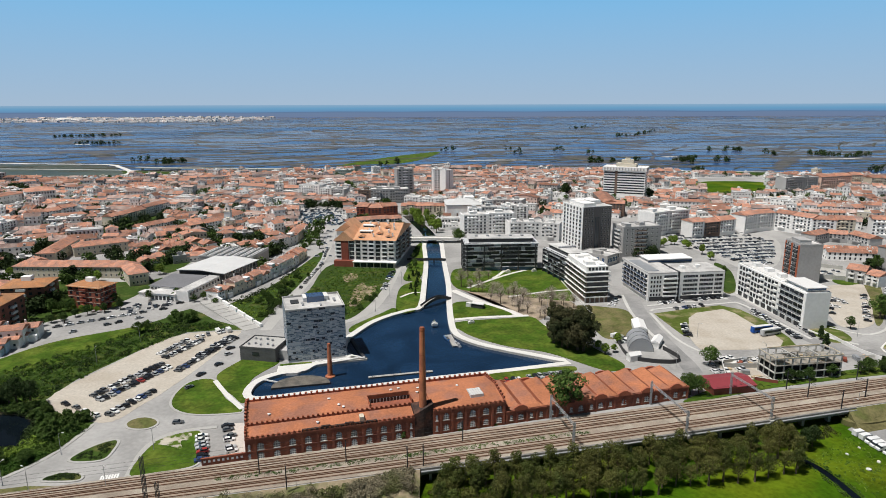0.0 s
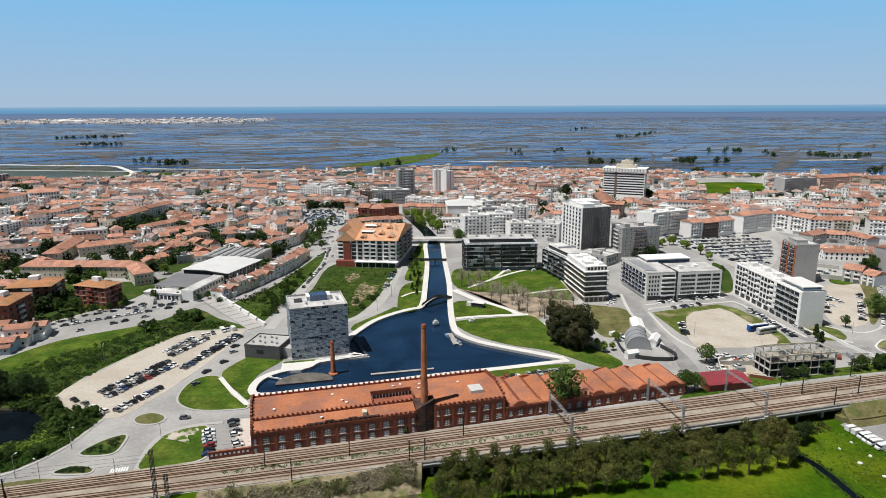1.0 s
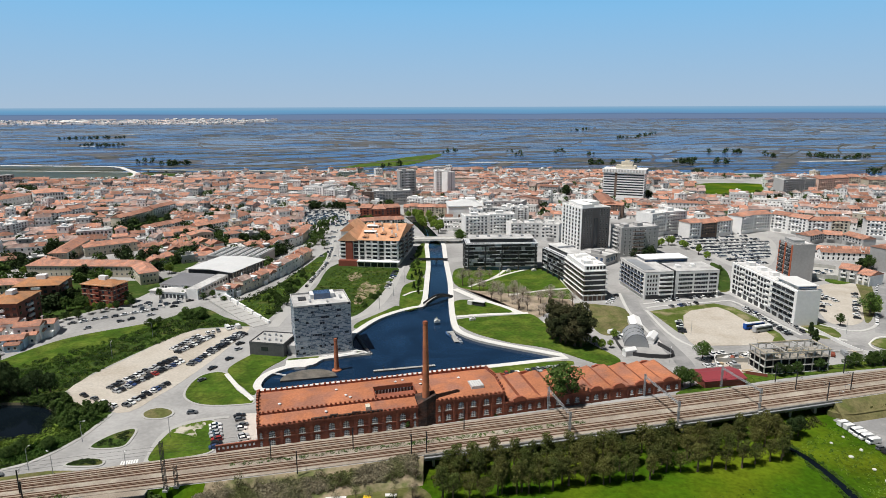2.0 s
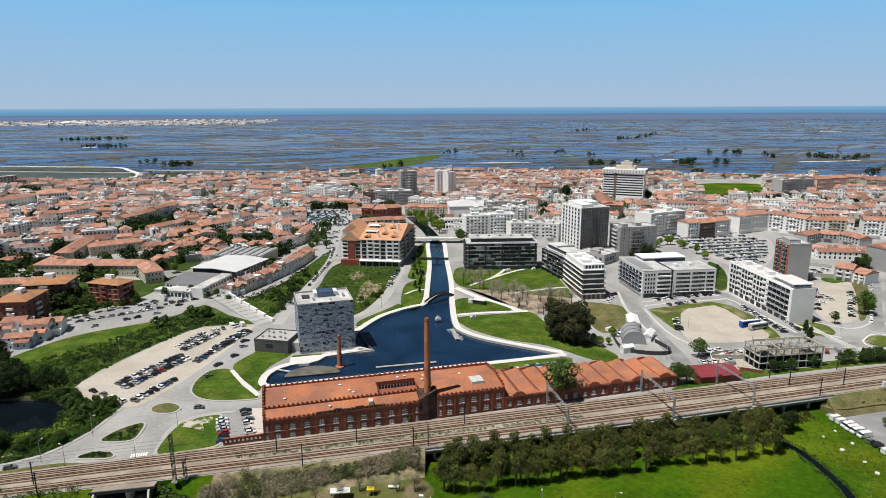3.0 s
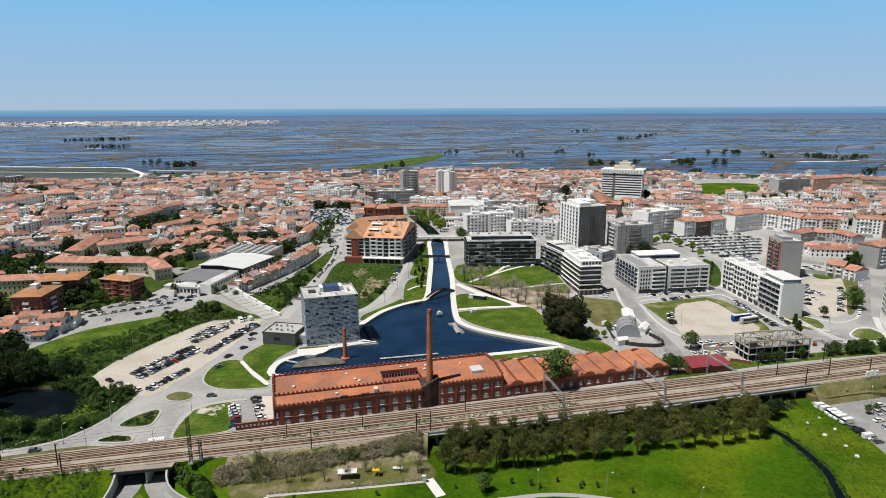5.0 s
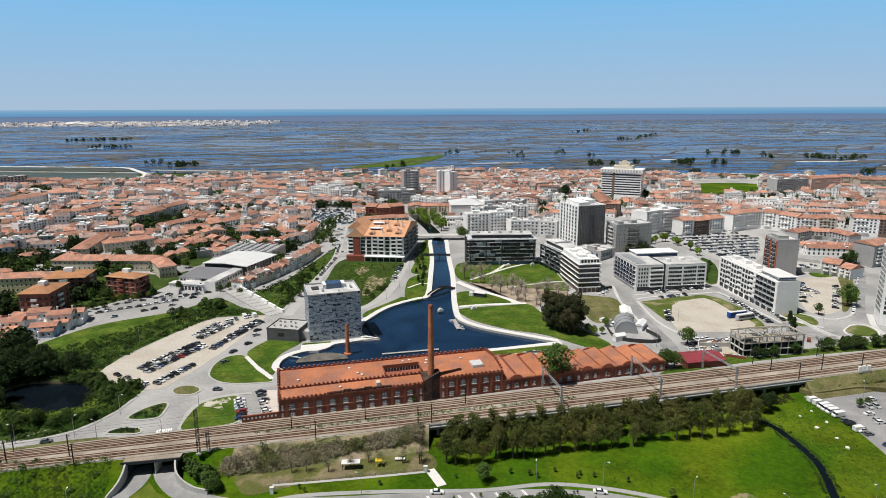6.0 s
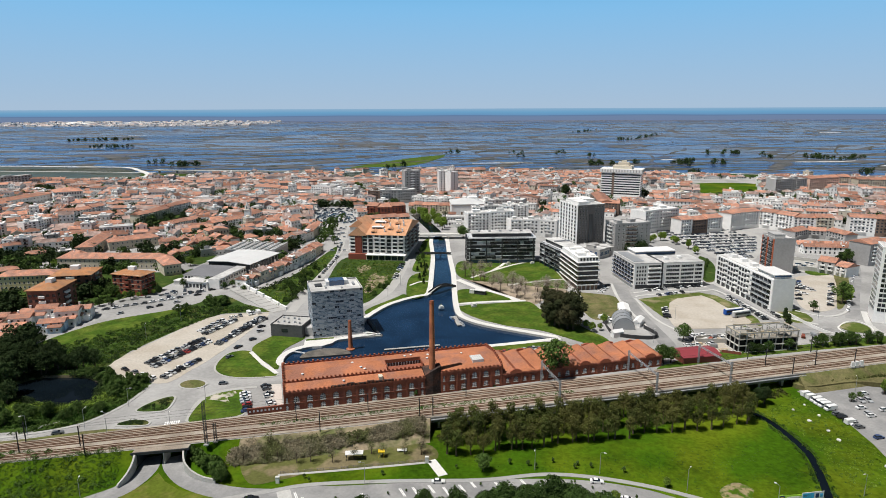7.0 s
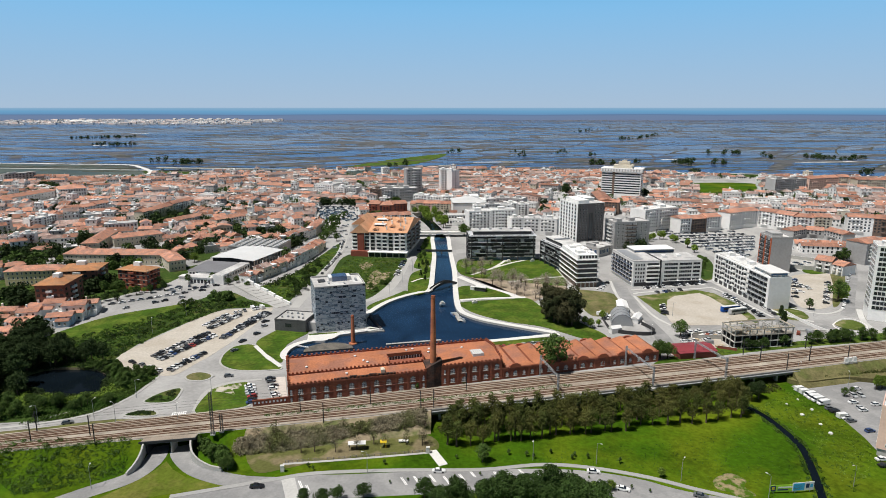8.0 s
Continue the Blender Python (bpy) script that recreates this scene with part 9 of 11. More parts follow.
class Grove:
    """Plants copies of a species; the first ones take the originals."""
    def __init__(self, protos):
        self.free, self.protos, self.rnd = list(protos), protos, random.Random(len(protos) * 3 + 1)

    def plant(self, x, y, z=0.0, size=1.0, group=""):
        rnd = self.rnd
        m = pose(x, y, z, 0, 0, rnd.uniform(0, 360))
        s = size * rnd.uniform(0.85, 1.15)
        if self.free:
            t = self.free.pop()
            t.matrix_basis = m
            t.scale = (s, s, s * rnd.uniform(0.9, 1.1))
        else:
            o = rnd.choice(self.protos)
            keep = tuple(o.scale)
            o.scale = (s, s, s * rnd.uniform(0.9, 1.1))
            t = copy_thing(o, m)
            o.scale = keep
        if group:
            t["group"] = group
        return t

    def row(self, pts, n, z=0.0, size=1.0, jitter=1.0, group=""):
        c = smooth(pts, 10, False) if len(pts) > 1 else pts
        for i in range(n):
            f = (i + 0.5) / n * (len(c) - 1)
            k = int(f)
            q = Vector(c[k]).lerp(Vector(c[min(k + 1, len(c) - 1)]), f - k)
            self.plant(q.x + self.rnd.uniform(-jitter, jitter), q.y + self.rnd.uniform(-jitter, jitter), z, size, group)

    def patch(self, pts, n, z=0.0, size=1.0, group=""):
        xs, ys = [p[0] for p in pts], [p[1] for p in pts]
        k = 0
        while k < n:
            x, y = self.rnd.uniform(min(xs), max(xs)), self.rnd.uniform(min(ys), max(ys))
            if inside(x, y, pts) and not inside(x, y, POND):
                self.plant(x, y, z, size, group)
                k += 1


big_dark = Grove(species("dark", 15, 6.5, "round", 2700, 0.36, "large dark evergreen tree with a dense uneven crown", "evergreen_tree"))
round_mid = Grove(species("mid", 9, 4.2, "round", 2200, 0.24, "round leafy green tree with a full crown", "leafy_tree"))
round_light = Grove(species("light", 7, 3.2, "round", 1300, 0.28, "fresh light-green leafy young tree", "young_tree"))
park_olive = Grove(species("olive", 10, 3.7, "park", 2100, 0.18, "slender olive-green park tree in thin spring leaf", "park_tree", n=4))
dark_road = Grove(species("road", 8.5, 4.4, "round", 2200, 0.28, "dense dark-green roadside tree", "roadside_tree"))
cypress = Grove(species("dark", 6, 1.5, "cone", 1260, 0.20, "narrow dark-green cypress tree", "cypress", n=2))
bare = Grove(species("bare", 9, 4.2, "bare", 1300, 0.12, "bare pinkish-brown tree in a gravel square", "bare_tree"))
thin = Grove(species("twig", 5.2, 2.0, "park", 420, 0.11, "thin young tree with sparse olive leaves", "slender_tree"))
bush = Grove(species("mid", 3.2, 2.4, "bush", 1050, 0.21, "dense rounded green garden bush", "bush"))
sapling = Grove(species("mid", 2.2, 0.7, "round", 336, 0.12, "small planted sapling in the lawn", "sapling", n=2))

# the meadow's edge below the railway
park_olive.row([(0.6, -38.9), (17.5, -36.8), (30.5, -34), (46.2, -30.2), (61.8, -28.4), (80.9, -23.1), (104.5, -19.9), (124.1, -14.2)], 31, PARK_Z, 0.95, 1.5, "tree belt below the viaduct")
park_olive.row([(0.7, -31.1), (20.3, -28.9), (47.4, -23.6), (71, -18.5), (95.4, -13.7), (123.5, -7.7)], 30, PARK_Z, 1.0, 2.0, "tree belt below the viaduct")
park_olive.row([(2.9, -24.6), (25.4, -20.9), (48.7, -16.7), (73, -11.3), (98.1, -6.3), (124.7, 0.1)], 28, PARK_Z, 0.95, 2.0, "tree belt below the viaduct")
big_dark.row([(129, -3.6), (135.9, 0.6)], 2, PARK_Z, 0.55, 0.5)
thin.row([(-73.3, -43.3), (-58.8, -44), (-44.7, -42.5), (-28.6, -39.7), (-14.1, -37.7), (-5.7, -37.7)], 12, PARK_Z, 1.2, 2.0, "young trees in the yard")
thin.row([(-72.8, -38.2), (-52.4, -35.3), (-29.5, -31.6), (-5.9, -27.7)], 14, PARK_Z, 1.3, 2.0, "young trees in the yard")
bush.row([(-91.3, -39.4), (-84.6, -45.2), (-77.6, -48.9), (-76.2, -56)], 8, PARK_Z, 1.5, 1.2)
round_mid.row([(-83.2, -48.9), (-73.4, -57)], 3, PARK_Z, 0.7, 0.8)
round_mid.plant(*[(172.8, 1.8)][0], PARK_Z, 0.45)
round_mid.plant(*[(177.6, 4)][0], PARK_Z, 0.4)
round_light.row([(190.4, 8.5), (196.2, 9.6)], 3, PARK_Z, 0.9, 0.8)
round_mid.plant(*[(13.4, -49.8)][0], PARK_Z, 0.7)
sapling.row([(-44.3, -55.2), (-48, -51.4)], 2, PARK_Z)
for q in [(4.2, -47.7), (23, -45), (29.4, -46.1), (38.4, -44.2), (45.3, -48), (46.6, -46.1), (51, -47.6), (61.7, -50.5), (-21.2, -51.3), (31.8, -47.6)]:
    sapling.plant(*q, PARK_Z, 1.0)
round_light.plant(*[(73.3, -59.1)][0], PARK_Z, 0.5)
# along the road
dark_road.row([(-46.8, -74.2), (-39.7, -74.2), (-33, -72.1), (-23.1, -70.3)], 4, PARK_Z, 0.62, 0.6, "roadside trees")
dark_road.row([(-7.7, -69.7), (-1.3, -72.7), (5, -71.5), (8.5, -73.8)], 5, PARK_Z, 0.72, 0.6, "roadside trees")
dark_road.row([(11.3, -71.8), (20.5, -70.3), (29.6, -70.2), (38.6, -70.8), (43.5, -73.2)], 9, PARK_Z, 1.0, 1.0, "roadside trees")
dark_road.row([(-5, -76), (15, -75), (35, -75), (50, -77)], 9, PARK_Z, 1.0, 1.5, "roadside trees")
round_light.row([(-17.3, -70.3), (48.8, -65.9), (53.7, -66.9)], 3, PARK_Z, 0.5, 0.3)
dark_road.row([(-213.5, 106.9), (-210.9, 117.8), (-205.8, 124.7), (-198.7, 131.8), (-190.1, 138), (-179, 144.3)], 8, 0, 0.6, 1.2, "street trees by the brick blocks")
round_mid.row([(-146.2, 156.2), (-138.9, 163.1), (-127.2, 149.6)], 4, 0, 0.6, 1.0)
# by the halls and the line
round_mid.plant(*[(49, 15.1)][0], 0, 2.05)
round_mid.row([(100.3, 30.7), (105.6, 32.1)], 3, 0, 0.9, 1.5)
bush.plant(*[(-12.5, -0.7)][0], 0, 1.2)
bush.row([(-9.4, -0.2), (0.8, 2.1), (15.6, 6.1), (29.6, 9.6)], 7, 0, 0.35, 0.5)
round_mid.plant(*[(122.7, 59.9)][0], 0, 1.15)
round_mid.row([(182.8, 51.3), (196.6, 52.8), (209.1, 54.4), (228.1, 57.7)], 9, 0, 0.72, 1.5, "trees on the railway bank")
dark_road.row([(147.3, 40.7), (152.6, 43.6), (159.7, 44.4), (174.6, 48.2)], 4, 0, 0.66, 0.8, "dark trees before the concrete frame")
dark_road.row([(188, 52.8), (198, 55.2), (204.3, 56), (219.9, 57.6)], 5, 0, 0.6, 1.0, "dark trees before the concrete frame")
round_light.row([(-208.3, 140.4), (-198.6, 139.2), (-190.1, 138), (-185.6, 146.9)], 6, 0, 0.55, 1.0, "hedge by the brick block")
bush.row([(179.2, 178.1), (190.1, 201.6), (201.6, 224)], 5, 0, 1.1, 1.0)
round_mid.plant(*[(215.3, 105.5)][0], 0, 0.7)
round_mid.plant(*[(241.3, 120.9)][0], 0, 1.25)
cypress.row([(205.3, 55.2), (199.9, 54.4), (185.7, 81.8), (194.2, 93.3)], 4, 0, 1.3, 0.5)
round_light.row([(243.4, 125.5), (252.7, 135.1), (238.2, 114.2)], 3, 0, 1.1, 1.5)
round_mid.row([(304, 218.8), (320.4, 224.2)], 3, 0, 1.1, 2)
# lawns by the basin
grove_tree = Grove(species("grove", 20.0, 6.6, "grove", 6000, 0.34, "tall dark evergreen tree of a dense grove on the lawn", "grove_tree"))
grove_tree.row([(56.5, 90.1), (60.7, 82.5), (66.3, 78.8), (71.2, 77)], 5, 0, 1.0, 1.0, "dark grove on the lawn")
grove_tree.row([(60.5, 97), (71, 87.2)], 3, 0, 0.95, 1.0, "dark grove on the lawn")
round_light.row([(76.6, 83.5), (80.4, 72.6), (91.5, 93.1)], 4, 0, 0.7, 1.0)
bare.row([(19.1, 174.8), (32.6, 170.5), (47, 159.3), (61.3, 152.6), (73.5, 147.3)], 13, 0, 0.9, 2.0, "bare trees in the square")
bare.row([(31.6, 156.5), (45, 140.9), (57, 122.9), (66.7, 108.5)], 9, 0, 0.9, 2.0, "bare trees in the square")
for q in [(45.6, 154.4), (50.2, 149.3), (60.7, 146.7), (67.3, 151.6), (73.7, 146.5), (78.6, 141.5), (46.0, 134.8), (15.4, 185.2), (27.7, 192.6)]:
    bare.plant(*q, 0, 1.05, "bare trees in the square")
bare.row([(18.2, 201.3), (26.4, 198), (37.4, 206.3)], 3, 0, 0.8, 1.0, "bare trees in the square")
cypress.row([(-18.3, 196.3), (-16.3, 209.6), (-12.5, 209.6), (-12.7, 186.8), (-16.4, 177.7), (-11.3, 163.3)], 8, 0, 0.9, 1.0, "clipped trees by the canal")
round_mid.row([(-19.4, 223.6), (-15.4, 236.6), (-18.2, 266.7), (-14.5, 288.8)], 6, 0, 0.55, 1.0)
bush.row([(-47.5, 137), (-37.1, 163.3), (-45.9, 156.4), (-51.7, 127.3)], 6, 0, 0.9, 2.0)
round_light.row([(-14.9, 373.6), (-20.4, 405.5), (-9.5, 392.3), (1, 355.8), (-8.6, 419.1), (-26.2, 431.9), (-19.1, 428.2), (-33, 436)], 16, 0, 1.3, 2.0, "trees along the far canal")
round_mid.row([(16.5, 320.5), (20.1, 318)], 2, 0, 1.1, 1.0)
# hillside and pond
big_dark.patch([(-227.9, 30.9), (-206.1, 47.5), (-179.6, 30.3), (-174.4, 13.5), (-173.7, -3.7), (-179.9, -15.6), (-190.1, -20.5)], 44, 0, 0.8, "wood by the pond")
round_mid.patch([(-187.1, -15.2), (-166.5, -15.1), (-149.9, -16.1), (-136, -12.1), (-130.7, -4.7), (-135.7, -17), (-151.7, -24.7), (-176.2, -30.6)], 22, 0, 0.55, "bushes by the pond")
bush.patch([(-152.5, 17.9), (-128.7, 13.6), (-131.4, 3), (-138.1, -7.9)], 16, 0, 1.3, "bushes by the pond")
big_dark.row([(-190.5, 16), (-186.5, 23.5), (-178, 26), (-168, 26.5), (-158, 24)], 10, 0, 0.68, 1.5, "wood by the pond")
bush.patch([(-175.2, 14.7), (-156.2, 27.6), (-147.4, 17.9), (-167.3, 9.9)], 8, 0, 1.2, "bushes by the pond")
bush.row([(-142.6, 124.8), (-136.2, 121.4), (-132.1, 124.8)], 4, 0, 1.7, 1.0)
round_mid.row([(-155.6, 104.9), (-148.5, 108.1)], 2, 0, 0.7, 0.5)
round_mid.row([(-220.9, 136.7), (-213.2, 139.2), (-210.2, 144.2), (-225.6, 156.1), (-198.6, 146.8), (-186, 152.1)], 10, 0, 0.8, 2.0)
round_mid.row([(-160.4, 158.9), (-154.2, 163.1), (-169.6, 163), (-210.7, 108)], 5, 0, 0.6, 1.0)
big_dark.row([(-211.9, 113.4), (-203.3, 56.9), (-212.8, 65.2)], 3, 0, 0.45, 1.0)
round_mid.patch([(-110, 163.1), (-97.8, 218.1), (-87.6, 209.5), (-87, 163.2), (-93.9, 119.2)], 14, 0, 0.5, "garden trees")
bush.patch([(-108.3, 156.3), (-96.1, 209.4), (-87, 218.1), (-85.6, 156.3), (-92.6, 113.6)], 20, 0, 0.9, "garden hedges")
round_mid.row([(-107.3, 266.5), (-106.1, 312.7), (-105.4, 338.8), (-94.4, 288.7)], 8, 0, 0.8, 1.5)
round_light.row([(181, 293.8), (194.1, 303.4), (201.7, 289.2), (204.8, 246.6)], 8, 0, 1.0, 2.0, "trees by the car park")
round_light.row([(-289.2, 209.1), (-284.3, 226.8), (-209.1, 196), (-189.7, 226.9)], 6, 0, 1.0, 2.0)
big_dark.row([(161.2, 588.2), (159.7, 572.4)], 2, 0, 1.1, 1.0)

# scrub as loose growth
def scrub(name, areas, n, size, z, kind, label, seed, leaf=0.3, quads=46, where=None):
    rnd = random.Random(seed)
    vs, fs = [], []
    for pts in areas:
        xs, ys = [p[0] for p in pts], [p[1] for p in pts]
        k = 0
        while k < n:
            x, y = rnd.uniform(min(xs), max(xs)), rnd.uniform(min(ys), max(ys))
            if not inside(x, y, pts) or inside(x, y, POND):
                continue
            k += 1
            s = rnd.uniform(*size)
            zz = z if not where else where(x, y)
            leaves(vs, fs, (x, y, zz + s * 0.25), s, quads, leaf * (0.6 + s * 0.3), rnd, 0.7)
    tagged(new(name, mesh_from(name, vs, fs, [0] * len(fs), (LEAF[kind],))), label, "shrubs", kind="stuff")


def bank_z(x, y):
    a, b = rail_near(x) + bank(x)[0], rail_near(x) + bank(x)[1]
    return PARK_Z + 5.3 * min(1, max(0, (y - b) / max(0.5, a - b)))


SLOPE = [(-184.2, 27.5), (-191.6, 56.9), (-160.5, 100.7), (-147.5, 119.1), (-119.9, 119.1), (-107, 110.3), (-129.6, 107), (-148.1, 71.3), (-157.7, 33.1), (-169.3, 17.8)]
scrub("hillside_scrub", [SLOPE], 620, (0.5, 1.3), 0, "scrub", "thick green scrub on the hillside", 3)
scrub("hillside_weeds", [SLOPE], 420, (0.3, 0.8), 0, "light", "fresh light-green weeds on the hillside", 33, 0.25, 30)
scrub("hillside_thicket", [SLOPE], 110, (0.9, 2.2), 0, "dark", "dark bushes scattered on the hillside", 34, 0.3, 60)
scrub("terrace_greenery", [[(-122.3, 147), (-110.2, 171.7), (-102.5, 209.4), (-94.9, 250.1), (-89.4, 250.1), (-91.4, 196.2), (-95.5, 149.6), (-98.3, 120.3), (-108.8, 129.6)]], 320, (0.3, 1.0), 0.1, "light", "green weeds and hedges on the garden terraces", 35, 0.3, 40)
scrub("terrace_hedges", [[(-129.8, 152.2), (-119.2, 168.8), (-108.5, 189.8), (-101, 234.5), (-96.2, 223.5), (-103.7, 177.6), (-111.8, 154.9), (-119.8, 136.9)], [(-100.8, 156.3), (-95.8, 183.6), (-91.4, 177.6), (-94.1, 127.3)]], 70, (0.7, 1.9), 0.1, "dark", "dark hedges behind the terraced houses", 36, 0.3, 60)
scrub("pond_scrub", [[(-192.2, -8), (-165.9, -10.6), (-138.3, -12.1), (-148.4, 12.3), (-129.6, 9.9), (-133.6, -2.6), (-151.9, -24.2), (-175.9, -31)]], 800, (0.5, 1.5), 0, "scrub", "tangled scrub round the pond", 4)
scrub("bank_scrub", [[(-156.8, -56), (-160.4, -45.1), (-122.7, -43.1), (-113.3, -41.2), (-110.3, -57.6), (-127.2, -66.5), (-140, -69.6)]], 2200, (0.2, 0.6), -4.4, "scrub", "low scrub on the railway bank", 5, 0.15, 26, bank_z)
scrub("bank_bushes", [[(-156.8, -56), (-160.4, -45.1), (-122.7, -43.1), (-113.3, -41.2), (-110.3, -57.6), (-127.2, -66.5), (-140, -69.6)]], 50, (0.7, 1.4), -4.4, "mid", "darker bushes on the railway bank", 55, 0.3, 50, bank_z)
scrub("bank_scrub", [[(-76, -46), (-60, -43), (-30, -33), (-8, -27), (-8, -20), (-30, -29), (-60, -36), (-76, -40)]], 900, (0.6, 1.5), -3, "twig", "dry grey-brown scrub on the railway bank", 6, where=bank_z)
scrub("viaduct_scrub", [[(x, rail_near(x) - 1.5) for x in (-2, 40, 80, 120, 150)] + [(x, rail_near(x) - 9) for x in (150, 120, 80, 40, -2)]], 300, (0.6, 1.6), PARK_Z, "olive", "olive scrub along the viaduct", 7)
scrub("track_weeds", [[(x, rail_near(x) + 7.2) for x in (-70, -30, 0, 55)] + [(x, rail_near(x) + 9.6) for x in (55, 0, -30, -70)]], 420, (0.25, 0.75), RAIL_Z, "scrub", "weeds between the railway tracks", 8, 0.2, 16)
scrub("creek_reeds", [[(c[0] - 2.9, c[1]) for c in CREEK[:6]] + [(c[0] - 1.7, c[1]) for c in CREEK[5::-1]], [(c[0] + 1.7, c[1]) for c in CREEK[:6]] + [(c[0] + 2.9, c[1]) for c in CREEK[5::-1]]], 110, (0.4, 0.9), PARK_Z, "scrub", "reeds along the creek", 9, 0.3, 18)
scrub("dry_bank_scrub", [[(156.5, 17), (182.1, 23.3), (211.9, 33.2), (204.4, 22.1), (185, 19.6), (161.6, 14.6)]], 300, (0.3, 1.1), -2.9, "olive", "dry scrub below the railway", 10, 0.3, 24)
scrub("pond_thicket", [[(-172.9, -8), (-180.3, 7.5), (-176.7, 17.2), (-165.9, 21), (-154.2, 23.6), (-150, 17.9), (-163.8, 17.2), (-173.8, 14.1), (-172.3, -3.7)]], 120, (0.7, 1.6), 0, "dark", "dark thicket at the edge of the pond", 16, 0.3, 60)
RIM = [(-184, -4), (-192, 11), (-186, 24), (-171, 25.5), (-158, 24), (-147.5, 16), (-144.5, 4), (-142, -6), (-156, -12.5), (-166, -9.5), (-176, -7)]
scrub("verge_scrub", [[(-160, -32), (-145.6, -27.4), (-138.6, -23), (-133.4, -15.2), (-130, -6.4), (-128.2, 9), (-133, 9), (-137, -6), (-142, -17), (-152, -26)]], 190, (0.7, 1.7), 0, "scrub", "thick green bushes along the road by the pond", 71, 0.3, 50)
scrub("pond_rim", [RIM], 240, (0.8, 1.9), -0.1, "dark", "dark bushes hanging over the edge of the pond", 64, 0.3, 60)
scrub("pond_willows", [[(-176, -8), (-166, -10), (-156, -12), (-146, -8), (-141, 2), (-136, -4), (-146, -16), (-160, -18), (-176, -16)]], 70, (1.2, 2.4), 0.4, "light", "fresh green bushes beside the pond", 65, 0.26, 90)
scrub("wood_scrub", [[(-218.3, 17.8), (-216.6, 37.9), (-206.2, 54.5), (-194.6, 56.9), (-184.2, 27.5), (-172, -2.7), (-199.3, -8)]], 420, (0.8, 2.2), 0, "dark", "dark undergrowth of the wood by the pond", 15)
scrub("island_shrubs", [[(-121.9, -13.6), (-118.3, -6.9), (-113, -2.6), (-111.7, -7.9), (-112.4, -13.5)], [(-123.6, -25.1), (-120.5, -22.3), (-114.7, -22.7), (-114.4, -25.1)]], 70, (0.3, 0.7), 0.2, "dark", "low dark shrubs on a traffic island", 14, 0.25, 24)
scrub("plot_weeds", [[(-81.2, 163.2), (-75.4, 236.5), (-32.9, 230.9), (-36.3, 177.7), (-48.2, 127.3)]], 260, (0.3, 1.0), 0.1, "scrub", "weeds on a building plot", 11, 0.3, 24)
MEADOW_EDGE = [(129, -8.7), (142.2, 0.1), (154, 7.3), (158.5, -11.7), (157.9, -34.2), (153.3, -51.1), (133, -67.6), (133.4, -53.9), (136.4, -39), (136.5, -21.2)]
scrub("slope_weeds", [MEADOW_EDGE], 520, (0.12, 0.42), PARK_Z, "light", "rough weeds on the slope below the car park", 57, 0.2, 14)
scrub("slope_tufts", [MEADOW_EDGE], 300, (0.15, 0.5), PARK_Z, "scrub", "dark grass tufts on the slope below the car park", 58, 0.22, 16)
scrub("meadow_tufts", [[(2.6, -48.8), (23, -45.4), (65.4, -39.2), (110.8, -30.9), (126, -43), (122.2, -60.7), (86.7, -64), (61.8, -52.3), (32.5, -49.8)]], 420, (0.1, 0.28), PARK_Z, "scrub", "tufts of longer grass in the meadow", 59, 0.2, 10)
scrub("plot_flowers", [[(-81.2, 163.2), (-74.6, 230.8), (-32.7, 227.2), (-36.3, 177.7), (-48.2, 127.3)]], 620, (0.3, 1.1), 0.1, "light", "yellow-green weeds on a building plot", 56, 0.3, 22)
scrub("rail_verge", [[(102.4, 27.4), (129, 42.1), (175.7, 51.2), (232.6, 64.2), (228.1, 57.7), (179.7, 48.2), (141.7, 39.2)]], 60, (0.4, 1.1), 0.1, "scrub", "weeds on the railway verge", 12, 0.3, 22)



# trees among the houses of the town, and clumps on the lagoon's dykes
def far_trees(name, spots, size, kind, label, seed, quads=150, leaf=0.6):
    rnd = random.Random(seed)
    vs, fs = [], []
    for x, y in spots:
        s = rnd.uniform(*size)
        for k in range(3):
            leaves(vs, fs, (x + rnd.uniform(-0.5, 0.5) * s, y + rnd.uniform(-0.5, 0.5) * s, s * (0.5 + 0.45 * k)), s * (0.9 - 0.14 * k), quads // 3, leaf * s * 0.22, rnd, 0.9)
    tagged(new(name, mesh_from(name, vs, fs, [0] * len(fs), (LEAF[kind],))), label, "trees", kind="stuff")


def lined(pts, n, jitter, rnd):
    c = smooth(pts, 10, False)
    return [(c[int(i * (len(c) - 1) / max(1, n - 1))][0] + rnd.uniform(-jitter, jitter), c[int(i * (len(c) - 1) / max(1, n - 1))][1] + rnd.uniform(-jitter, jitter)) for i in range(n)]


def open_spot(x, y):
    if inside(x, y, GREENFIELD) or inside(x, y, SQUARE):
        return False
    i, j = int(x // 40), int(y // 40)
    near = [h for a in (-1, 0, 1) for b in (-1, 0, 1) for h in HOUSES.get((i + a, j + b), ())]
    return all((x - a) ** 2 + (y - b) ** 2 > (r + 1) ** 2 for a, b, r in near) and all((x - a) ** 2 + (y - b) ** 2 > r * r * 0.5 for a, b, r in KEEP_OUT)


def dark_fill(poly, n, far, seed):
    """Trees in the gardens and streets of the nearer part of the town."""
    rnd = random.Random(seed)
    out, tries = [], 0
    while len(out) < n and tries < n * 60:
        tries += 1
        x, y = rnd.uniform(min(p[0] for p in poly), max(p[0] for p in poly)), rnd.uniform(min(p[1] for p in poly), far)
        if inside(x, y, poly) and open_spot(x, y):
            out.append((x, y))
            if rnd.random() < 0.6:
                out.append((x + rnd.uniform(-3, 3), y + rnd.uniform(-2, 2)))
    return out


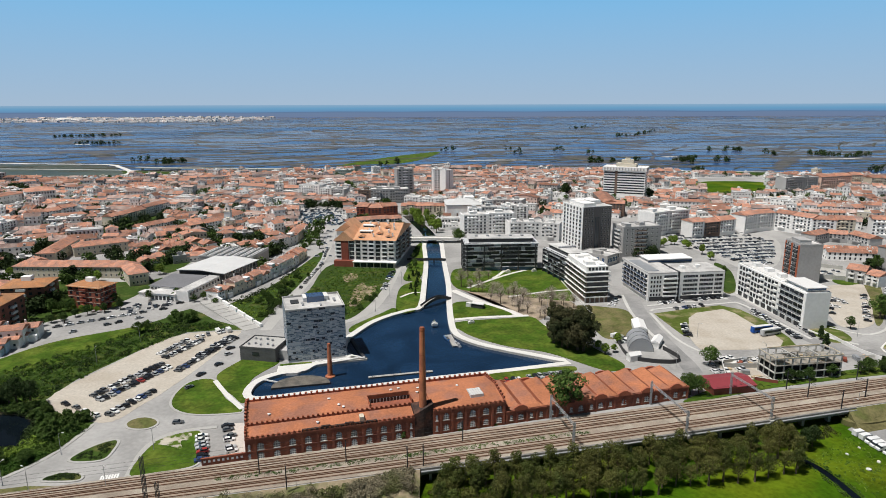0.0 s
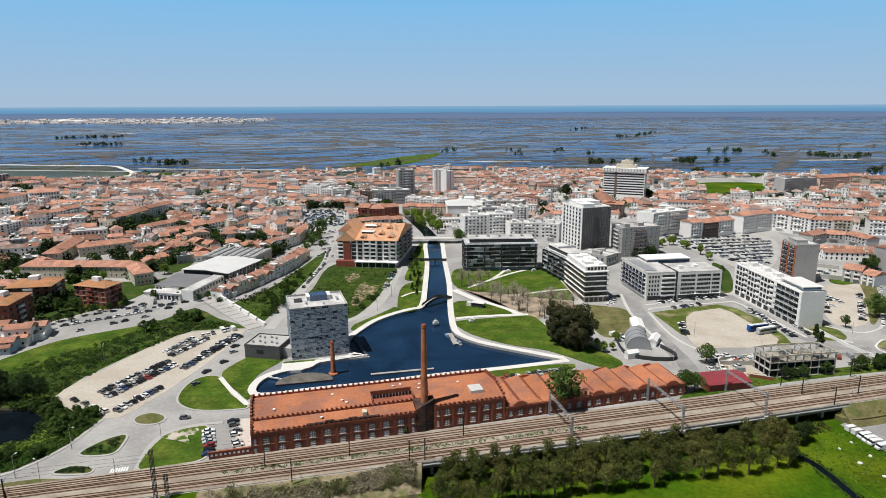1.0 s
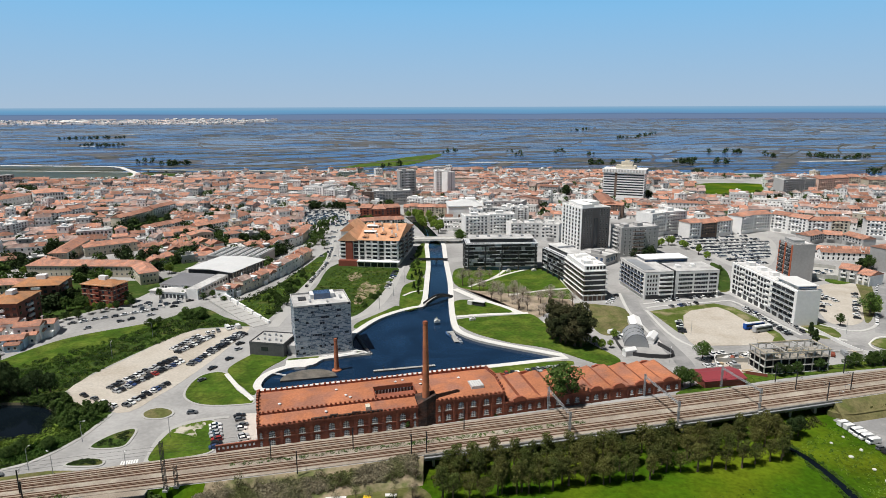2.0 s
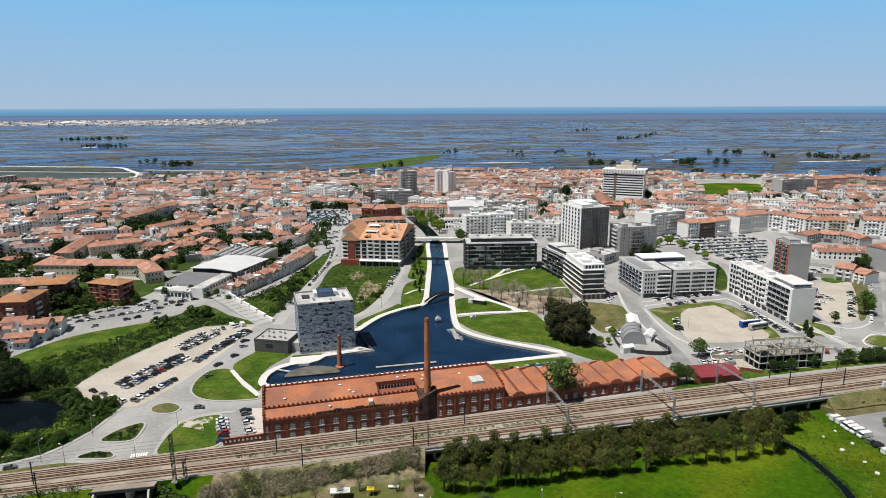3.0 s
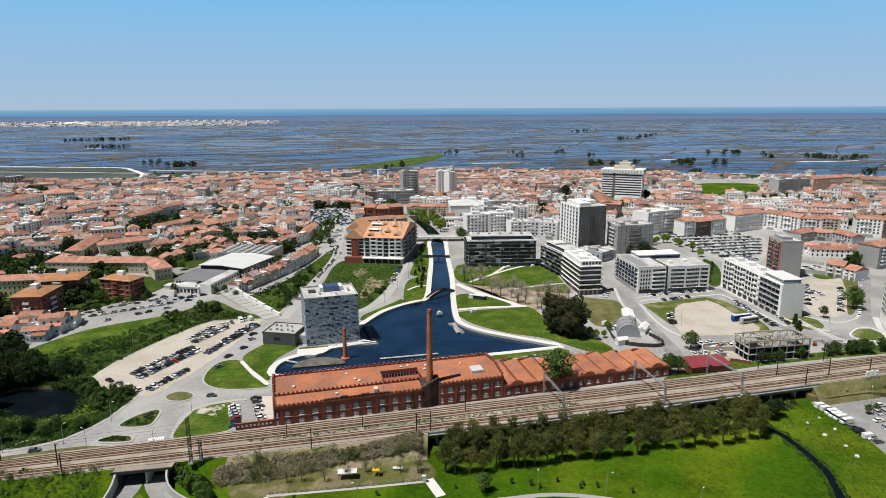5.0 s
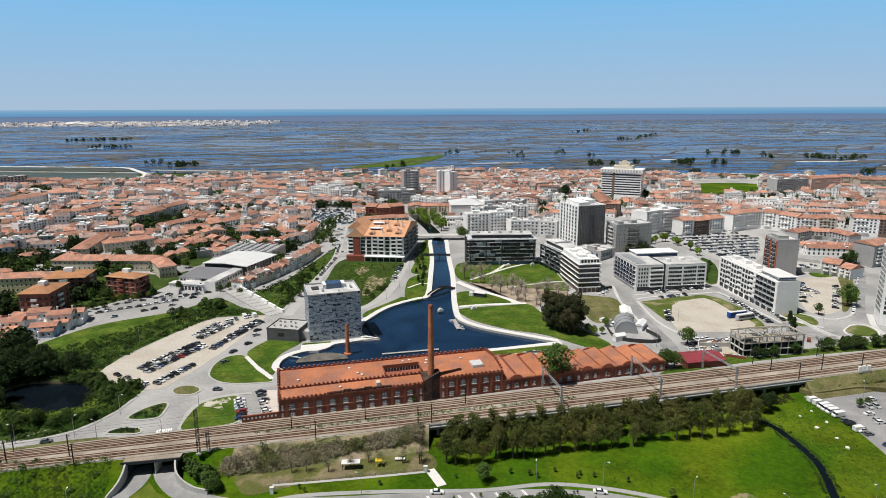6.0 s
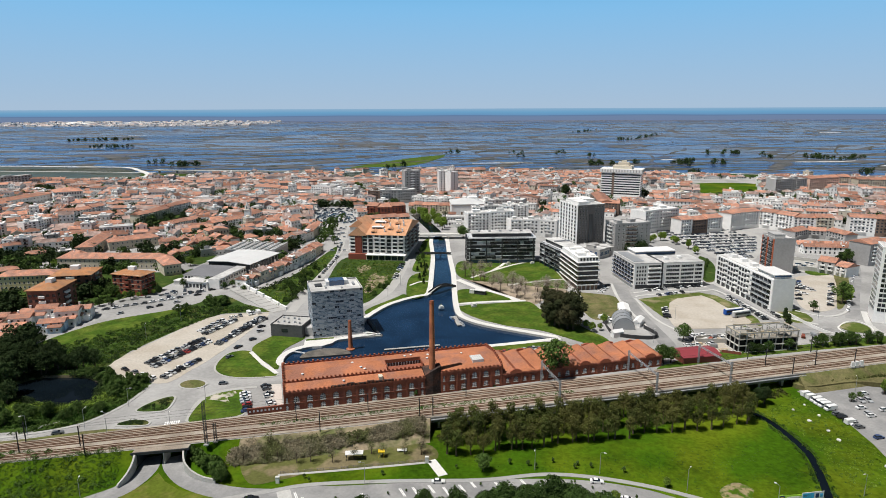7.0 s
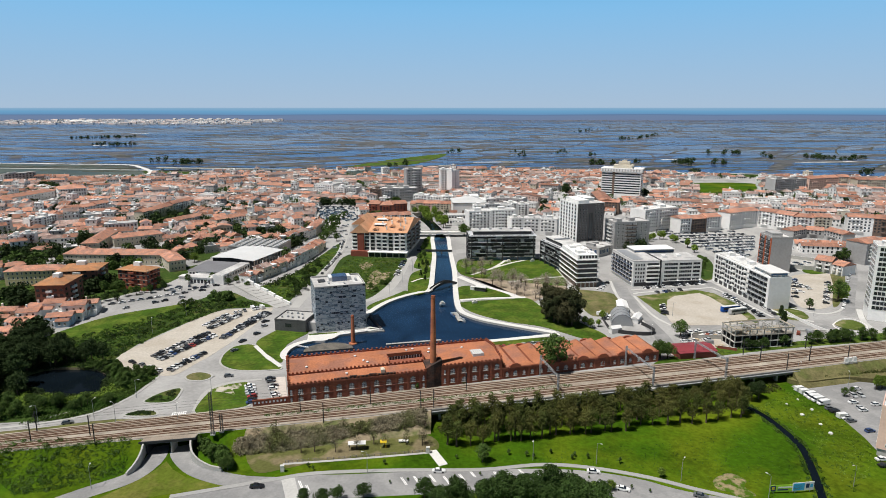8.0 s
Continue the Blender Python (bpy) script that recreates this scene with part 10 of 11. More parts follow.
def town_spots():
    rnd = random.Random(31)
    out = lined([(-102.9, 256.1), (-108.7, 312.7), (-110.3, 367.3), (-110.8, 405.3)], 16, 5, rnd) + lined([(-85.3, 392.2), (-78.1, 405.4), (-69, 415.6)], 6, 3, rnd) + lined([(-206.4, 209.2), (-198.3, 255.9), (-179.4, 300.3), (-153.7, 338.7)], 22, 5, rnd) + lined([(-318.4, 192.6), (-308.3, 209.1), (-279.3, 195.9)], 14, 6, rnd)
    for pts, n in (([(-323.8, 288.3), (-322.1, 312.3), (-315.9, 325.1), (-324.7, 352.4)], 18), ([(-332.6, 226.7), (-313.8, 217.7), (-311.9, 236)], 14), ([(-246.7, 200.8), (-236.7, 197.5), (-234, 209.2)], 12), ([(-205.2, 255.9), (-199.8, 266.4), (-200.5, 288.5), (-217.2, 300.2)], 16), ([(-282.8, 333.1), (-284.4, 367), (-280.6, 398.3)], 18), ([(-145.2, 266.5), (-133.2, 256.1), (-131.4, 288.6)], 14), ([(-78.1, 405.4), (-69.8, 412.1)], 6), ([(-412.4, 536.5), (-405.3, 551.1)], 8), ([(-583.3, 644), (-532.1, 586.9), (-544.4, 626.1)], 12), ([(328.2, 562.5), (390.4, 562.6), (410, 588.7)], 16), ([(-193.9, 513.8), (-171.8, 492)], 8), ([(-158.1, 246), (-132.7, 236.4), (-121.6, 227.1)], 12), ([(-377.5, 266), (-380.9, 299.9)], 8), ([(-203, 317.5), (-193, 344.2)], 10)):
        out += lined(pts, n, 4, rnd)
    for poly, n in ((LEFT_TOWN, 300), (RIGHT_TOWN, 150)):
        xs, ys = [p[0] for p in poly], [p[1] for p in poly]
        k = 0
        while k < n:
            x, y = rnd.uniform(min(xs), max(xs)), rnd.uniform(min(ys), max(ys))
            if inside(x, y, poly) and noise.noise((x * 0.015, y * 0.015, 8)) > -0.1 and open_spot(x, y):
                out.append((x, y))
                k += 1
    return out


DARK_SPOTS = lined([(-81.4, 361.5), (-54.6, 373.5), (-29.3, 379.7)], 16, 6, random.Random(2)) + lined([(-152, 500), (-128, 503), (-104, 500)], 12, 3, random.Random(3))
for pts, n, j in (([(-318.8, 283.7), (-316.7, 302.4), (-309.2, 312.3), (-314.8, 338.4)], 26, 7), ([(-348.6, 249.6), (-331.2, 241.8), (-319.9, 241.8), (-317.8, 249.7)], 30, 8), ([(-246.8, 209.2), (-241.2, 212.6), (-240.3, 219.6)], 14, 4), ([(-196.9, 249.9), (-196.4, 266.4), (-196.9, 283.9)], 18, 5), ([(-133.4, 266.5), (-130.3, 284.1), (-129.1, 300.4)], 20, 5),
                  ([(-287.8, 344), (-276.3, 361.1), (-259.5, 382.4)], 24, 5), ([(-284.3, 130.5), (-270.7, 124.6), (-271.7, 134.1)], 16, 6), ([(-255.1, 107.9), (-252.9, 113.3), (-248.5, 115.5)], 12, 4), ([(-226.3, 136.7), (-227.4, 146.8), (-225.4, 152), (-223.2, 158.8)], 18, 5), ([(-77.3, 398.7), (-72.1, 405.4), (-68, 405.4)], 10, 3),
                  ([(10, 551.9), (2.9, 587.9), (-12.4, 604.3)], 12, 6), ([(307.3, 224.2), (320.7, 231.5), (332.6, 246.9)], 14, 4), ([(-206.7, 100.6), (-208, 108)], 6, 2), ([(-214.1, 60.2), (-213.7, 65.2), (-219, 70.3)], 9, 3), ([(-244.2, 78.3), (-223.7, 56.9), (-222.9, 66.8)], 8, 4), ([(-298.5, 236.1), (-295, 241.8)], 5, 3),
                  ([(153.5, 267), (167.7, 267)], 8, 3), ([(225.3, 433.8), (246.4, 441.2)], 8, 4), ([(-226.2, 255.9), (-221.1, 266.3)], 8, 4)):
    DARK_SPOTS += lined(pts, n, j, random.Random(n))
DARK_SPOTS += dark_fill(LEFT_TOWN, 400, 520, 61) + dark_fill(RIGHT_TOWN, 90, 620, 62)
far_trees("dark_town_trees", DARK_SPOTS, (2.4, 4.8), "dark", "dark dense trees among the apartment blocks", 43, 110, 1.05)
far_trees("town_trees", town_spots(), (2.2, 4.6), "mid", "dark green trees between the town houses", 41, 80, 1.1)
CLUMPS = []
for pts, n in (([(-1281.1, 1963.9), (-1202.8, 2000.8), (-1111.9, 2039)], 34), ([(-1025.6, 1627.1), (-988.8, 1601.5)], 6), ([(-959.4, 1601.6), (-914.4, 1627.4)], 12), ([(-601.6, 1073.5), (-595.7, 1073.5)], 3), ([(-530.4, 1023.2), (-493.1, 1035.5)], 14), ([(567.1, 2506.2), (656.4, 2622.1)], 9), ([(591.1, 1898.9), (672.7, 1969.1), (809.5, 2209.5)], 18), ([(278.4, 1305.7), (283.9, 1305.7)], 3), ([(341.2, 1253.7), (345.4, 1237.1)], 4),
               ([(297, 1025), (312.9, 1025)], 8), ([(324.2, 1025), (337.8, 1025.1)], 7), ([(391.9, 1062.7), (396.6, 1062.7)], 4), ([(462.1, 1050.1), (469.1, 1050.1)], 2), ([(473.8, 1037.6), (508.4, 1050.2)], 12), ([(554, 1037.8), (560.1, 1025.5)], 7), ([(421.8, 829), (429.5, 829.1)], 6), ([(680.1, 1288.9), (708.8, 1288.9)], 7), ([(629.7, 1288.7), (632.4, 1288.7)], 2), ([(746.1, 1221.8), (718, 1145.4)], 5),
               ([(813.9, 1175.2), (838.3, 1131.3)], 14), ([(845.7, 1103.5), (921.1, 1145.8)], 10), ([(177.7, 1342.2), (179.4, 1204.6)], 5), ([(15.2, 1305.1), (26.5, 1323.3)], 3), ([(-603.3, 675.6), (-544.4, 626.1)], 16), ([(-104, 966), (-74.1, 1012.1)], 4), ([(742.8, 847.5), (716.6, 829.7)], 5), ([(477.5, 1001.5), (425.1, 588.7)], 2)):
    CLUMPS += [(x + q * 5, y + q * 9) for q, (x, y) in zip((-1.3, 0.4, 1.1, -0.5, 0.9) * 20, lined(pts, n, 7, random.Random(n + 50)))]
far_trees("dyke_trees", CLUMPS, (2.6, 6.4), "dark", "dark clumps of trees on the lagoon's dykes", 42, 100, 1.0)

for q in [(-63.1, -65.5), (-18.3, -62.9), (-37.3, -67.3), (-34.8, -65.4), (-12.4, -61.2), (3.4, -59.6), (12.1, -58.2), (32.5, -56.8), (48.6, -60.1), (55.6, -63.4), (61.4, -65.9), (66.8, -67.8), (42.4, -56.8), (43.5, -56.8)]:
    sapling.plant(*q, PARK_Z, 0.7, "clipped road shrubs")

# ---- bridges, boats and quay things ----
def deck_bridge(name, a, b, width, z, thick, material, label, rail=1.0):
    a, b = Vector(a), Vector(b)
    L = (b - a).length
    t = thing(name, pose(a.x, a.y, z, 0, 0, math.degrees(math.atan2((b - a).y, (b - a).x))), label, "bridge")
    bm = bmesh.new()
    box(bm, 0, L, -width / 2, width / 2, -thick, 0)
    part("deck", bm, material, t)
    for y in (-width / 2, width / 2 - 0.12):
        bm = bmesh.new()
        box(bm, 0, L, y, y + 0.12, 0, rail)
        part("parapet", bm, material, t)
    for f in (0.3, 0.7):
        bm = bmesh.new()
        box(bm, L * f - 0.6, L * f + 0.6, -width / 2 + 0.5, width / 2 - 0.5, -z - 3, -thick)
        part("pier", bm, CONCRETE, t)
    return t


deck_bridge("road_bridge", [(-26.6, 317.9)][0], [(18.5, 318)][0], 9, 3.5, 0.9, PALE_STONE, "pale concrete road bridge over the canal")
deck_bridge("footbridge", [(-22.4, 254.2)][0], [(6.3, 252.2)][0], 2.2, 1.2, 0.4, DARK_METAL, "thin dark footbridge over the canal", 0.8)


def arched_bridge(a, b, rise, width, label):
    a, b = Vector(a), Vector(b)
    L = (b - a).length
    t = thing("arched_footbridge", pose(a.x, a.y, 0.3, 0, 0, math.degrees(math.atan2((b - a).y, (b - a).x))), label, "bridge")
    n = 16
    for name, y0, y1, zl, zh, mm in (("deck", -width / 2, width / 2, -0.3, 0, PAVING), ("railing", -width / 2 - 0.15, -width / 2, -0.6, 1.1, DARK_METAL), ("railing", width / 2, width / 2 + 0.15, -0.6, 1.1, DARK_METAL)):
        bm = bmesh.new()
        rows = []
        for i in range(n + 1):
            f = i / n
            z = rise * math.sin(math.pi * f)
            rows.append([bm.verts.new((L * f, y, z + h)) for y, h in ((y0, zl), (y1, zl), (y1, zh), (y0, zh))])
        for p, q in zip(rows, rows[1:]):
            for j in range(4):
                bm.faces.new((p[j], q[j], q[(j + 1) % 4], p[(j + 1) % 4]))
        bm.faces.new(rows[0]), bm.faces.new(rows[-1][::-1])
        part(name, bm, mm, t)


arched_bridge([(-8.6, 144.6)][0], [(7.5, 160.6)][0], 2.6, 2.6, "dark arched footbridge with solid railings over the canal mouth")

# quay platform with low walls beside the hotel
WOOD = mat("weathered_deck", (0.22, 0.20, 0.17), 0.85, 0.25, (0.15, 1.5), bump=0.2)
slab("hotel_quay", [(-71.5, 62), (-70.2, 53.4), (-61.2, 54.4), (-57.6, 58.6), (-53.5, 64.6), (-58.2, 66.6), (-67.2, 64.6)], 0.2, 3.6, PALE_STONE, "pale stone quay in front of the hotel", "quay", 0)
slab("hotel_terrace_lawn", [(-71.0, 63.4), (-70.9, 61.8), (-57.0, 64.9), (-57.2, 66.4), (-67.0, 64.5)], 0.34, 0.3, GRASS, "narrow strip of grass at the hotel's foot", "lawn", 0)
ribbon("dock", [(-58.2, 65.6), (-45, 68.4), (-32.6, 71.6)], 2.4, -0.25, 0.9, CONCRETE, "pale concrete dock beside the hotel", "dock", 2)
ribbon("dock", [(-32.8, 71.4), (-36.5, 78.5), (-44.3, 99.5)], 1.3, -0.2, 0.9, DARK_METAL, "dark narrow dock beside the hotel", "dock", 2)
for i in range(7):
    bm = bmesh.new()
    box(bm, -1.1, 1.1, -0.45, 0.45, 0, 0.55), box(bm, -1.2, 1.2, -0.5, 0.5, 0.55, 0.7)
    tagged(new("stone_bench", mesh_of("stone_bench", bm, FRAME_WHITE)), "white stone bench block on the dock", "bench", "quay benches").matrix_basis = pose(-54.4 + i * 3.3, 66.5 + i * 0.72, -0.25, 0, 0, 12.5)
# half-round stage on the water
c = [Vector(p) for p in [(-69.2, 40.3), (-45.4, 45.3)]]
mid, half = (c[0] + c[1]) / 2, (c[1] - c[0]).length / 2
stage = thing("floating_stage", pose(mid.x, mid.y, WATER_Z + 0.5, 0, 0, math.degrees(math.atan2((c[1] - c[0]).y, (c[1] - c[0]).x))), "half-round weathered wooden stage on the water", "stage")
bm = bmesh.new()
prism(bm, [(-half, 0), (half, 0), (half, 0.5)] + [(half * math.cos(math.pi * i / 20), 0.5 + 9.3 * math.sin(math.pi * i / 20)) for i in range(1, 20)] + [(-half, 0.5)], -1.2, 0.25)
part("deck", bm, mat("stage_deck", (0.155, 0.14, 0.12), 0.85, 0.3, (0.15, 1.5), bump=0.2, second=(0.10, 0.095, 0.085)), stage)
bm = bmesh.new()
box(bm, -half, half, -0.25, 0, -1.2, 0.2)
part("edge_beam", bm, DARK_METAL, stage)
bm = bmesh.new()
limb_bar(bm, (-half * 0.8, 5.2, 0.35), (-half * 1.25, 8.2, 0.6), 0.35)
part("gangway", bm, FRAME_WHITE, stage)
p = (-46.6, 52.9)
stack("small_chimney", p, 16.0, 1.15, 0.75, 2.2, 1.4, "small old brick chimney standing in the basin", -1.6)
# pontoon jetty and moored boats
def jetty(a, b, width, label):
    a, b = Vector(a), Vector(b)
    L = (b - a).length
    t = thing("jetty", pose(a.x, a.y, WATER_Z + 0.7, 0, 0, math.degrees(math.atan2((b - a).y, (b - a).x))), label, "jetty")
    n = max(4, int(L / 0.9))
    bm = bmesh.new()
    box(bm, 0, 0.82, -width / 2, width / 2, -0.08, 0)
    plank = mesh_of("plank", bm, mat("weathered_planks", (0.40, 0.385, 0.36), 0.85, 0.25, (0.3, 2)))
    for i in range(n):
        part("plank", plank, None, t, m=pose(i * L / n, 0, 0))
    for y in (-width / 2 + 0.2, width / 2 - 0.2):
        bm = bmesh.new()
        box(bm, 0, L, y - 0.12, y + 0.12, -0.7, -0.08)
        part("beam", bm, WOOD, t)
    for i in range(3):
        bm = bmesh.new()
        cyl(bm, L * (i + 0.5) / 3, width / 2, -2, 1.2, 0.14, 0.14, 8)
        part("mooring_post", bm, DARK_METAL, t)


jetty([(-29.7, 50.8)][0], [(-1.8, 56.8)][0], 1.6, "long narrow wooden jetty in the basin")
jetty([(6.1, 101.3)][0], [(9, 85.7)][0], 2.6, "short wooden landing stage for boats")


def boat(p, ang, L, hull_mat, label):
    t = thing("moored_boat", pose(*p, WATER_Z, 0, 0, ang), label, "boat", "moored boats")
    bm = bmesh.new()
    prof = [(-0.5, 0.6, 0.9), (-0.25, 0.95, 0.7), (0.1, 1.0, 0.65), (0.35, 0.7, 0.9), (0.5, 0.05, 1.6)]
    rows = [[bm.verts.new((L * x, s * w, z)) for s, w, z in ((-1, wd, zz), (-1, wd * 0.6, -0.2), (1, wd * 0.6, -0.2), (1, wd, zz))] for x, wd, zz in prof]
    for a, b in zip(rows, rows[1:]):
        for j in range(3):
            bm.faces.new((a[j], b[j], b[j + 1], a[j + 1]))
        bm.faces.new((a[0], a[3], b[3], b[0]))
    bm.faces.new(rows[0])
    part("hull", bm, hull_mat, t)
    bm = bmesh.new()
    box(bm, -L * 0.28, L * 0.02, -0.5, 0.5, 0.7, 1.4), box(bm, -L * 0.3, L * 0.05, -0.6, 0.6, 1.4, 1.5)
    part("canopy", bm, METAL_GREY, t)
    bm = bmesh.new()
    for i in range(3):
        box(bm, L * (0.16 + 0.08 * i), L * (0.19 + 0.08 * i), -0.6, 0.6, 0.75, 0.98)
    part("bench", bm, WOOD, t)


boat([(5, 96.7)][0], -70, 7, mat("blue_hull", (0.05, 0.13, 0.28), 0.5, 0.1), "slim blue moored boat with a grey canopy")
boat([(10.3, 88)][0], 110, 7, mat("grey_hull", (0.4, 0.42, 0.45), 0.5, 0.1), "slim pale moored boat with a grey canopy")
boat([(-1.9, 118.8)][0], 80, 6.5, mat("green_hull", (0.12, 0.15, 0.10), 0.5, 0.1), "dark moored boat in the canal mouth")
# steps and ramps above the car park
m, w, d = frame_of([(-139.6, 152.2), (-100.1, 107.1), (-98.8, 118)])
steps = thing("broad_steps", m, "broad pale stone steps climbing to the street", "steps")
for i in range(9):
    bm = bmesh.new()
    box(bm, 0, 9, i * d / 9, (i + 1) * d / 9, -0.2, 0.18 + i * 0.17)
    part("step", bm, PAVING, steps)
for i in range(6):
    bm = bmesh.new()
    box(bm, 9, 10.2, i * d / 6, (i + 0.9) * d / 6, 0, 1.6 + i * 0.4)
    part("retaining_wall", bm, WHITE_WALL, steps)
# kiosk on the lawn
q = [(20.4, 144.7)][0]
kiosk = thing("kiosk", pose(*q, 0.2, 0, 0, -25), "low black kiosk with a white flat roof", "kiosk")
bm = bmesh.new()
box(bm, 0, 7, -1.5, 1.5, 0, 2.4)
part("wall", bm, DARK_METAL, kiosk)
bm = bmesh.new()
box(bm, -0.4, 7.4, -1.9, 1.9, 2.4, 2.7)
part("roof", bm, FRAME_WHITE, kiosk)
bm = bmesh.new()
box(bm, -3.5, -0.6, -1.2, 1.2, 0, 2.0), box(bm, -3.6, -0.5, -1.3, 1.3, 2.0, 2.15)
part("counter", bm, FRAME_WHITE, kiosk)
for a in [(49.3, 220.1), (67.7, 222), (-1.2, 113.8), (18.4, 117.1)]:
    t = thing("stone_block", pose(*a, 0.2, 0, 0, 20), "pale stone block on the lawn", "sculpture")
    bm = bmesh.new()
    box(bm, -1.6, 1.6, -0.8, 0.8, 0, 1.1), box(bm, -0.9, 0.9, -0.6, 0.6, 1.1, 1.8)
    part("block", bm, PALE_STONE, t)
# dome tent, marquee and trailers
m, w, d = frame_of([(94.1, 93.1), (91.5, 77.9), (103.2, 79.8)])
dome = thing("barrel_tent", m, "grey barrel-vaulted event tent", "tent")
bm = bmesh.new()
W, D, n = 11.5, 15, 12
arc = [(W / 2 - W / 2 * math.cos(math.pi * i / n), 6.4 * math.sin(math.pi * i / n)) for i in range(n + 1)]
rows = [[bm.verts.new((x, y, z)) for x, z in arc] for y in (0, D * 0.33, D * 0.66, D)]
for a, b in zip(rows, rows[1:]):
    for i in range(n):
        bm.faces.new((a[i], a[i + 1], b[i + 1], b[i]))
bm.faces.new(rows[0][::-1]), bm.faces.new(rows[-1])
part("canvas", bm, METAL_GREY, dome)
bm = bmesh.new()
for y in (0.0, D * 0.33, D * 0.66, D):
    for i in range(n):
        limb_bar(bm, (arc[i][0], y, arc[i][1] + 0.05), (arc[i + 1][0], y, arc[i + 1][1] + 0.05), 0.08)
part("rib", bm, DARK_METAL, dome)
CANVAS = mat("white_canvas", (0.78, 0.77, 0.75), 0.7, 0.06)
for px, a, L, W in (([(104.1, 100.1)][0], 80, 14, 6), ([(104.7, 80.7)][0], 60, 10, 4), ([(87.7, 65.7)][0], 20, 6, 3)):
    t = thing("marquee", pose(*px, 0, 0, 0, a), "white canvas marquee beside the barrel tent", "tent", "marquees")
    bm = bmesh.new()
    box(bm, 0, L, -W / 2, W / 2, 0, 2.8)
    part("wall", bm, CANVAS, t)
    part("roof", hip_roof_mesh(L, W, 2.8, 1.3, 0.2, False, CANVAS), None, t, m=pose(0, -W / 2, 0))
fence = [(89.2, 90.1), (88.8, 70), (96.2, 64), (107.6, 62.4), (111.6, 67.4), (108.2, 78.9)]
ribbon("hoarding", fence, 0.2, 2.0, 2.2, DARK_METAL, "dark site hoarding round the tents", "fence", kind="")
ribbon("site_wall", [(128, 57.5), (149.8, 57.5), (152, 62.4)], 0.3, 2.2, 2.4, CONCRETE, "pale wall of a building site", "wall")
ribbon("garden_wall", [(197.5, 101.3), (200.4, 74.5), (208.2, 57.6)], 0.35, 1.6, 1.8, WHITE_WALL, "white garden wall beside the street", "wall")
ribbon("hoarding", [(82, 196.5), (84, 163.5), (86.7, 131.1)], 0.2, 0.9, 1.0, FRAME_WHITE, "low white kerb wall beside the lawn", "wall", kind="")
# bus shelter roof, picnic roof and play pieces in the park
q = [(-32.1, -41.3)][0]
t = thing("picnic_shelter", pose(*q, PARK_Z, 0, 0, 5), "small picnic shelter with a white roof", "shelter")
bm = bmesh.new()
box(bm, -3.2, 3.2, -1.4, 1.4, 2.4, 2.6)
part("roof", bm, FRAME_WHITE, t)
for x in (-2.8, 2.8):
    for y in (-1.1, 1.1):
        bm = bmesh.new()
        box(bm, x - 0.08, x + 0.08, y - 0.08, y + 0.08, 0, 2.4)
        part("post", bm, DARK_METAL, t)
q = [(-22.5, -40.1)][0]
t = thing("play_frame", pose(*q, PARK_Z), "yellow climbing frame in the yard", "playground frame")
bm = bmesh.new()
for x in (-1, 1):
    for y in (-0.8, 0.8):
        limb_bar(bm, (x, y, 0), (x * 0.6, y * 0.6, 2.2), 0.08)
box(bm, -1.2, 1.2, -1.0, 1.0, 2.2, 2.5)
part("frame", bm, mat("yellow_paint", (0.65, 0.45, 0.03), 0.5, 0.1), t)
q = [(-15.4, -36.5)][0]
t = thing("concrete_table", pose(*q, PARK_Z), "pale concrete table slab in the yard", "table")
bm = bmesh.new()
box(bm, -1.8, 1.8, -0.7, 0.7, 0.6, 0.8)
part("tabletop", bm, PALE_STONE, t)
for x in (-1.2, 1.2):
    bm = bmesh.new()
    box(bm, x - 0.2, x + 0.2, -0.4, 0.4, 0, 0.6)
    part("leg", bm, PALE_STONE, t)
# fence of the yard
yard = thing("post_fence", pose(0, 0, PARK_Z), "low wooden post fence along a path", "fence")
bm = bmesh.new()
box(bm, -0.09, 0.09, -0.09, 0.09, -0.1, 1.1)
post = mesh_of("post", bm, WOOD)
line = smooth([(-56.1, -50.7), (-37.6, -48.1), (-17.7, -45.1), (-5.5, -43.2)], 10, False)
for i in range(30):
    a = line[int(i * (len(line) - 1) / 29)]
    part("post", post, None, yard, m=pose(*a, 0))
for h in (0.5, 0.95):
    bm = bmesh.new()
    for a, b in zip(line[::5], line[5::5]):
        limb_bar(bm, (*a, h), (*b, h), 0.05)
    part("rail", bm, WOOD, yard)
# stone gate posts
for q in [(-55.8, -55.9), (-6.1, -43.9)]:
    t = thing("gate_pillar", pose(*q, PARK_Z), "pale concrete gate pillar", "pillar", "gate pillars")
    bm = bmesh.new()
    box(bm, -0.6, 0.6, -0.4, 0.4, -0.1, 2.2), box(bm, -0.7, 0.7, -0.5, 0.5, 2.2, 2.4)
    part("pillar", bm, PALE_STONE, t)

# ---- signs ----
def billboard(p, ang, w, h, z, panel, bars, label):
    t = thing("billboard", pose(*p, PARK_Z, 0, 0, ang), label, "billboard")
    for x in (-w * 0.35, w * 0.35):
        bm = bmesh.new()
        box(bm, x - 0.1, x + 0.1, 0.05, 0.25, 0, z + h)
        part("post", bm, METAL_GREY, t)
    bm = bmesh.new()
    box(bm, -w / 2, w / 2, -0.1, 0.05, z, z + h)
    face = part("panel", bm, panel, t)
    for x0, x1, z0, z1, mm in bars:
        bm = bmesh.new()
        box(bm, -w / 2 + w * x0, -w / 2 + w * x1, -0.13, -0.1, z + h * z0, z + h * z1)
        part("printed_bar", bm, mm, face)


